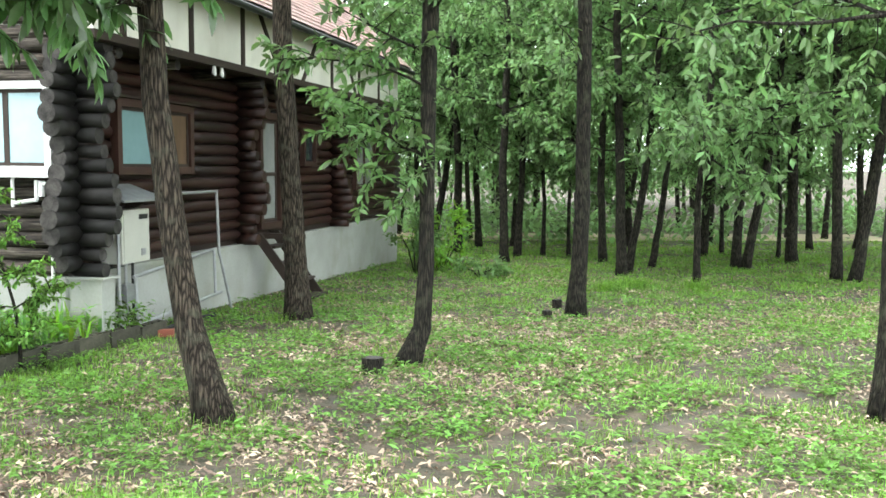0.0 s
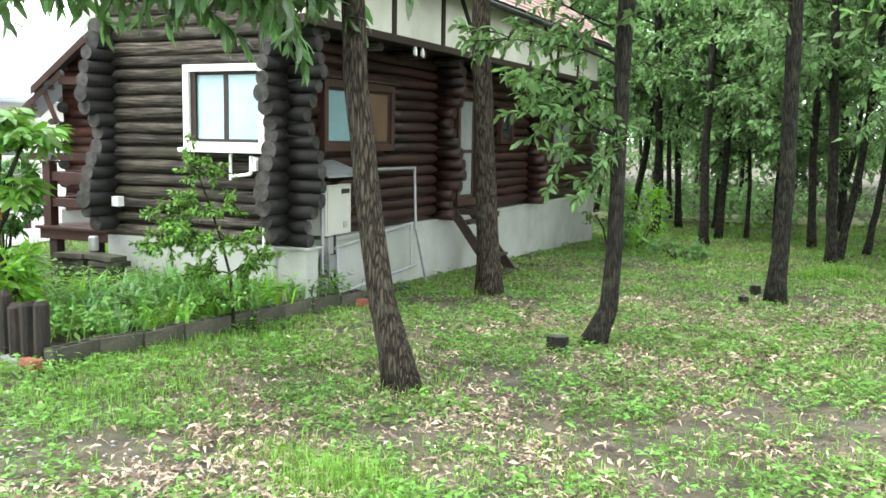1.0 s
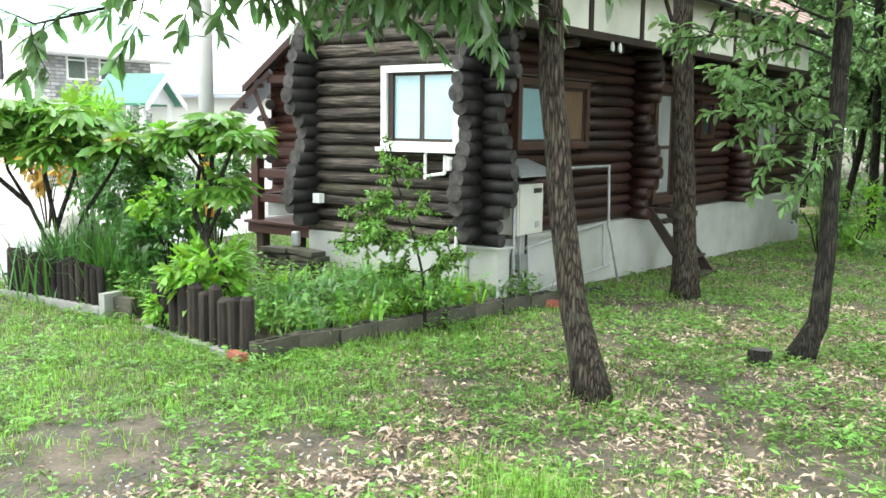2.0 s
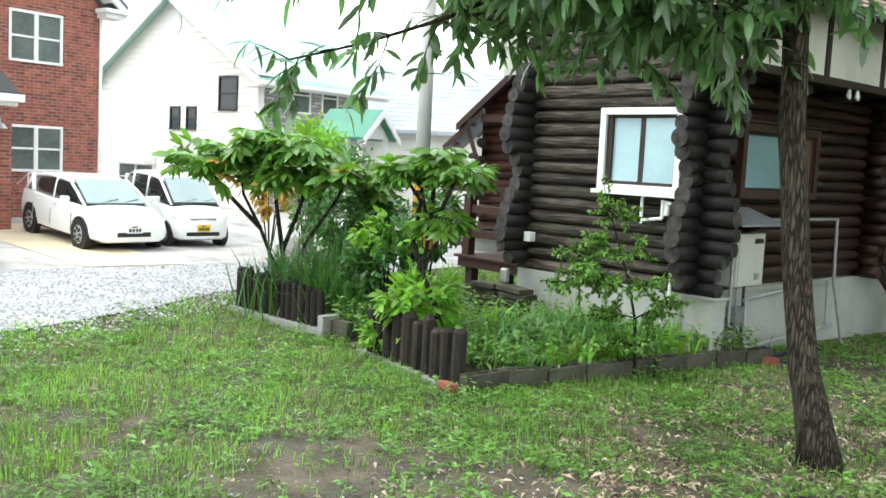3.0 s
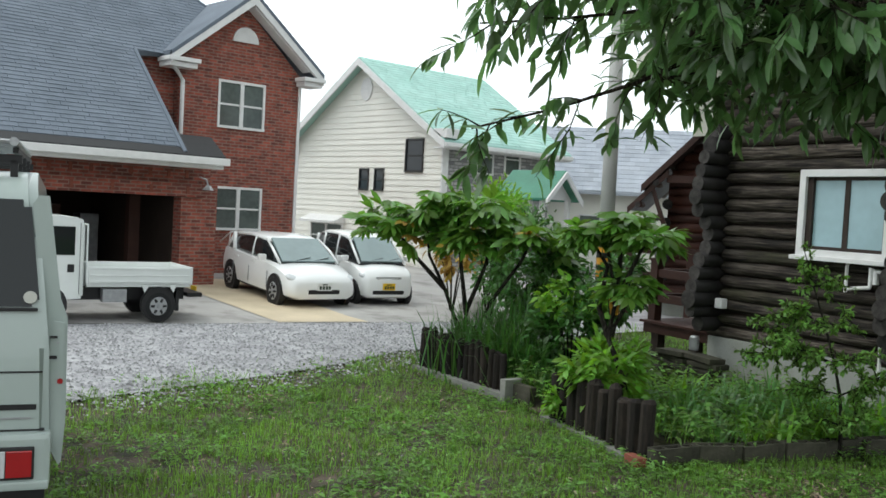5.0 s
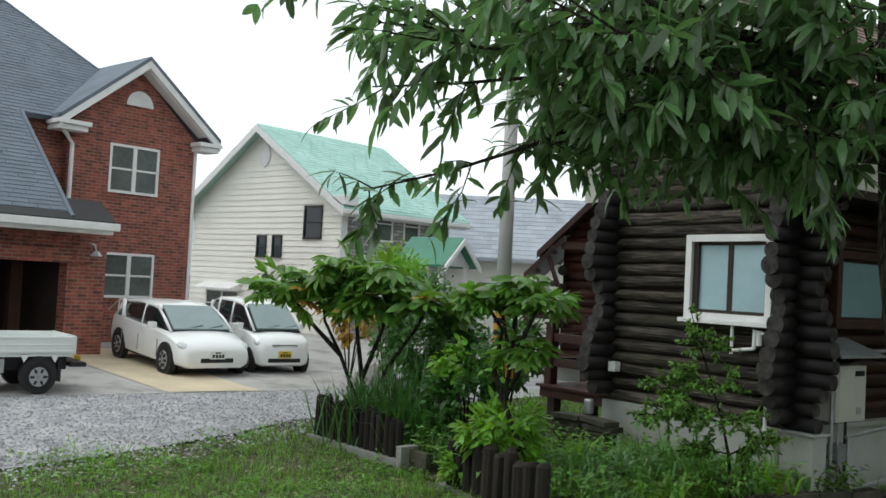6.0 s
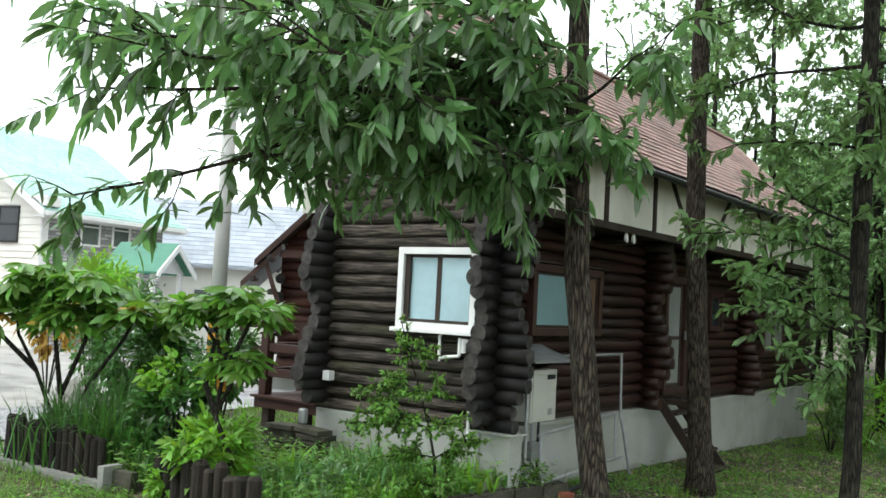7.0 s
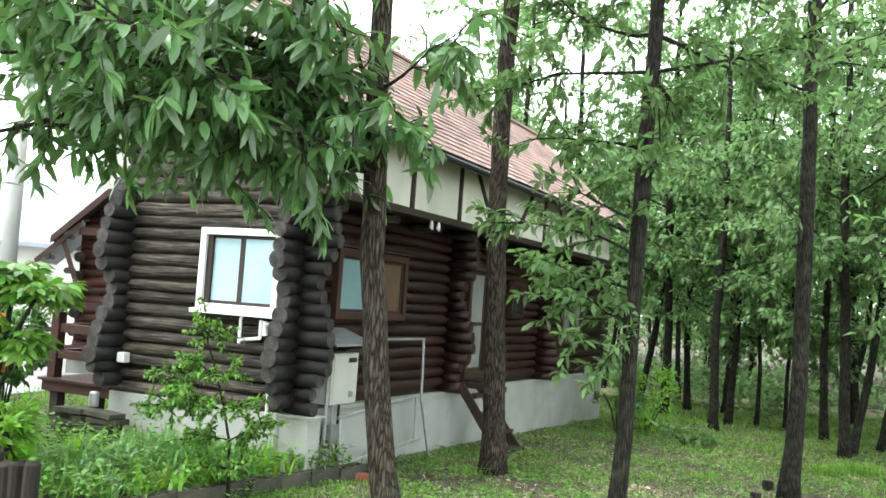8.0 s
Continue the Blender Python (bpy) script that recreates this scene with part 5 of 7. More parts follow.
# ---------------------------------------------------------------- planted bed before the house
def palisade(a, b, n, h, label, seed):
    """A row of upright burnt log posts on a low concrete footing."""
    rng = random.Random(seed)
    ax, ay = a
    bx, by = b
    ln = math.hypot(bx - ax, by - ay)
    ang = math.degrees(math.atan2(by - ay, bx - ax))
    t = thing("log_palisade", pose(ax, ay, g(ax, ay), 0, 0, ang), label, "palisade", "palisades of the bed")
    part("footing", boxes((-0.05, ln + 0.03, -0.10, 0.06, -0.05, 0.05), bevel=0.01), M_PALEB, t)
    for i in range(n):
        x = (i + 0.5) * ln / n
        r = ln / n / 2 * rng.uniform(0.66, 0.88)
        hh = h * rng.uniform(0.86, 1.06)
        bm = bmesh.new()
        tube(bm, [(x, 0.02, 0.0), (x + rng.uniform(-0.015, 0.015), 0.02, hh * 0.95), (x + rng.uniform(-0.015, 0.015), 0.02, hh)], [r, r, r * 0.72], 10, wob=0.06, rng=rng)
        part("post", bm, M_POST, t)


palisade((-6.86, 7.86), (-5.08, 7.18), 10, 0.62, "row of dark log posts edging the planted bed", 4)
palisade((-9.75, 8.46), (-7.85, 8.16), 15, 0.58, "row of dark log posts behind the lawn edge", 5)
e = thing("edging_block", pose(-7.70, 8.10, g(-7.7, 8.1), 0, 0, -8), "grey concrete block at the end of the palisade", "block")
part("block", boxes((-0.05, 0.05, -0.12, 0.14, 0, 0.30), bevel=0.012), M_PALEB, e)
part("slab", boxes((0.05, 0.36, 0.0, 0.10, 0, 0.26), bevel=0.012), M_BLOCK, e)


def build_block_border():
    rng = random.Random(9)
    a, b, n = Vector((-5.02, 7.12, 0)), Vector((-3.42, 11.25, 0)), 9
    ang = math.degrees(math.atan2(b.y - a.y, b.x - a.x))
    for i in range(n):
        p = a.lerp(b, (i + 0.5) / n)
        t = thing("border_block", pose(p.x + rng.uniform(-0.02, 0.02), p.y, g(p.x, p.y) + 0.005, rng.uniform(-4, 4), rng.uniform(-3, 3), ang + rng.uniform(-2, 2)), "mossy hollow concrete block lying along the bed", "block", "border blocks of the bed")
        L, W, H = 0.235, 0.075, 0.19
        bm = bmesh.new()
        for y0, y1 in ((-W, -W + 0.035), (W - 0.035, W)):
            box(bm, -L, L, y0, y1, 0, H, 0.006)
        for x in (-L + 0.017, -0.09, 0.09, L - 0.017):
            box(bm, x - 0.017, x + 0.017, -W + 0.033, W - 0.033, 0, H - 0.004)
        box(bm, -L + 0.02, L - 0.02, -W + 0.03, W - 0.03, 0, 0.12)
        part("block", bm, M_BLOCK, t)
    for x, y, r in ((-5.12, 7.02, -20), (-3.36, 11.1, 10)):
        t = thing("clay_brick", pose(x, y, g(x, y) + 0.02, 0, 0, r), "red clay brick at the corner of the bed", "brick")
        part("brick", boxes((-0.105, 0.105, -0.05, 0.05, 0, 0.09), bevel=0.008), M_REDB, t)


build_block_border()


def bed_soil():
    bm = bmesh.new()
    vs = [bm.verts.new((x, y, 0)) for x, y in BED]
    bm.faces.new(vs)
    bmesh.ops.inset_region(bm, faces=bm.faces[:], thickness=0.4)
    for v in bm.verts:
        edge = min(math.hypot(v.co.x - x, v.co.y - y) for x, y in BED)
        v.co.z = g(v.co.x, v.co.y) + (0.02 if edge < 0.05 else 0.20)
    ob = part("bed_soil", bm, M_SOIL, smooth=True)
    tagged(ob, "dark raised soil of the planted bed", "bed", kind="structure")


bed_soil()


def bed_plants():
    rng = np.random.default_rng(14)
    n = 60000
    x, y = rng.uniform(-10, -3.4, n), rng.uniform(7.2, 11.2, n)
    k = in_bed(x, y) & ~in_house(x, y)
    x, y = x[k], y[k]
    den = 0.25 + 0.6 * patch(x, y, 1.6, 7)
    k = rng.uniform(size=len(x)) < den * 0.07
    x, y = x[k], y[k]
    v, f = blades(x, y, gz(x, y) + 0.1, rng.uniform(0.14, 0.45, len(x)), rng.uniform(0.007, 0.016, len(x)), rng, 0.9)
    tagged(mesh_np("bed_grass", v, f, M_GRASS), "overgrown grass in the planted bed", "grass", kind="stuff")
    m = 1700
    x, y = rng.uniform(-10, -3.4, m), rng.uniform(7.2, 11.2, m)
    k = in_bed(x, y) & ~in_house(x, y)
    x, y = x[k], y[k]
    c = 9
    xx, yy, a = np.repeat(x, c), np.repeat(y, c), rng.uniform(0, 2 * np.pi, len(x) * c)
    h = rng.uniform(0.12, 0.42, len(xx)) * np.repeat(rng.uniform(0.6, 1.1, len(x)), c)
    b = np.stack([xx + np.cos(a) * 0.03, yy + np.sin(a) * 0.03, gz(xx, yy) + 0.08 + h], 1)
    d = np.stack([np.cos(a), np.sin(a), rng.uniform(-0.1, 0.6, len(xx))], 1)
    v, f = leaves(b, d, rng.uniform(0.06, 0.14, len(b)), rng.uniform(0.02, 0.05, len(b)), rng, steps=1, curl=0.4)
    tagged(mesh_np("bed_weeds", v, f, M_WEED), "leafy weeds crowding the planted bed", "weeds", kind="stuff")


bed_plants()


def iris(x, y, n, h, seed, mat=None, w=0.03, spread=0.1, lean=0.75, label="clump of sword-shaped iris leaves in the bed", lift=0.1):
    rng = np.random.default_rng(seed)
    px, py = rng.normal(size=n) * spread, rng.normal(size=n) * spread
    v, f = blades(px, py, np.zeros(n), rng.uniform(0.55, 1.05, n) * h, rng.uniform(0.7, 1.2, n) * w, rng, lean)
    ob = mesh_np("iris_clump", v, f, mat or M_FATSIA, m=pose(x, y, g(x, y) + lift))
    tagged(ob, label, "plant", "clumps in the bed", "stuff")


for i, (x, y, n, h) in enumerate([(-5.6, 8.7, 46, 0.62), (-5.1, 8.9, 40, 0.6), (-5.9, 9.1, 36, 0.6), (-4.9, 9.5, 44, 0.6), (-4.5, 9.8, 40, 0.62), (-4.2, 10.1, 30, 0.55), (-5.3, 9.9, 40, 0.6), (-6.2, 8.5, 30, 0.5), (-4.7, 8.6, 30, 0.45), (-5.0, 8.1, 26, 0.4), (-5.5, 8.2, 30, 0.5), (-4.4, 9.2, 34, 0.5), (-4.0, 10.6, 30, 0.5), (-5.7, 9.6, 34, 0.55)]):
    iris(x, y, int(n * 1.2), h * 1.12, 60 + i, (M_IRIS, M_IRIS, M_BRIGHT)[i % 3], 0.046, 0.13, 1.25)
for i, (x, y, n, h) in enumerate([(-8.9, 8.65, 150, 1.25), (-8.5, 8.75, 170, 1.35), (-8.1, 8.8, 130, 1.15), (-9.3, 8.75, 110, 0.95), (-7.7, 8.75, 70, 0.8), (-8.7, 9.1, 120, 1.3), (-7.3, 8.55, 60, 0.6)]):
    iris(x, y, n, h, 80 + i, M_SHRUB, 0.026, 0.20, 1.0, "tall clump of arching grassy leaves behind the palisade")


def palmate(b, d, size, rng, fingers=7):
    """Fatsia leaves: fingers spread like a hand from the end of each stalk."""
    out = []
    n = len(b)
    d = unit(d)
    flat = unit(np.cross(d, np.array([0, 0, 1.0]) + rng.normal(size=(n, 3)) * 0.15))
    for k in range(fingers):
        a = (k - (fingers - 1) / 2) * 0.56
        fd = d * math.cos(a) + flat * math.sin(a) + [0, 0, -0.12]
        out.append(leaves(b, fd, size * (1.0 - 0.09 * abs(k - 3)), size * 0.30, rng, fold=0.15, curl=0.22, steps=2))
    return joined(*out)


def build_fatsia(name, m, label, stems, leaf_n, size, spread, seed, yellow=0.0, mat=None):
    """stems: lists of points; leaves in whorls round the tips."""
    rng = np.random.default_rng(seed)
    t = thing(name, m, label, "shrub")
    r2 = random.Random(seed)
    for pts in stems:
        bm = bmesh.new()
        tube(bm, pts, [0.035 - 0.02 * i / (len(pts) - 1) for i in range(len(pts))], 8, wob=0.08, rng=r2)
        part("stem", bm, M_BARKF, t)
    tips = np.array([p[-1] for p in stems])
    pick = rng.integers(0, len(tips), leaf_n)
    dd = unit(rng.normal(size=(leaf_n, 3)) * [1, 1, 0.45] + [0, 0, 0.15])
    b = tips[pick] + dd * rng.uniform(0.15, 1.0, (leaf_n, 1)) * spread * [1, 1, 0.8] - [0, 0, 0.08]
    ld = unit(dd * [1, 1, 0.2] + rng.normal(size=(leaf_n, 3)) * 0.3 + [0, 0, -0.15])
    old = rng.uniform(size=leaf_n) < yellow
    v, f = palmate(b[~old], ld[~old], size * rng.uniform(0.7, 1.15, (~old).sum()), rng)
    tagged(mesh_np("foliage", v, f, mat or M_FATSIA, t), kind="stuff")
    if old.any():
        v, f = palmate(b[old] - [0, 0, 0.12], ld[old], size * rng.uniform(0.6, 0.9, old.sum()), rng)
        tagged(mesh_np("old_foliage", v, f, M_YELLOW, t), "yellowed old leaves", kind="stuff")
    # leaf stalks
    st = bmesh.new()
    for i in range(0, leaf_n, 2):
        a, c = Vector(tips[pick[i]]), Vector(b[i])
        tube(st, [a, (a + c) / 2 + Vector((0, 0, 0.03)), c], 0.005, 4, cap=False)
    tagged(part("stalk", st, M_BRIGHT, t), kind="stuff")
    return t


build_fatsia("fatsia_shrub", pose(-9.55, 9.05, g(-9.55, 9.05)), "large fatsia shrub with glossy palmate leaves on bent stems",
             [[(0.05, 0, 0), (-0.05, -0.05, 0.6), (-0.30, -0.1, 1.1), (-0.55, -0.2, 1.55), (-0.60, -0.25, 2.15)], [(-0.30, -0.1, 1.1), (-0.75, -0.45, 1.65), (-0.95, -0.6, 2.05)], [(0.1, 0, 0), (0.05, 0, 0.8), (-0.12, 0, 1.6), (-0.15, -0.1, 2.35)], [(0.05, 0, 0.8), (0.3, 0.1, 1.5), (0.45, 0.05, 2.2)],
              [(0.12, 0.05, 0.3), (0.4, 0.15, 1.0), (0.75, 0.3, 1.55), (0.95, 0.35, 1.95)], [(0.05, 0, 0.8), (0.05, -0.15, 1.5), (0.1, -0.2, 1.9)]],
             330, 0.33, 0.50, 3, 0.03)
build_fatsia("slender_fatsia", pose(-6.02, 8.02, g(-6.02, 8.02) + 0.15), "slender fatsia shrub with a twisted bare stem in the bed",
             [[(0.10, 0, 0), (-0.02, 0, 0.45), (-0.24, 0, 0.85), (-0.18, 0.02, 1.25), (-0.34, 0.05, 1.75), (-0.50, 0.0, 2.05)], [(-0.24, 0, 0.85), (-0.38, 0, 1.15), (-0.34, 0.05, 1.6), (-0.62, 0.0, 1.95)], [(-0.18, 0, 1.2), (-0.02, 0.05, 1.6), (0.12, 0.15, 2.0)], [(-0.18, 0, 1.25), (-0.20, 0.1, 1.8), (-0.15, 0.12, 2.15)], [(-0.24, 0, 0.85), (-0.06, 0, 1.15), (-0.02, 0.05, 1.45)]],
             120, 0.27, 0.30, 6, 0.03, M_FATSIA)


def build_bush(name, x, y, z, rx, rz, n, leaf, w, mat, label, seed, stems=7, lift=0.0):
    rng = np.random.default_rng(seed)
    t = thing(name, pose(x, y, g(x, y)), label, "shrub")
    r2 = random.Random(seed)
    for i in range(stems):
        a = 2 * math.pi * i / stems
        bm = bmesh.new()
        tube(bm, [(0.03 * math.cos(a), 0.03 * math.sin(a), 0), (rx * 0.3 * math.cos(a), rx * 0.3 * math.sin(a), z * 0.6), (rx * 0.7 * math.cos(a), rx * 0.7 * math.sin(a), z)], [0.014, 0.010, 0.004], 6, rng=r2)
        part("stem", bm, M_BARKF, t)
    k = max(6, n // 45)
    dirs = unit(rng.normal(size=(k, 3)))
    cl = dirs * rng.uniform(0.55, 1.0, (k, 1)) * [rx, rx, rz] + [0, 0, z]
    pick = rng.integers(0, k, n)
    b = cl[pick] + rng.normal(size=(n, 3)) * 0.13 * min(rx, 1)
    b[:, 2] = np.maximum(b[:, 2], 0.03)
    d = unit(b - [0, 0, z]) * 0.7 + rng.normal(size=(n, 3)) * 0.5 + [0, 0, -0.1]
    v, f = leaves(b, d, leaf * rng.uniform(0.7, 1.2, n), w * rng.uniform(0.7, 1.2, n), rng, steps=2)
    tagged(mesh_np("foliage", v, f, mat, t), kind="stuff")
    return t


build_bush("bright_shrub", -6.28, 8.05, 0.66, 0.42, 0.36, 900, 0.17, 0.06, M_BRIGHT, "bright green leafy shrub behind the log posts", 21)
build_bush("dark_shrub", -7.55, 9.0, 0.80, 0.52, 0.55, 1700, 0.12, 0.06, M_SHRUB, "dense dark green rounded shrub", 22)
# brighter top leaves of the dark shrub, added as a bush of their own
build_bush("dark_shrub_top", -7.5, 8.95, 1.25, 0.42, 0.22, 420, 0.13, 0.075, M_BRIGHT, "bright green leaves on top of the rounded shrub", 23)
build_bush("tall_bush", -11.2, 12.2, 1.25, 0.95, 0.95, 2800, 0.15, 0.06, M_SHRUB, "tall mixed green bush beside the lane", 24)
build_bush("pale_bush", -12.6, 12.7, 2.15, 0.75, 0.55, 1100, 0.17, 0.05, M_BRIGHT, "tall pale green bush behind the fatsia", 25)
build_bush("yellowing_shrub", -14.6, 13.6, 1.35, 0.55, 0.5, 320, 0.26, 0.08, M_YELLOW, "shrub with yellowing leaves beside the parked cars", 26)
build_bush("porch_shrub", -9.4, 12.2, 1.2, 0.55, 0.6, 1100, 0.15, 0.06, M_SHRUB, "green shrub beside the porch", 27)
build_bush("garden_shrub", -8.6, 9.9, 1.35, 0.5, 0.7, 1200, 0.15, 0.06, M_SHRUB, "leafy green shrub in the middle of the bed", 28)
build_bush("corner_shrub", -6.45, 7.9, 0.3, 0.4, 0.2, 220, 0.13, 0.05, M_BRIGHT, "low bright leaves behind the palisade", 29)
build_bush("wood_edge_shrub", -0.1, 22.0, 0.75, 0.8, 0.7, 900, 0.15, 0.055, M_BRIGHT, "light green shrub at the edge of the wood", 31)
build_bush("wood_floor_shrub", 0.7, 19.4, 0.25, 0.55, 0.25, 350, 0.14, 0.055, M_LEAFO, "low shrub on the wood floor", 32)
build_bush("wall_shrub", -0.7, 20.6, 0.9, 0.6, 0.7, 700, 0.15, 0.055, M_LEAFO, "leafy shrub by the far end of the house", 33)

# young tree before the front wall
_r = np.random.default_rng(44)
build_tree("maple_sapling", pose(-4.18, 9.1, g(-4.18, 9.1) + 0.05), "slim young tree with small leaves before the log wall", [(0, 0, 0), (-0.03, 0, 0.6), (-0.22, 0, 1.2), (-0.5, -0.05, 2.05)], [0.018, 0.015, 0.011, 0.004],
           [(0.25, (-0.8, -0.4, 0.3), 0.35), (0.3, (0.7, -0.3, 0.3), 0.3), (0.4, (-1, 0.1, 0.25), 0.6), (0.42, (0.8, 0, 0.25), 0.45), (0.46, (0.6, 0.4, 0.2), 0.45), (0.5, (-0.6, -0.6, 0.1), 0.5), (0.55, (-1, -0.2, 0.05), 0.85), (0.6, (0.6, -0.3, 0.3), 0.4), (0.63, (-1, 0.0, 0.15), 0.9), (0.7, (-0.9, 0.2, 0.2), 0.6), (0.75, (0.6, 0.1, 0.4), 0.3), (0.8, (-0.5, -0.3, 0.4), 0.35), (0.88, (0.5, 0.2, 0.3), 0.25), (0.95, (-0.2, 0, 0.8), 0.3)],
           M_WEED, M_BARKF, _r, leaf_len=0.07, leaf_w=0.032, per_m=120, twigs=30, twig_len=0.24, droop=-0.15, category="sapling")


def build_lantern():
    t = thing("garden_lantern", pose(-6.27, 8.12, 1.34), "small black garden lantern with amber glass hung in the shrub", "lantern")
    bm = bmesh.new()
    tube(bm, [(0, 0, -0.10), (0, 0, -0.09), (0, 0, 0.06), (0, 0, 0.07)], [0.05, 0.055, 0.075, 0.07], 6)
    part("glass", bm, M_AMBER, t)
    for i in range(6):
        a = math.pi * i / 3
        bm = bmesh.new()
        tube(bm, [(0.057 * math.cos(a), 0.057 * math.sin(a), -0.1), (0.078 * math.cos(a), 0.078 * math.sin(a), 0.07)], 0.006, 5)
        part("bar", bm, M_BLACK, t)
    bm = bmesh.new()
    tube(bm, [(0, 0, 0.07), (0, 0, 0.085), (0, 0, 0.15), (0, 0, 0.17)], [0.095, 0.09, 0.03, 0.012], 6)
    part("cap", bm, M_BLACK, t)
    bm = bmesh.new()
    tube(bm, [(0, 0, 0.17), (0.02, 0, 0.21), (0, 0, 0.26)], 0.005, 5)
    part("hanger", bm, M_BLACK, t)
    bm = bmesh.new()
    tube(bm, [(0, 0, -0.13), (0, 0, -0.1)], [0.02, 0.055], 6)
    part("base", bm, M_BLACK, t)


build_lantern()


def build_rock(name, x, y, sx, sy, sz, seed, label, mat=None, z=None):
    rng = random.Random(seed)
    bm = bmesh.new()
    bmesh.ops.create_icosphere(bm, subdivisions=3, radius=1)
    for v in bm.verts:
        n = noise.fractal(v.co * 1.3 + Vector((seed, 0, 0)), 1.0, 2.0, 3)
        v.co *= 1 + 0.25 * n
        v.co = Vector((v.co.x * sx, v.co.y * sy, max(v.co.z, -0.5) * sz))
    ob = part(name, bm, mat or M_ROCK, None, "", pose(x, y, (g(x, y) if z is None else z) + sz * 0.4, 0, 0, rng.uniform(0, 360)), smooth=True)
    return tagged(ob, label, "rock", "garden rocks")


for i, (x, y, sx, sy, sz) in enumerate([(-9.0, 9.3, 0.22, 0.2, 0.55), (-12.9, 12.6, 0.35, 0.3, 0.25), (-13.4, 13.2, 0.3, 0.3, 0.22), (-13.9, 13.7, 0.4, 0.3, 0.28), (-12.3, 12.9, 0.3, 0.25, 0.2)]):
    build_rock("garden_rock", x, y, sx, sy, sz, i, "grey garden rock among the plants")
# stacked roof tiles and a can by the porch
st = thing("stacked_slabs", hm(-2.45, -0.45, g(-6.7, 10.5)), "stack of dark weathered slabs beside the porch", "slabs")
_s = random.Random(2)
for i in range(7):
    for j in range(2):
        x0 = -0.55 + 0.5 * j + _s.uniform(-0.05, 0.05)
        part("slab", boxes((x0, x0 + 0.46, -0.15 + _s.uniform(-0.04, 0.04), 0.15, 0.02 + 0.085 * i, 0.085 + 0.085 * i), bevel=0.008), M_BLOCK, st, "", pose(0, 0, 0, _s.uniform(-3, 3), _s.uniform(-3, 3), _s.uniform(-6, 6)))
cn = thing("metal_can", hm(-2.50, -0.40, g(-6.7, 10.5) + 0.625), "dented grey metal can on the stacked slabs", "can")
bm = bmesh.new()
tube(bm, [(0, 0, 0), (0, 0, 0.015), (0, 0, 0.17), (0, 0, 0.185)], [0.055, 0.062, 0.062, 0.052], 14)
part("body", bm, M_METAL, cn)
# ---------------------------------------------------------------- buildings across the lane
def slates(name, parent, origin, across, down, inside, rows, cols, rh, cw, mat, label, span=None):
    """Roof pieces laid in courses: origin at the ridge corner, two unit directions, and a test of what lies on the slope."""
    rng = random.Random(7)
    o, a, d = Vector(origin), Vector(across).normalized(), Vector(down).normalized()
    n = a.cross(d)
    if n.z < 0:
        n = -n
    v, f = [], []
    for i in range(rows):
        for j in range(-1, cols):
            s0 = (j + 0.5 * (i % 2)) * cw + rng.uniform(-0.02, 0.02)
            if inside and not inside(s0 + cw / 2, (i + 0.5) * rh):
                continue
            k = len(v)
            t0, t1 = 0.004, 0.015 + rng.uniform(0, 0.003)
            lo, hi = span((i + 0.5) * rh) if callable(span) else (0, span)
            e0, e1 = max(s0, lo), min(s0 + cw - 0.006, hi)
            if e1 - e0 < 0.02:
                continue
            for dd, t in ((i * rh, t0), ((i + 1) * rh + 0.02, t1)):
                for s in (e0, e1):
                    p = o + a * s + d * dd
                    v += [tuple(p + n * t), tuple(p + n * (t - 0.012))]
            f += [(k, k + 2, k + 6, k + 4), (k + 4, k + 6, k + 7, k + 5), (k, k + 4, k + 5, k + 1), (k + 2, k + 3, k + 7, k + 6)]
    return tagged(mesh_np(name, v, f, mat, parent, smooth=False), label, kind="stuff")


def far_window(parent, face, y0, y1, z0, z1, at, mats=(None, None), split=True, t=0.06):
    """A window standing in a far wall. face 'x': wall at x=at facing +x; face 'y': wall at y=at facing -y."""
    fm, gm = mats[0] or M_WHITEP, mats[1] or M_HPANE
    def b(a0, a1, c0, c1, d0, d1):
        return (at + d0, at + d1, a0, a1, c0, c1) if face == "x" else (a0, a1, at - d1, at - d0, c0, c1)
    w = 0.06
    fr = part("window", boxes(b(y0, y1, z1 - w, z1, 0, t), b(y0, y1, z0, z0 + w, 0, t + 0.02), b(y0, y0 + w, z0 + w, z1 - w, 0, t), b(y1 - w, y1, z0 + w, z1 - w, 0, t)), fm, parent)
    xs = [y0 + w, (y0 + y1) / 2, y1 - w] if split else [y0 + w, y1 - w]
    zm = (z0 + z1) / 2
    for p, q in zip(xs, xs[1:]):
        part("pane", boxes(b(p, q, z0 + w, z1 - w, 0.004, 0.022)), gm, fr)
        part("meeting_rail", boxes(b(p, q, zm - 0.025, zm + 0.02, 0.024, 0.045)), fm, fr)
    if split:
        part("mullion", boxes(b(xs[1] - 0.05, xs[1] + 0.05, z0 + w, z1 - w, 0.024, 0.058)), fm, fr)
    return fr


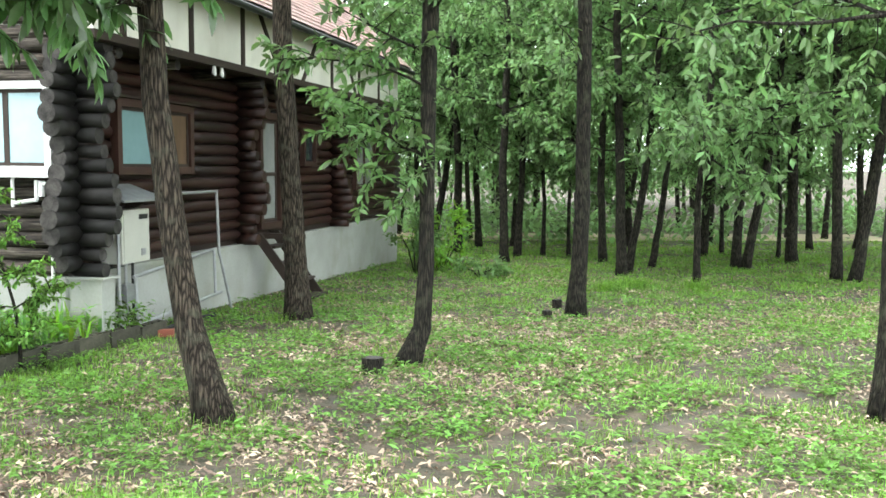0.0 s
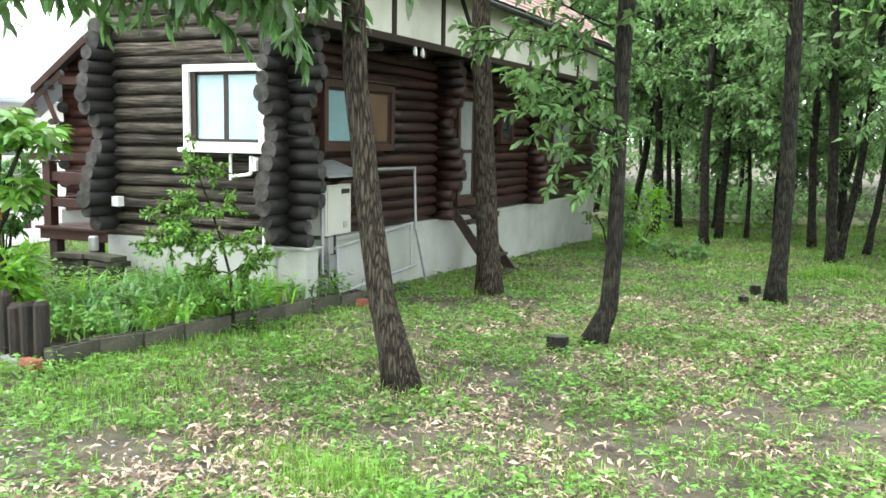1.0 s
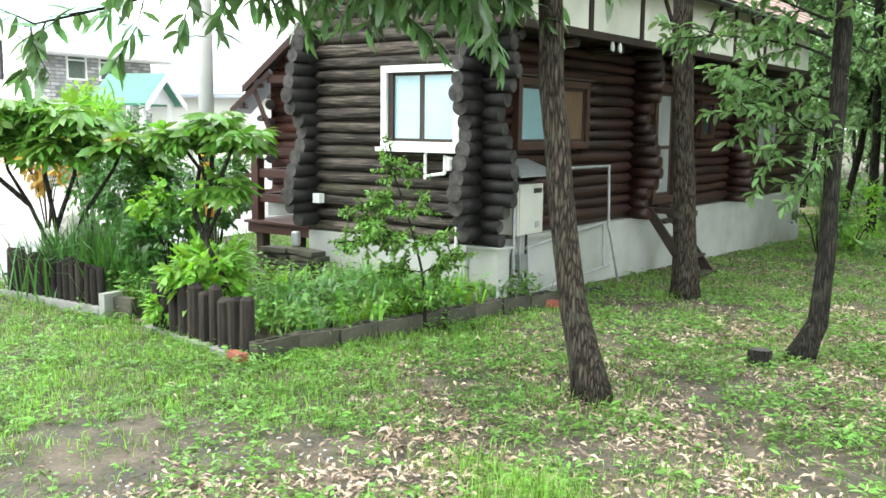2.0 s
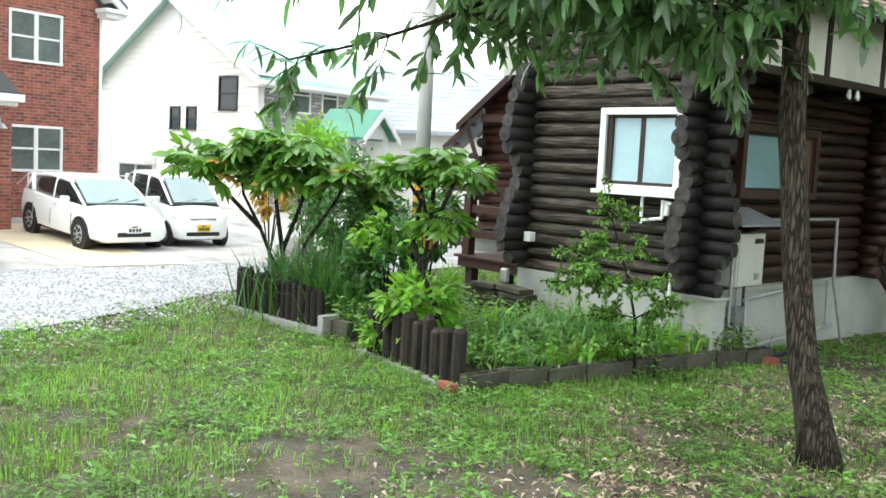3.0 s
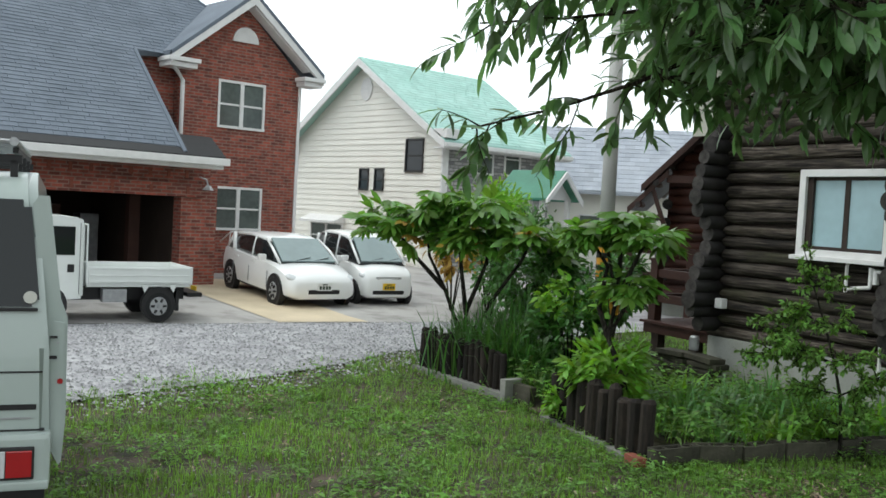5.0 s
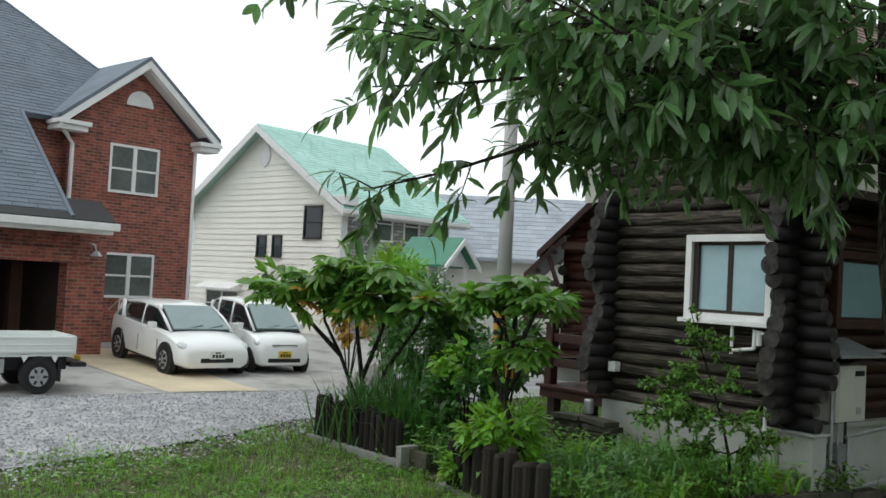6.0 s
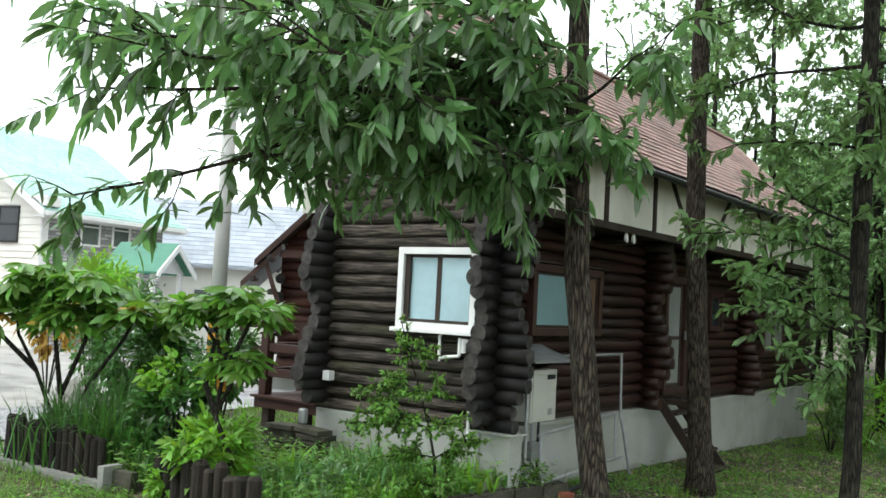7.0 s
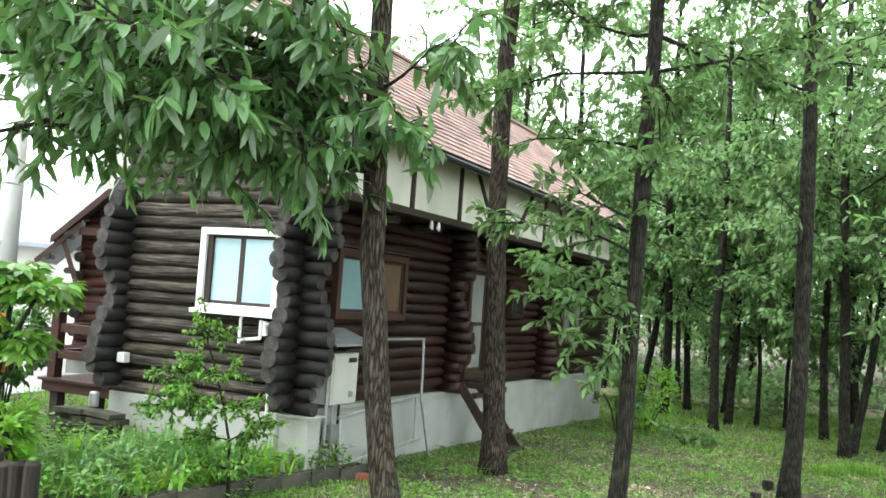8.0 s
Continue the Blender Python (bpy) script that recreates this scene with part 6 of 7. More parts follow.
def wall_with_holes(bm, face, at, thick, a0, a1, z0, z1, holes):
    """One wall slab cut round rectangular openings (a, b, z, z)."""
    xs = sorted({a0, a1, *[h[0] for h in holes], *[h[1] for h in holes]})
    zs = sorted({z0, z1, *[h[2] for h in holes], *[h[3] for h in holes]})
    back = at - thick if face == "x" else at + thick
    grid = {}

    def vert(d, p, z):
        if (d, p, z) not in grid:
            grid[d, p, z] = bm.verts.new((d, p, z) if face == "x" else (p, d, z))
        return grid[d, p, z]

    solid = {(i, j) for i in range(len(xs) - 1) for j in range(len(zs) - 1)
             if not any(h[0] <= xs[i] + 1e-6 and h[1] >= xs[i + 1] - 1e-6 and h[2] <= zs[j] + 1e-6 and h[3] >= zs[j + 1] - 1e-6 for h in holes)}
    for i, j in solid:
        p, q, lo, hi = xs[i], xs[i + 1], zs[j], zs[j + 1]
        for d in (at, back):
            bm.faces.new([vert(d, p, lo), vert(d, q, lo), vert(d, q, hi), vert(d, p, hi)])
        for (di, dj), (u, w) in {(-1, 0): ((p, lo), (p, hi)), (1, 0): ((q, lo), (q, hi)), (0, -1): ((p, lo), (q, lo)), (0, 1): ((p, hi), (q, hi))}.items():
            if (i + di, j + dj) not in solid:
                bm.faces.new([vert(at, *u), vert(at, *w), vert(back, *w), vert(back, *u)])
    return bm


def build_brick_house():
    X = -21.0
    h = thing("brick_house", pose(0, 0, 0.06) @ Matrix.Diagonal((1, 1, 1.03, 1)), "two-storey red brick house with white trim, slate roof and open garage", "house")
    base = 0.2
    wins = [(11.40, 12.73, 3.82, 4.97), (11.40, 12.76, 1.36, 2.42)]
    bm = wall_with_holes(bmesh.new(), "x", X, 0.25, 10.36, 13.76, base, 5.30, wins)
    part("gable_wall", bm, M_BRICK, h, "red brick gable wall")
    bm = bmesh.new()
    prism(bm, [(10.36, 5.30), (13.76, 5.30), (12.08, 6.78)], X - 0.25, X, "x")
    part("gable_peak", bm, M_BRICK, h)
    part("flank_wall", boxes((X - 7, X - 0.25, 13.5, 13.76, base, 5.3)), M_BRICK, h)
    for w in wins:
        far_window(h, "x", *w, X - 0.04)
    # blinds are in the pane colour; a dark slab stands for the unlit rooms
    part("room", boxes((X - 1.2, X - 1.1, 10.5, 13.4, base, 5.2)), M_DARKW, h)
    # half-round louvre
    bm = bmesh.new()
    pts = [(12.09 + 0.36 * math.cos(a), 5.92 + 0.36 * math.sin(a)) for a in [math.pi * i / 14 for i in range(15)]]
    prism(bm, pts, X, X + 0.05, "x")
    lou = part("gable_louvre", bm, M_WHITEP, h)
    for i in range(6):
        z = 5.96 + 0.05 * i
        hw = math.sqrt(max(0.3 ** 2 - (z - 5.92) ** 2, 0.0001))
        part("slat", boxes((X + 0.05, X + 0.062, 12.09 - hw, 12.09 + hw, z, z + 0.028)), M_WHITEP, lou)
    # wing roof with white rake boards and eave returns
    for y1, s in ((9.93, -1), (14.22, 1)):
        bm = bmesh.new()
        prism(bm, [(12.08, 7.08), (y1, 5.40), (y1, 5.30), (12.08, 6.98)], X - 7, X + 0.45, "x")
        part("wing_roof", bm, M_SLATE, h)
        bm = bmesh.new()
        prism(bm, [(12.08, 7.03), (y1, 5.36), (y1, 5.12), (12.08, 6.79)], X + 0.35, X + 0.44, "x")
        part("rake_board", bm, M_WHITEP, h)
        bm = bmesh.new()
        prism(bm, [(12.08, 6.80), (y1 - s * 0.4, 5.46), (y1 - s * 0.4, 5.42), (12.08, 6.76)], X + 0.001, X + 0.35, "x")
        part("soffit", bm, M_WHITEP, h)
        a, b = (y1 - 0.05, y1 + 0.75) if s < 0 else (y1 - 0.62, y1 + 0.05)
        part("eave_return", boxes((X - 0.2, X + 0.46, a, b, 5.18, 5.28), (X - 0.2, X + 0.38, a + 0.05, b - 0.05, 5.06, 5.18), bevel=0.02), M_WHITEP, h)
    bm = bmesh.new()
    tube(bm, [(X + 0.3, 9.95, 5.16), (X + 0.12, 10.25, 4.98), (X + 0.06, 10.42, 4.8), (X + 0.06, 10.42, 3.3)], 0.05, 8)
    part("downpipe", bm, M_WHITEP, h)
    part("corner_strip", boxes((X - 0.02, X + 0.03, 13.72, 13.80, base, 5.1)), M_WHITEP, h)
    # great roof over garage and main block
    def rz(x):
        return 3.0 + 0.87 * (-18.3 - x)
    poly = [(1.2, 3.0), (9.22, 3.0), (9.22, 5.31), (10.05, 5.38), (11.95, 6.98), (10.2, 8.6)]
    bm = bmesh.new()
    top = [bm.verts.new((-18.3 - (z - 3.0) / 0.87, y, z)) for y, z in poly]
    low = [bm.verts.new((v.co.x - 0.08, v.co.y, v.co.z - 0.1)) for v in top]
    bm.faces.new(top)
    bm.faces.new(low)
    for i in range(len(top)):
        bm.faces.new((top[i], top[(i + 1) % 6], low[(i + 1) % 6], low[i]))
    part("main_roof", bm, M_SLATE, h)
    sl = math.hypot(1, 0.87)
    def on(d):
        """Where the slope begins and ends, d metres below its peak."""
        z, ys = 8.6 - d / sl * 0.87, []
        for i in range(6):
            (a, b), (c, e_) = poly[i], poly[(i + 1) % 6]
            if (b > z) != (e_ > z):
                ys.append((c - a) * (z - b) / (e_ - b) + a - 1.2)
        return (min(ys), max(ys)) if ys else (0, 0)
    slates("slate_covering", h, (-18.3 - 5.6 / 0.87, 1.2, 8.6), (0, 1, 0), (1, 0, -0.87), None, 64, 46, 0.134, 0.25, M_SLATE, "grey slate courses", on)
    for a, b in (((-24.74, 10.2, 8.6), (-22.88, 11.95, 6.98)), ((-24.74, 10.2, 8.6), (-18.3, 1.2, 3.0)), ((-18.3, 9.22, 3.02), (-20.96, 9.22, 5.33))):
        bm = bmesh.new()
        tube(bm, [a, b], 0.05, 8)
        part("hip_cap", bm, M_SLATE, h)
    # other slopes of the great roof close it behind
    bm = bmesh.new()
    ap = (-24.74, 10.2, 8.6)
    for q in (((-18.3, 1.2, 3.0), (-31, 1.2, 3.0)), ((-31, 1.2, 3.0), (-31, 13.5, 3.0)), ((-31, 13.5, 3.0), (-22.88, 11.95, 6.98))):
        bm.faces.new([bm.verts.new(p) for p in (ap, *q)])
    part("back_roof", bm, M_SLATE, h)
    bm = bmesh.new()
    prism(bm, [(-18.20, 2.98), (-18.9, 3.42), (-18.9, 3.36), (-18.20, 2.90)], 1.0, 10.12, "y")
    part("porch_roof", bm, M_BLACK, h)
    part("eave_gutter", boxes((-18.24, -18.08, 1.0, 10.16, 2.80, 2.95), (-18.5, -18.24, 1.0, 10.10, 2.72, 2.84), bevel=0.02), M_WHITEP, h)
    # garage front: soldier-course lintels, piers, dark inside with shelves
    part("garage_lintel", boxes((-19.25, -18.9, 1.4, 10.0, 2.12, 2.40)), M_BRICK, h)
    part("garage_band", boxes((-19.25, -18.98, 1.4, 10.0, 2.40, 2.85)), M_BRICK, h)
    for i in range(20):
        y = 1.6 + i * 0.42
        part("header_brick", boxes((-18.975, -18.955, y, y + 0.07, 2.52, 2.68)), M_REDB, h)
        if i % 2:
            part("header_brick", boxes((-18.895, -18.88, y, y + 0.07, 2.18, 2.34)), M_REDB, h)
    part("garage_pier", boxes((-19.3, -18.95, 9.50, 10.36, 0.1, 2.4), (-21.0, -19.3, 10.0, 10.36, 0.1, 2.9)), M_BRICK, h)
    part("recess_wall", boxes((-21.6, -21.3, 8.6, 10.4, 2.6, 5.3)), M_BRICK, h)
    far_window(h, "x", 8.95, 9.62, 3.9, 5.0, -21.3, split=False)
    # the gloom of the open garage is put into these dark wall colours
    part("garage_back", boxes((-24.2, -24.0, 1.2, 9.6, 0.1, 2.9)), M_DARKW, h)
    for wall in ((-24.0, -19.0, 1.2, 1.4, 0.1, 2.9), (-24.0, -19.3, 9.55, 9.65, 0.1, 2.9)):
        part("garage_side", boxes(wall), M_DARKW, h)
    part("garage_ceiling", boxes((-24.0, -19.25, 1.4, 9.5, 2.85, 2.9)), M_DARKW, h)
    part("garage_post", boxes((-20.4, -20.2, 8.9, 9.15, 0.2, 2.1)), M_REDW, h)
    # wall lamp
    bm = bmesh.new()
    tube(bm, [(-18.9, 9.9, 2.55), (-18.7, 9.95, 2.5), (-18.66, 9.97, 2.36)], 0.02, 6)
    tube(bm, [(-18.66, 9.97, 2.38), (-18.66, 9.97, 2.28)], [0.05, 0.13], 10)
    part("wall_lamp", bm, M_METAL, h)
    rng = random.Random(12)
    for i in range(16):
        y, z = rng.uniform(5, 9.0), rng.uniform(0.3, 1.8)
        t = thing("stored_box", pose(-22.2 - rng.uniform(0, 1.2), y, g(-22, y) + 0.02), "stored household box in the dark garage", "box", "goods in the garage")
        w = rng.uniform(0.15, 0.35)
        part("box", boxes((-w, w, -w, w, 0, z), bevel=0.01), rng.choice([M_BLOCK, M_REDW, M_PALEB, M_METAL]), t)


build_brick_house()


def build_white_house():
    cx, cy, base = -22.33, 20.19, 0.2
    wx = -30.56
    mid, az, ez = (cx + wx) / 2, 7.30, 4.80
    h = thing("white_house", pose(0, 0, 0), "cream sided two-storey house with grey stone front and faded green roof", "house")
    holes = [(-24.15, -23.24, 3.45, 4.56), (-26.62, -26.08, 2.80, 3.57), (-25.76, -25.24, 2.80, 3.57), (-29.45, -27.46, 0.6, 1.58)]
    part("gable_wall", wall_with_holes(bmesh.new(), "y", cy, 0.2, wx, cx, base, ez, holes), M_SIDING, h)
    bm = bmesh.new()
    prism(bm, [(wx, ez), (cx, ez), (mid, az)], cy, cy + 0.2, "y")
    part("gable_peak", bm, M_SIDING, h)
    part("side_wall", boxes((wx, wx + 0.2, cy + 0.2, cy + 5.2, base, ez)), M_SIDING, h)
    # lapped boards
    z = base
    while z < az - 0.25:
        a, b = wx, cx
        if z + 0.2 > ez:
            k = (z + 0.2 - ez) / (az - ez)
            a, b = wx + (mid - wx) * k, cx + (mid - cx) * k
        cuts = [(q[0], q[1]) for q in holes if q[2] < z + 0.2 and q[3] > z]
        segs, p = [], a
        for c0, c1 in sorted(cuts):
            segs.append((p, c0))
            p = c1
        segs.append((p, b))
        for p, q in segs:
            if q - p > 0.05:
                bm = bmesh.new()
                prism(bm, [(cy - 0.004, z + 0.2), (cy - 0.006, z + 0.2), (cy - 0.028, z + 0.004), (cy - 0.004, z + 0.004)], p, q, "x")
                part("siding_board", bm, M_SIDING, h)
        z += 0.2
    for q in holes[:3]:
        far_window(h, "y", *q, cy, (M_BLACK, M_GLASS), split=False)
    far_window(h, "y", *holes[3], cy)
    bm = bmesh.new()
    prism(bm, [(cy, 1.88), (cy - 0.5, 1.66), (cy - 0.5, 1.58), (cy, 1.58)], -29.55, -27.36, "x")
    part("window_hood", bm, M_WHITEP, h)
    bm = bmesh.new()
    prism(bm, [(-26.43 + 0.32 * math.cos(a), 6.35 + 0.40 * math.sin(a)) for a in [2 * math.pi * i / 20 for i in range(20)]], cy - 0.06, cy - 0.02, "y")
    vent = part("round_vent", bm, M_WHITEP, h)
    for i in range(6):
        zz = 6.10 + 0.09 * i
        part("slat", boxes((-26.66, -26.20, cy - 0.075, cy - 0.06, zz, zz + 0.04)), M_WHITEP, vent)
    sw = [(21.68, 22.50, 3.50, 4.72), (23.02, 23.82, 3.52, 4.70)]
    part("stone_front", wall_with_holes(bmesh.new(), "x", cx, 0.2, cy + 0.2, 25.4, base, ez, sw), M_STONE, h, "grey stacked-stone cladding")
    for q in sw:
        far_window(h, "x", *q, cx - 0.02, split=False)
    part("corner_board", boxes((cx - 0.02, cx + 0.04, cy - 0.04, cy + 0.22, base, ez)), M_WHITEP, h)
    # dark slabs stand in for the unlit inside of the house
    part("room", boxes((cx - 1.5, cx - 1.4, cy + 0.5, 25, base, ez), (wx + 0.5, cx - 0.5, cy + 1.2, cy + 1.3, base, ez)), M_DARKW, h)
    # roof
    y0, y1, ov = cy - 0.45, 25.9, 0.55
    for sgn in (1, -1):
        run = (cx - mid)
        sl = (az + 0.12 - ez) / run
        exx, ezz = mid + sgn * (run + ov), az + 0.12 - sl * (run + ov)
        bm = bmesh.new()
        prism(bm, [(mid, az + 0.12), (exx, ezz), (exx, ezz - 0.1), (mid, az + 0.02)], y0, y1, "y")
        part("roof_slope", bm, M_GREENR, h)
        bm = bmesh.new()
        prism(bm, [(mid, az + 0.08), (exx, ezz - 0.03), (exx, ezz - 0.28), (mid, az - 0.17)], y0 - 0.03, y0 + 0.02, "y")
        part("rake_board", bm, M_WHITEP, h)
        part("eave_gutter", boxes((exx - 0.04, exx + 0.1, y0, y1, ezz - 0.2, ezz - 0.06), bevel=0.02), M_WHITEP, h)
        part("eave_soffit", boxes((mid + sgn * run, exx, y0, y1, ezz - 0.24, ezz - 0.2)), M_WHITEP, h)
        ln = math.hypot(run + ov, az + 0.12 - ezz)
        slates("roof_tiles", h, (mid, y0, az + 0.125), (0, 1, 0), (sgn * (run + ov), 0, ezz - az - 0.12), lambda s, d, L=ln: -0.3 < s < y1 - y0 + 0.3 and d < L, int(ln / 0.2), int((y1 - y0) / 0.3) + 2, 0.2, 0.3, M_GREENR, "faded green roof tiles", y1 - y0)
    part("eave_corner", boxes((cx - 0.05, cx + 0.62, y0, cy + 0.1, ez - 0.28, ez + 0.02), bevel=0.03), M_WHITEP, h)
    part("barrel_dish", boxes((wx - 0.5, wx - 0.2, cy - 0.3, cy - 0.2, 5.0, 5.3), bevel=0.03), M_METAL, h)


build_white_house()


def build_porch_and_grey_house():
    h = thing("green_porch", pose(-17.5, 19.4, 0, 0, 0, 6), "small porch with a dark green metal roof and white gable", "porch")
    for s in (1, -1):
        bm = bmesh.new()
        prism(bm, [(0, 3.50), (s * 0.85, 2.72), (s * 0.85, 2.66), (0, 3.42)], -0.9, 0.9, "x")
        part("roof_slope", bm, M_GREEND, h)
        bm = bmesh.new()
        prism(bm, [(0, 3.47), (s * 0.87, 2.70), (s * 0.87, 2.54), (0, 3.30)], 0.9, 0.95, "x")
        part("rake_board", bm, M_WHITEP, h)
    bm = bmesh.new()
    prism(bm, [(-0.7, 2.7), (0.7, 2.7), (0, 3.3)], 0.6, 0.66, "x")
    part("gable", bm, M_WHITEP, h)
    for x, y in ((0.6, -0.6), (0.6, 0.6), (-0.7, -0.6), (-0.7, 0.6)):
        part("post", boxes((x - 0.06, x + 0.06, y - 0.06, y + 0.06, 0.1, 2.75)), M_WHITEP, h)
    h = thing("grey_house", pose(-24.6, 32.5, 0, 0, 0, 37), "distant house with a broad blue-grey tiled roof", "house")
    part("wall", boxes((-4.5, 4.5, -2.6, 2.6, 0.1, 3.4)), M_SIDING, h)
    for s in (1, -1):
        bm = bmesh.new()
        prism(bm, [(0, 6.1), (s * 3.2, 3.3), (s * 3.2, 3.2), (0, 5.98)], -5, 5, "x")
        part("roof_slope", bm, M_SLATEL, h)
        slates("roof_tiles", h, (-5, 0, 6.12), (1, 0, 0), (0, s * 3.2, -2.8), lambda q, d: d < 4.25, 15, 26, 0.28, 0.4, M_SLATEL, "blue-grey roof tiles", 10)
    for s in (-5, 5):
        bm = bmesh.new()
        prism(bm, [(-2.6, 3.4), (2.6, 3.4), (0, 5.9)], s * 0.9 - 0.05, s * 0.9 + 0.05, "x")
        part("gable", bm, M_SIDING, h)
    far_window(h, "y", -1.5, 0.3, 1.2, 2.4, -2.6)


M_SLATEL = material("pale_grey_tile", (0.40, 0.43, 0.48), 0.7, color2=(0.30, 0.33, 0.38), scale=1.2, fine=20, bump=0.3, isl_var=0.12)
build_porch_and_grey_house()


def build_cabin():
    rng = random.Random(31)
    h = thing("log_cabin", pose(-10.3, 19.3, 0, 0, 0, 30), "red-brown log cabin with a steep roof and white-edged gable", "house")
    mats = [M_CABIN, M_END]
    holes = [(-1.35, -0.55, 1.75, 2.75), (-0.9, -0.2, 3.2, 3.9)]
    for i in range(26):
        z = 0.55 + 0.2 * i
        hw = 2.4 if z < 3.2 else (5.95 - z) / 1.05
        for a, b in spans(-hw, hw, z, 0.11, holes):
            log_piece(h, (a, 0, z), (b, 0, z), 0.112, mats, rng)
        if i % 2 and i < 13:
            log_piece(h, (-2.4, -0.3, z - 0.1), (-2.4, 5, z - 0.1), 0.11, mats, rng)
    bm = bmesh.new()
    wall_with_holes(bm, "y", 0.12, 0.04, -2.3, 2.3, 0.4, 3.9, [(-1.4, -0.5, 1.7, 2.8)])
    part("lining", bm, M_DARKW, h)
    part("foundation", boxes((-2.5, 2.5, 0, 5, -0.3, 0.45)), M_FOUND, h)
    far_window(h, "y", -1.38, -0.52, 1.72, 2.78, -0.06, (M_REDW, M_GREYGL))
    far_window(h, "y", -0.92, -0.18, 3.17, 3.92, -0.06, (M_REDW, M_GLASS), split=False)
    for s in (1, -1):
        bm = bmesh.new()
        prism(bm, [(0, 6.10), (s * 2.9, 3.05), (s * 2.9, 2.97), (0, 5.98)], -1.1, 5.4, "y")
        part("roof_slope", bm, M_SLATE, h)
        # dark sheet added below the slope to darken its underside
        bm = bmesh.new()
        prism(bm, [(0, 5.97), (s * 2.88, 2.96), (s * 2.88, 2.92), (0, 5.93)], -1.09, 5.38, "y")
        part("roof_boards", bm, M_DARKW, h)
        bm = bmesh.new()
        prism(bm, [(0, 6.10), (s * 2.92, 3.04), (s * 2.92, 2.88), (0, 5.90)], -1.15, -1.1, "y")
        part("rake_board", bm, M_BROWNW, h)
    # lower porch roof with its own rake, strut and purlin ends
    bm = bmesh.new()
    prism(bm, [(-3.18, 2.56), (-2.35, 3.42), (-2.35, 3.34), (-3.18, 2.48)], -1.0, 3, "y")
    # paler tile than the main slope: its overbright light is put into the colour
    part("lean_to_roof", bm, M_SLATEL, h)
    bm = bmesh.new()
    prism(bm, [(-3.20, 2.55), (-2.36, 3.41), (-2.36, 3.26), (-3.20, 2.40)], -1.06, -1.0, "y")
    part("lean_to_rake", bm, M_BROWNW, h)
    bm = bmesh.new()
    prism(bm, [(-2.75, 3.02), (-2.65, 3.02), (-2.30, 2.05), (-2.40, 2.05)], -1.0, -0.9, "y")
    part("strut", bm, M_BROWNW, h)
    for x, z in ((-2.62, 3.10), (-2.98, 2.62), (-2.55, 2.35)):
        log_piece(h, (x, -1.12, z), (x, 0.1, z), 0.07, mats, rng, "purlin")
    part("tie_beam", boxes((-2.4, 2.4, -0.95, -0.8, 3.12, 3.28), bevel=0.01), M_REDW, h)
    part("porch_beam", boxes((-3.2, 1.5, -0.9, -0.75, 1.55, 1.7), bevel=0.01), M_REDW, h)
    for x in (-3.1, -1.8, 0.2):
        part("porch_post", boxes((x - 0.07, x + 0.07, -0.95, -0.8, 0.1, 1.6), bevel=0.008), M_REDW, h)
    for z in (0.75, 1.1):
        part("rail", boxes((-3.1, 1.5, -0.93, -0.86, z - 0.05, z + 0.05), bevel=0.006), M_REDW, h)


build_cabin()
pole = thing("utility_pole", pose(-10.6, 13.55, g(-10.6, 13.55) - 0.1), "pale concrete utility pole beside the lane", "pole")
bm = bmesh.new()
tube(bm, [(0, 0, 0), (0, 0, 9)], [0.14, 0.11], 16)
part("shaft", bm, M_POLE, pole, smooth=True)
bm = bmesh.new()
tube(bm, [(0, 0, 1.05), (0, 0, 1.75)], 0.146, 16)
part("warning_sleeve", bm, M_AMBER, pole, "yellow sleeve round the pole")
for i in range(3):
    bm = bmesh.new()
    tube(bm, [(0, 0, 1.12 + 0.22 * i), (0, 0, 1.22 + 0.22 * i)], 0.149, 16)
    part("black_band", bm, M_BLACK, pole)


def build_hill():
    v, f = [], []
    n = 90
    for i in range(n):
        a = radians(20 + 110 * i / (n - 1))
        r = 420
        top = 30 + 9 * math.sin(i * 0.21) + 5 * math.sin(i * 0.63 + 1)
        for rr, z in ((r, -2), (r + 40, top * 0.6), (r + 90, top), (r + 160, top * 0.7)):
            v.append((-rr * math.sin(a), rr * math.cos(a), z))
    for i in range(n - 1):
        for j in range(3):
            k = i * 4 + j
            f.append((k, k + 1, k + 5, k + 4))
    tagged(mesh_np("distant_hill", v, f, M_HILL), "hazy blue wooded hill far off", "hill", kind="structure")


build_hill()
# ---------------------------------------------------------------- vehicles
def loft(rows, cap=True):
    """A closed skin through stations: (x, [(y, z), ...]) half outlines from the lower edge to the top middle, mirrored."""
    bm = bmesh.new()
    rings = []
    for x, half in rows:
        full = [(y, z) for y, z in half] + [(-y, z) for y, z in reversed(half) if y > 1e-4]
        rings.append([bm.verts.new((x, y, z)) for y, z in full])
    n = len(rings[0])
    for a, b in zip(rings, rings[1:]):
        for j in range(n):
            bm.faces.new((a[j], a[(j + 1) % n], b[(j + 1) % n], b[j]))
    if cap:
        bm.faces.new(rings[0])
        bm.faces.new(rings[-1])
    return bm


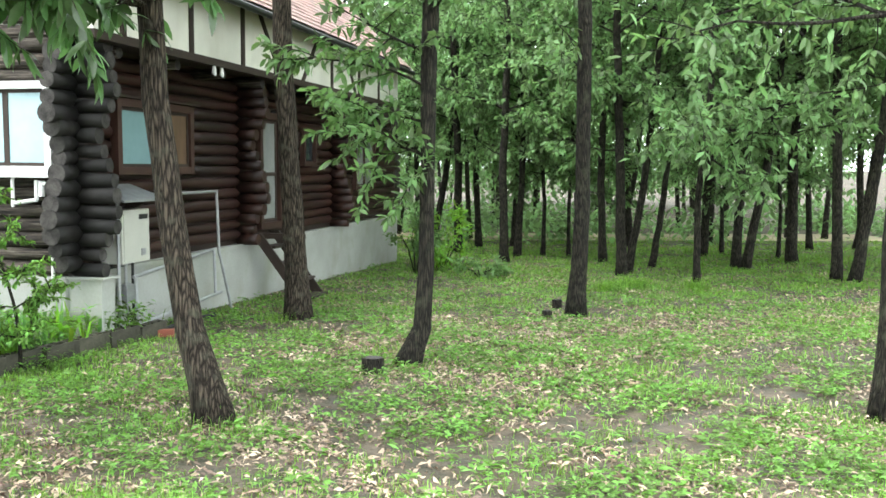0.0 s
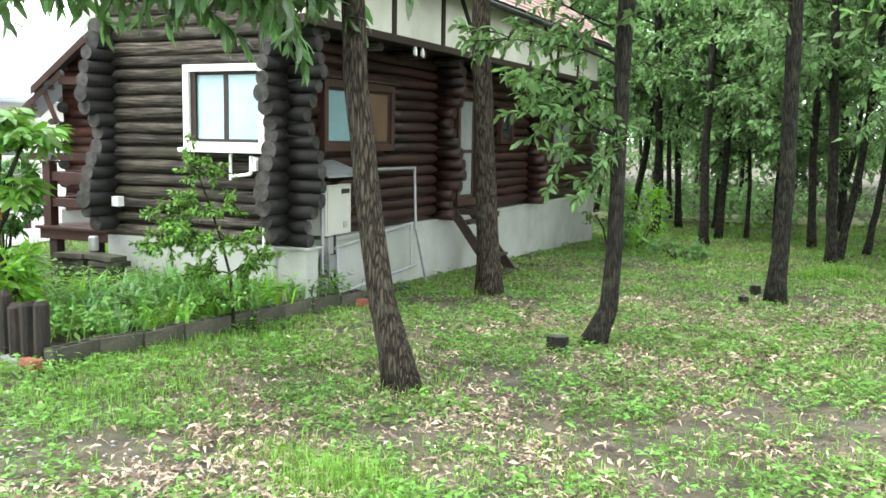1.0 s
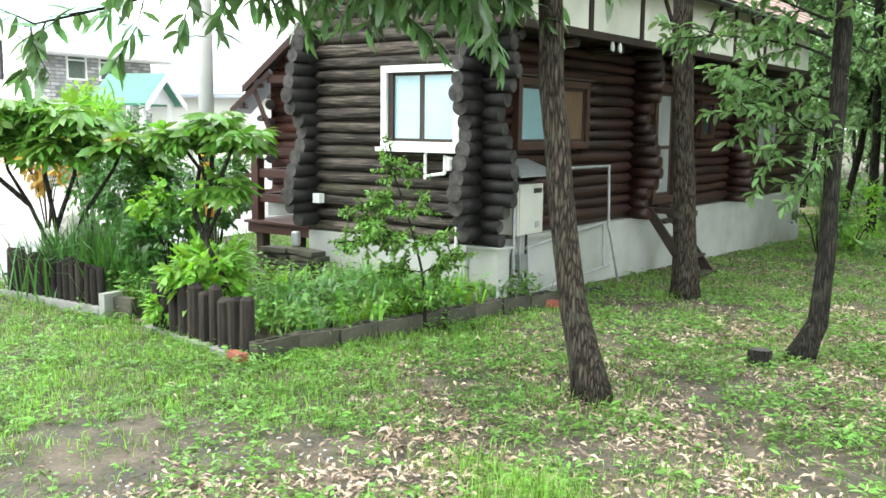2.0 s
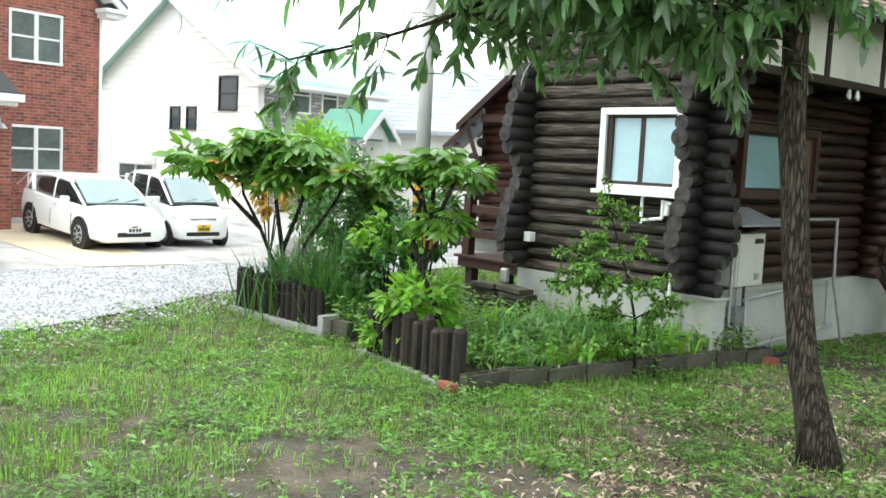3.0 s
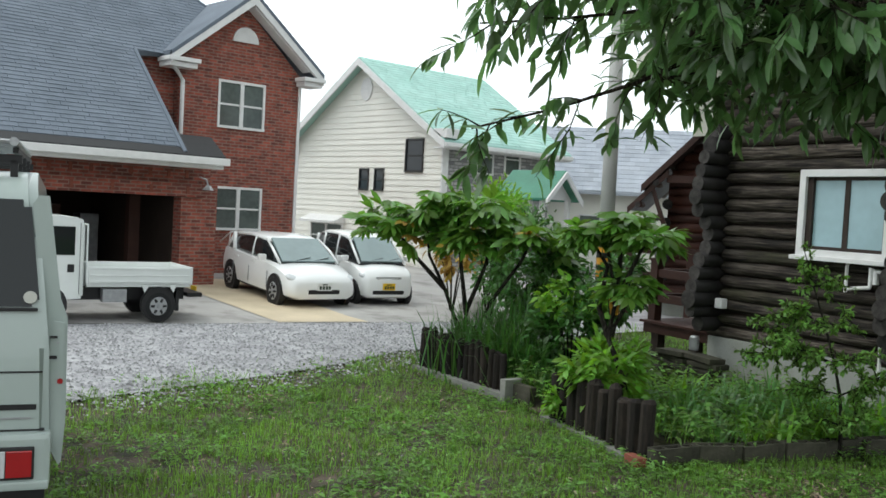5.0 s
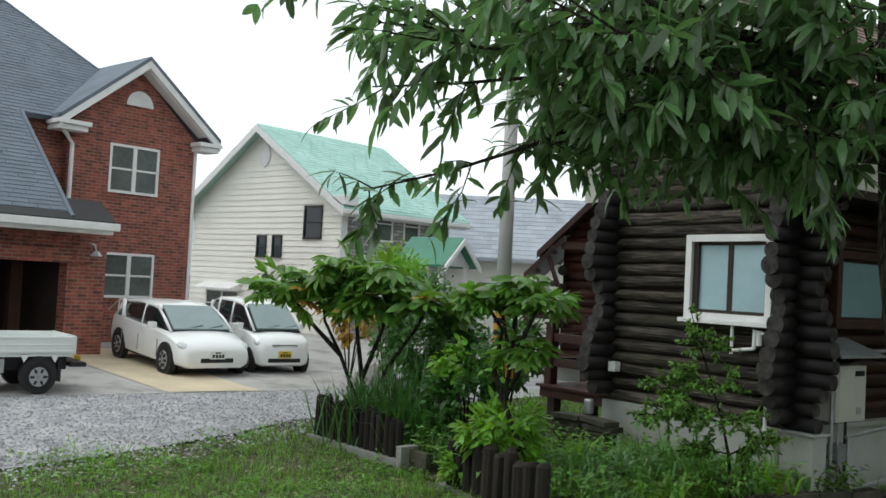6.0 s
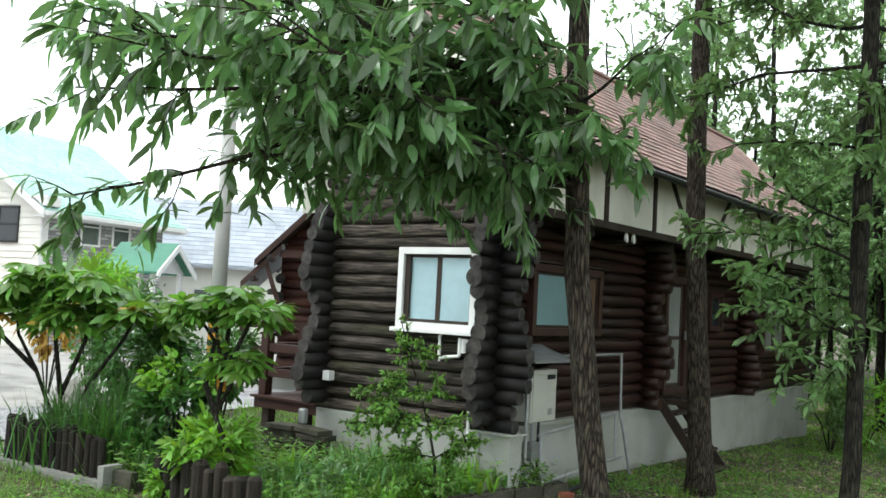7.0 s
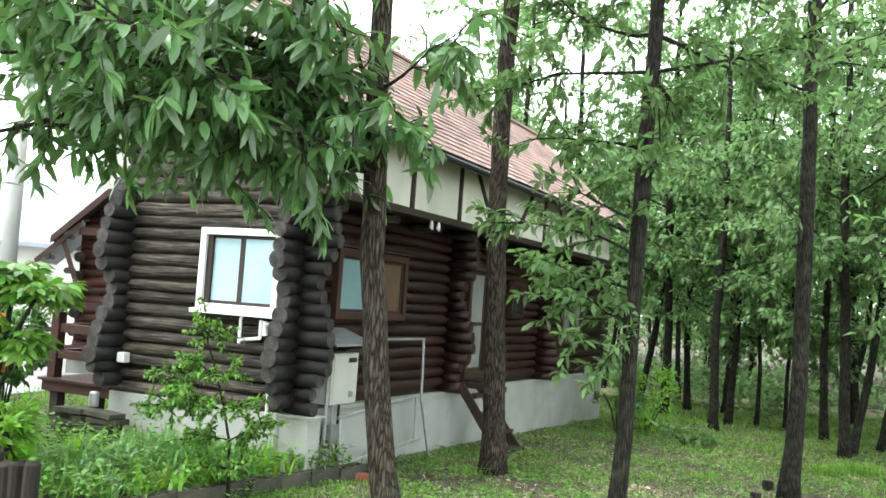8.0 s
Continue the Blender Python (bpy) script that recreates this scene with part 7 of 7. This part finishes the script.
def wheel(parent, x, y, r, w, side, spokes=7):
    m = pose(x, y, r)
    bm = bmesh.new()
    tube(bm, [(0, -w / 2, 0), (0, -w / 2 + 0.02, 0), (0, w / 2 - 0.02, 0), (0, w / 2, 0)], [r * 0.92, r, r, r * 0.92], 28)
    wh = part("wheel", bm, M_TYRE, parent, "", m, smooth=False)
    s = side * (w / 2)
    bm = bmesh.new()
    tube(bm, [(0, s - side * 0.02, 0), (0, s + side * 0.006, 0)], [r * 0.66, r * 0.62], 24)
    part("rim", bm, M_RIM, wh)
    for i in range(spokes):
        a = 2 * math.pi * i / spokes
        bm = bmesh.new()
        tube(bm, [(0.30 * r * math.cos(a), s + side * 0.008, 0.30 * r * math.sin(a)), (0.56 * r * math.cos(a), s + side * 0.008, 0.56 * r * math.sin(a))], [r * 0.10, r * 0.07], 8)
        part("slot", bm, M_BLACK, wh)
    bm = bmesh.new()
    tube(bm, [(0, s, 0), (0, s + side * 0.02, 0)], [r * 0.16, r * 0.12], 12)
    part("hub", bm, M_METAL, wh)
    return wh


def quad(bm, pts, n, t=0.006):
    """A thin plate with the given corners, standing t proud along n."""
    n = Vector(n).normalized() * t
    a = [bm.verts.new(Vector(p)) for p in pts]
    b = [bm.verts.new(Vector(p) + n) for p in pts]
    k = len(pts)
    bm.faces.new(a)
    bm.faces.new(b)
    for i in range(k):
        bm.faces.new((a[i], a[(i + 1) % k], b[(i + 1) % k], b[i]))
    return bm


def plate(parent, m, mat, bars):
    p = part("number_plate", boxes((0, 0.012, -0.165, 0.165, -0.08, 0.08), bevel=0.004), mat, parent, "", m)
    for y0, y1, z0, z1 in bars:
        part("plate_bar", boxes((0.0125, 0.0155, y0, y1, z0, z1)), M_INK, p)


PLATE_BARS = [(-0.06, 0.06, 0.035, 0.06), (-0.12, -0.07, -0.055, 0.015), (-0.05, 0.0, -0.055, 0.015), (0.02, 0.07, -0.055, 0.015), (0.085, 0.135, -0.055, 0.015)]


def build_hatchback(name, m, label, k, plate_mat, stripe):
    """k: measures of the car: stations of the lower body, of the glasshouse and of the roof."""
    c = thing(name, m, label, "car", "cars parked on the drive")
    rows = []
    for x, w, z0, z1 in k["body"]:
        rows.append((x, [(w * 0.80, z0), (w * 0.96, z0 + 0.06), (w, z0 + 0.30 * (z1 - z0)), (w * 0.995, z0 + 0.62 * (z1 - z0)), (w * 0.95, z1 - 0.05), (w * 0.86, z1), (w * 0.4, z1 + k["crown"]), (0, z1 + k["crown"] * 1.15)]))
    body = part("body", loft(rows), M_CARW, c, smooth=True)
    body.data.set_sharp_from_angle(angle=radians(38))
    rows = []
    for x, w, z0, z1 in k["glass"]:
        rows.append((x, [(w, z0), (w * 0.97, z0 + 0.35 * (z1 - z0)), (w * 0.90, z0 + 0.8 * (z1 - z0)), (w * 0.82, z1 - 0.01), (w * 0.4, z1 + 0.015), (0, z1 + 0.02)]))
    part("side_glass", loft(rows), M_CARGL, c, smooth=True)
    rows = []
    for x, w, z in k["roof"]:
        rows.append((x, [(w, z - 0.055), (w * 1.0, z - 0.02), (w * 0.85, z + 0.02), (w * 0.4, z + 0.035), (0, z + 0.04)]))
    part("roof", loft(rows), M_CARW, c, smooth=True)
    for s in (1, -1):
        for pts, r in k["pillars"]:
            bm = bmesh.new()
            tube(bm, [(x, s * y, z) for x, y, z in pts], r, 8)
            part("pillar", bm, M_CARW, c, smooth=True)
        bm = boxes((k["mirror"] - 0.07, k["mirror"] + 0.05, 0.02, 0.18, -0.06, 0.07), bevel=0.03)
        part("door_mirror", bm, M_CARW, c, "", Matrix.Translation((0, s * (k["w"] - 0.02) - (0.2 if s < 0 else 0), k["mz"])))
        for x in k["wheels"]:
            # a flat black disc stands in for the shade of the wheel well
            bm = bmesh.new()
            tube(bm, [(x, s * (k["w"] - 0.12), k["r"] + 0.01), (x, s * (k["w"] + 0.004), k["r"] + 0.01)], k["r"] + 0.055, 24)
            part("wheel_well_shade", bm, M_BLACK, c)
            wheel(c, x, s * (k["w"] - 0.075), k["r"], 0.17, s)
        for x in k["handles"]:
            part("door_handle", boxes((x - 0.09, x + 0.09, s * k["w"] - 0.01, s * k["w"] + 0.018, k["mz"] - 0.17, k["mz"] - 0.135), bevel=0.008), M_CARW, c)
        for x in k["seams"]:
            part("door_seam", boxes((x - 0.0025, x + 0.0025, s * k["w"] - 0.02, s * k["w"] + 0.002, 0.32, 0.66)), M_METAL, c)
        # headlamps
        x, y, z, lw, lh = k["lamp"]
        bm = bmesh.new()
        bmesh.ops.create_icosphere(bm, subdivisions=3, radius=1, matrix=Matrix.LocRotScale((0, 0, 0), None, (0.16, lw, lh)))
        part("headlamp", bm, M_LENS, c, "", pose(x, s * y, z, 0, 18, s * -25), smooth=True)
    # windscreen
    (x0, w0, z0), (x1, w1, z1) = k["screen"]
    part("windscreen", quad(bmesh.new(), [(x0, -w0, z0), (x0, w0, z0), (x1, w1, z1), (x1, -w1, z1)], (1, 0, 1.2), 0.045), M_SCREEN, c)
    for s in (-0.32, 0.12):
        bm = bmesh.new()
        tube(bm, [(x0 + 0.02, s, z0 + 0.03), (x0 - 0.06, s + 0.38, z0 + 0.10)], 0.008, 6)
        part("wiper", bm, M_BLACK, c)
    fx = k["front"]
    part("lower_grille", boxes((fx - 0.06, fx + 0.012, -k["gw"], k["gw"], k["gz"] - 0.05, k["gz"] + 0.05), bevel=0.03), M_BLACK, body)
    if stripe:
        g_ = part("upper_grille", boxes((fx - 0.10, fx - 0.02, -0.34, 0.34, stripe - 0.05, stripe + 0.05), bevel=0.02), M_METAL, body)
        for i in range(3):
            part("grille_bar", boxes((fx - 0.02, fx - 0.008, -0.31, 0.31, stripe - 0.035 + 0.03 * i, stripe - 0.025 + 0.03 * i)), M_BLACK, g_)
    else:
        part("badge_line", boxes((fx - 0.16, fx - 0.10, -0.36, 0.36, 0.63, 0.645), bevel=0.004), M_METAL, body)
    plate(c, Matrix.Translation((fx + 0.012, 0, k["pz"])), plate_mat, PLATE_BARS)
    part("underside", boxes((k["body"][0][0] + 0.2, fx - 0.3, -k["w"] * 0.8, k["w"] * 0.8, 0.16, 0.34)), M_BLACK, c)
    return c


def car_pose(x, y, rz, slope=3.0):
    return pose(x, y, g(x, y) + 0.035, 0, slope, rz)


build_hatchback("white_hatchback", car_pose(-17.20, 11.10, -8) @ Matrix.Scale(0.97, 4), "white five-door hatchback car parked nose to the lane", dict(
    w=0.83, crown=0.03, r=0.295, wheels=(-1.18, 1.20), mirror=0.72, mz=0.93, handles=(0.05, -0.85), seams=(0.85, -0.12, -0.98), front=1.86, gw=0.36, gz=0.36, pz=0.47, lamp=(1.63, 0.60, 0.625, 0.17, 0.065),
    body=[(-1.84, 0.66, 0.36, 0.84), (-1.76, 0.77, 0.24, 0.92), (-1.2, 0.825, 0.19, 0.92), (-0.2, 0.83, 0.18, 0.89), (0.7, 0.83, 0.18, 0.86), (1.08, 0.825, 0.19, 0.83), (1.40, 0.81, 0.2, 0.765), (1.66, 0.77, 0.2, 0.685), (1.78, 0.73, 0.2, 0.62), (1.84, 0.68, 0.21, 0.56), (1.865, 0.62, 0.25, 0.50)],
    glass=[(-1.74, 0.70, 0.90, 0.93), (-1.55, 0.72, 0.90, 1.14), (-1.1, 0.74, 0.89, 1.25), (-0.3, 0.75, 0.87, 1.29), (0.25, 0.74, 0.85, 1.25), (0.72, 0.72, 0.83, 1.06), (1.08, 0.68, 0.81, 0.86)],
    roof=[(-1.66, 0.56, 1.18), (-1.2, 0.63, 1.28), (-0.5, 0.64, 1.32), (0.1, 0.63, 1.30), (0.30, 0.60, 1.25)],
    pillars=[([(1.12, 0.68, 0.85), (0.7, 0.66, 1.09), (0.26, 0.615, 1.28)], 0.030), ([(-0.14, 0.765, 0.87), (-0.24, 0.64, 1.29)], 0.022), ([(-1.12, 0.76, 0.90), (-1.42, 0.66, 1.24)], 0.05), ([(-1.66, 0.69, 0.91), (-1.50, 0.63, 1.17)], 0.05)],
    screen=((1.07, 0.62, 0.872), (0.29, 0.54, 1.275))), M_WPLATE, 0)
build_hatchback("white_kei_wagon", car_pose(-16.84, 12.85, -13) @ Matrix.Scale(0.88, 4), "white kei wagon car parked beside the hatchback", dict(
    w=0.735, crown=0.04, r=0.275, wheels=(-1.14, 1.14), mirror=0.78, mz=1.06, handles=(0.1, -0.75), seams=(0.85, -0.05, -0.9), front=1.64, gw=0.42, gz=0.34, pz=0.48, lamp=(1.42, 0.56, 0.72, 0.13, 0.085),
    body=[(-1.68, 0.64, 0.34, 0.95), (-1.62, 0.71, 0.22, 1.02), (-1.0, 0.735, 0.19, 1.02), (0, 0.735, 0.18, 1.0), (0.8, 0.735, 0.18, 0.98), (1.15, 0.73, 0.19, 0.93), (1.42, 0.70, 0.2, 0.85), (1.58, 0.64, 0.2, 0.74), (1.64, 0.55, 0.24, 0.60)],
    glass=[(-1.62, 0.66, 1.0, 1.12), (-1.5, 0.67, 1.0, 1.46), (-1.0, 0.68, 1.0, 1.53), (-0.2, 0.68, 0.98, 1.55), (0.35, 0.67, 0.97, 1.50), (0.8, 0.66, 0.96, 1.24), (1.18, 0.62, 0.94, 0.99)],
    roof=[(-1.6, 0.54, 1.46), (-1.2, 0.58, 1.55), (-0.4, 0.59, 1.585), (0.2, 0.58, 1.56), (0.42, 0.55, 1.51)],
    pillars=[([(1.2, 0.62, 0.98), (0.8, 0.61, 1.28), (0.38, 0.56, 1.52)], 0.03), ([(-0.08, 0.69, 0.98), (-0.14, 0.59, 1.55)], 0.028), ([(-0.95, 0.70, 1.0), (-1.0, 0.60, 1.54)], 0.03), ([(-1.55, 0.66, 1.0), (-1.46, 0.60, 1.45)], 0.05)],
    screen=((1.16, 0.55, 1.01), (0.42, 0.49, 1.52))), M_YPLATE, 0.66)


def build_truck():
    t = thing("kei_truck", pose(-15.42, 6.27, g(-15.5, 6.2) + 0.035, 0, 0, -100), "small white flatbed truck parked on the drive", "truck")
    w = 0.70
    cab = bmesh.new()
    prism(cab, [(0.42, 0.42), (0.42, 1.78), (0.52, 1.84), (1.05, 1.86), (1.35, 1.80), (1.72, 1.08), (1.76, 0.50), (1.70, 0.36), (1.42, 0.36)], -w, w, "y")
    bmesh.ops.bevel(cab, geom=[e for e in cab.edges if e.calc_length() > 1.2], offset=0.045, segments=3, affect="EDGES")
    c = part("cab", cab, M_TRUCKW, t, smooth=False)
    for s in (1, -1):
        y = s * w
        bm = bmesh.new()
        prism(bm, [(0.60, 1.18), (0.60, 1.68), (1.20, 1.68), (1.45, 1.18)], y - 0.01, y + 0.008, "y")
        part("door_window", bm, M_CARGL, c)
        part("door_seam", boxes((0.50, 0.51, y - 0.02, y + 0.004, 0.5, 1.75)), M_BLACK, c)
        part("door_handle", boxes((0.60, 0.72, y - 0.01, y + 0.012, 0.88, 1.02), bevel=0.01), M_BLACK, c)
        for x in (1.05, -1.0):
            # black disc in place of the shaded wheel well
            bm = bmesh.new()
            tube(bm, [(x, s * (w - 0.14), 0.30), (x, s * (w + 0.004), 0.30)], 0.35 if x > 0 else 0.33, 24)
            part("wheel_well_shade", bm, M_BLACK, t)
            wheel(t, x, s * (w - 0.07), 0.27, 0.15, s, 6)
        # bed sides with their pressed ribs
        side = part("bed_side", boxes((-1.62, 0.34, s * w - 0.03, s * w + 0.012, 0.68, 0.98), bevel=0.008), M_TRUCKW, t)
        for z in (0.72, 0.83, 0.95):
            part("rib", boxes((-1.60, 0.32, s * w + 0.012 if s > 0 else s * w - 0.042, s * w + 0.024 if s > 0 else s * w - 0.03, z - 0.012, z + 0.012), bevel=0.004), M_TRUCKW, side)
        part("mudguard", boxes((-1.40, -1.34, s * 0.62 - 0.08, s * 0.62 + 0.08, 0.18, 0.55)), M_BLACK, t)
        bm = bmesh.new()
        prism(bm, [(-1.34, 0.66), (-1.28, 0.52), (-1.20, 0.64), (-0.80, 0.64), (-0.72, 0.52), (-0.66, 0.66)], s * w - 0.02, s * w + 0.01, "y")
        part("arch_panel", bm, M_TRUCKW, t)
    part("cab_window", boxes((0.405, 0.42, -0.5, 0.5, 1.22, 1.65)), M_CARGL, c)
    part("windscreen", quad(bmesh.new(), [(1.70, -0.6, 1.12), (1.70, 0.6, 1.12), (1.38, 0.58, 1.74), (1.38, -0.58, 1.74)], (1, 0, 0.5), 0.012), M_SCREEN, c)
    part("bed_floor", boxes((-1.62, 0.36, -w + 0.03, w - 0.03, 0.62, 0.68)), M_TRUCKW, t)
    part("tailgate", boxes((-1.66, -1.62, -w, w, 0.66, 0.99), bevel=0.008), M_TRUCKW, t)
    part("headboard", boxes((0.34, 0.38, -w, w, 0.68, 1.05), bevel=0.008), M_TRUCKW, t)
    bm = bmesh.new()
    tube(bm, [(0.36, -0.62, 1.05), (0.36, -0.62, 1.72), (0.36, 0.62, 1.72), (0.36, 0.62, 1.05)], 0.02, 8)
    part("guard_frame", bm, M_TRUCKW, t)
    part("chassis", boxes((-1.6, 1.6, -0.35, 0.35, 0.36, 0.60)), M_BLACK, t)
    part("tool_box", boxes((-0.40, 0.05, 0.42, 0.64, 0.34, 0.58), bevel=0.01), M_METAL, t, "grey box under the bed")
    part("rear_bumper", boxes((-1.92, -1.62, -0.55, 0.55, 0.42, 0.50), bevel=0.01), M_BLACK, t)
    part("number_plate", boxes((-1.935, -1.92, -0.16, 0.16, 0.42, 0.58)), M_YPLATE, t)
    t.scale = (0.84, 0.90, 0.90)


build_truck()


def build_van():
    """The tail of a van by the lawn; only its rear corner comes into view."""
    m = pose(-5.36, 1.870, g(-5.42, 1.74), 0, 0, 159.5)
    v = thing("parked_van", m, "silver-green van with an open side door beside the lawn", "van")
    # x runs forward along the van, y to its left; the rear face is at x = 0
    w = 1.46

    def narrow(bm):
        for q in bm.verts:
            k = 0.105 * max(0.0, q.co.z - 1.0)
            q.co.y += k if q.co.y < w / 2 else -k
        return bm

    prof = [(0.02, 0.44), (0.0, 0.52), (0.0, 1.20), (0.03, 1.40), (0.10, 1.80), (0.16, 2.02), (0.28, 2.12), (0.6, 2.16), (2.9, 2.12), (3.3, 1.1), (3.35, 0.45)]
    bm = bmesh.new()
    prism(bm, prof, 0, w, "y")
    bmesh.ops.bevel(bm, geom=[e for e in bm.edges if abs(e.verts[0].co.y - e.verts[1].co.y) < 1e-4], offset=0.05, segments=4, affect="EDGES")
    body = part("body", narrow(bm), M_VANW, v, smooth=True)
    body.data.set_sharp_from_angle(angle=radians(40))
    bm = bmesh.new()
    quad(bm, [(0.042, 0.075, 1.42), (0.042, w - 0.075, 1.42), (0.145, w - 0.14, 2.00), (0.145, 0.14, 2.00)], (-1, 0, 0.18), 0.018)
    bmesh.ops.bevel(bm, geom=[e for e in bm.edges if e.calc_length() < 0.03], offset=0.04, segments=4, affect="EDGES")
    wd = part("rear_window", bm, M_CARGL, v)
    bm = bmesh.new()
    tube(bm, [(0.026, 0.125, 1.475), (0.016, 0.125, 1.477)], [0.035, 0.034], 16)
    part("sticker", bm, M_HEATER, wd, "small pale oval sticker")
    part("window_seal", boxes((0.012, 0.04, 0.085, w - 0.085, 1.400, 1.418), bevel=0.006), M_BLACK, v)
    part("hatch_seam", boxes((-0.003, 0.02, 0.05, w - 0.05, 1.066, 1.076)), M_BLACK, v)
    part("hatch_seam", boxes((-0.003, 0.02, 0.03, w - 0.03, 0.748, 0.758)), M_BLACK, v)
    bumper = part("rear_bumper", boxes((-0.05, 0.12, -0.005, w + 0.005, 0.44, 0.742), bevel=0.03), M_VANW, v)
    part("bumper_lip", boxes((-0.064, 0.10, 0.0, w, 0.438, 0.485), bevel=0.012), M_VANW, bumper)
    part("bumper_underside", boxes((0.0, 0.3, 0.02, w - 0.05, 0.30, 0.45)), M_BLACK, v)
    part("name_bar", boxes((-0.005, 0.002, 0.075, 0.30, 0.865, 0.895)), M_BLACK, v)
    part("name_bar", boxes((-0.005, 0.002, 0.10, 0.26, 0.815, 0.824)), M_METAL, v)
    for y in (0.075, w - 0.305):
        lamp = part("tail_lamp", boxes((-0.062, -0.03, y, y + 0.23, 0.495, 0.675), bevel=0.012), M_BLACK, v)
        part("red_glass", boxes((-0.068, -0.05, y + 0.012, y + 0.14, 0.51, 0.655), bevel=0.006), M_REDLENS, lamp)
        part("clear_glass", boxes((-0.068, -0.05, y + 0.144, y + 0.218, 0.51, 0.655), bevel=0.006), M_LENS, lamp)
    # the door standing open against the light, its edge folded and slotted
    bm = bmesh.new()
    prism(bm, [(0.13, 1.98), (0.10, 2.03), (0.045, 2.03), (0.005, 1.72), (-0.03, 1.46), (-0.068, 1.36), (-0.075, 0.80), (-0.06, 0.55), (-0.045, 0.53), (0.0, 0.62), (0.04, 1.2)], 0.08, 0.11, "x")
    d = part("side_door", bm, M_VANW, v)
    bm = bmesh.new()
    prism(bm, [(-0.055, 1.33), (-0.062, 0.80), (-0.05, 0.60), (0.0, 0.66), (0.02, 1.18), (0.0, 1.34)], 0.070, 0.081, "x")
    part("door_lining", bm, M_VANW, d)
    for z, h in ((1.245, 0.014), (1.13, 0.018)):
        part("latch_slot", boxes((0.062, 0.072, -0.02, 0.02, z, z + h)), M_BLACK, d)
    for z in (1.29, 1.22):
        bm = bmesh.new()
        tube(bm, [(0.071, -0.022, z), (0.066, -0.022, z)], 0.006, 8)
        part("screw", bm, M_METAL, d)
    bm = bmesh.new()
    tube(bm, [(0.072, -0.04, 1.005), (0.064, -0.04, 1.005)], 0.016, 14)
    part("reflector", bm, M_REDLENS, d)
    for s in (0.14, w - 0.14):
        for x in (0.62, 2.7):
            wheel(v, x, s, 0.28, 0.16, -1 if s < 0.5 else 1)
    # roof rack with a ladder
    rk = part("roof_rack", boxes((0.3, 2.6, 0.22, 0.25, 2.26, 2.29), (0.3, 2.6, w - 0.25, w - 0.22, 2.26, 2.29)), M_BLACK, v)
    for x in (0.32, 0.9, 1.6, 2.3):
        part("rack_bar", boxes((x, x + 0.04, 0.2, w - 0.2, 2.20, 2.25)), M_BLACK, rk)
        for y in (0.22, w - 0.26):
            part("rack_foot", boxes((x, x + 0.04, y, y + 0.04, 2.12, 2.22)), M_BLACK, rk)
    for y in (0.24, 0.42):
        bm = bmesh.new()
        tube(bm, [(0.2, y, 2.32), (2.5, y, 2.32)], 0.025, 8)
        part("ladder_rail", bm, M_METAL, rk)
    for i in range(6):
        bm = bmesh.new()
        tube(bm, [(0.25 + 0.35 * i, 0.24, 2.32), (0.25 + 0.35 * i, 0.42, 2.32)], 0.014, 6)
        part("ladder_rung", bm, M_METAL, rk)


build_van()
cl = thing("drying_rack", pose(-19.6, 11.0, g(-19.6, 11.0) + 0.03, 0, 0, 80), "thin white folding drying rack by the brick wall", "rack")
for pts in ([(0, 0, 0), (0.1, 0, 1.15)], [(1.0, 0, 0), (0.9, 0, 1.15)], [(0.1, 0, 1.15), (0.9, 0, 1.15)], [(0.0, 0.4, 0.9), (0.1, 0, 1.15)], [(0.9, 0, 1.15), (1.0, 0.4, 0.9)], [(0.05, 0.0, 0.6), (0.95, 0, 0.6)]):
    bm = bmesh.new()
    tube(bm, pts, 0.016, 6)
    part("bar", bm, M_WHITEP, cl)
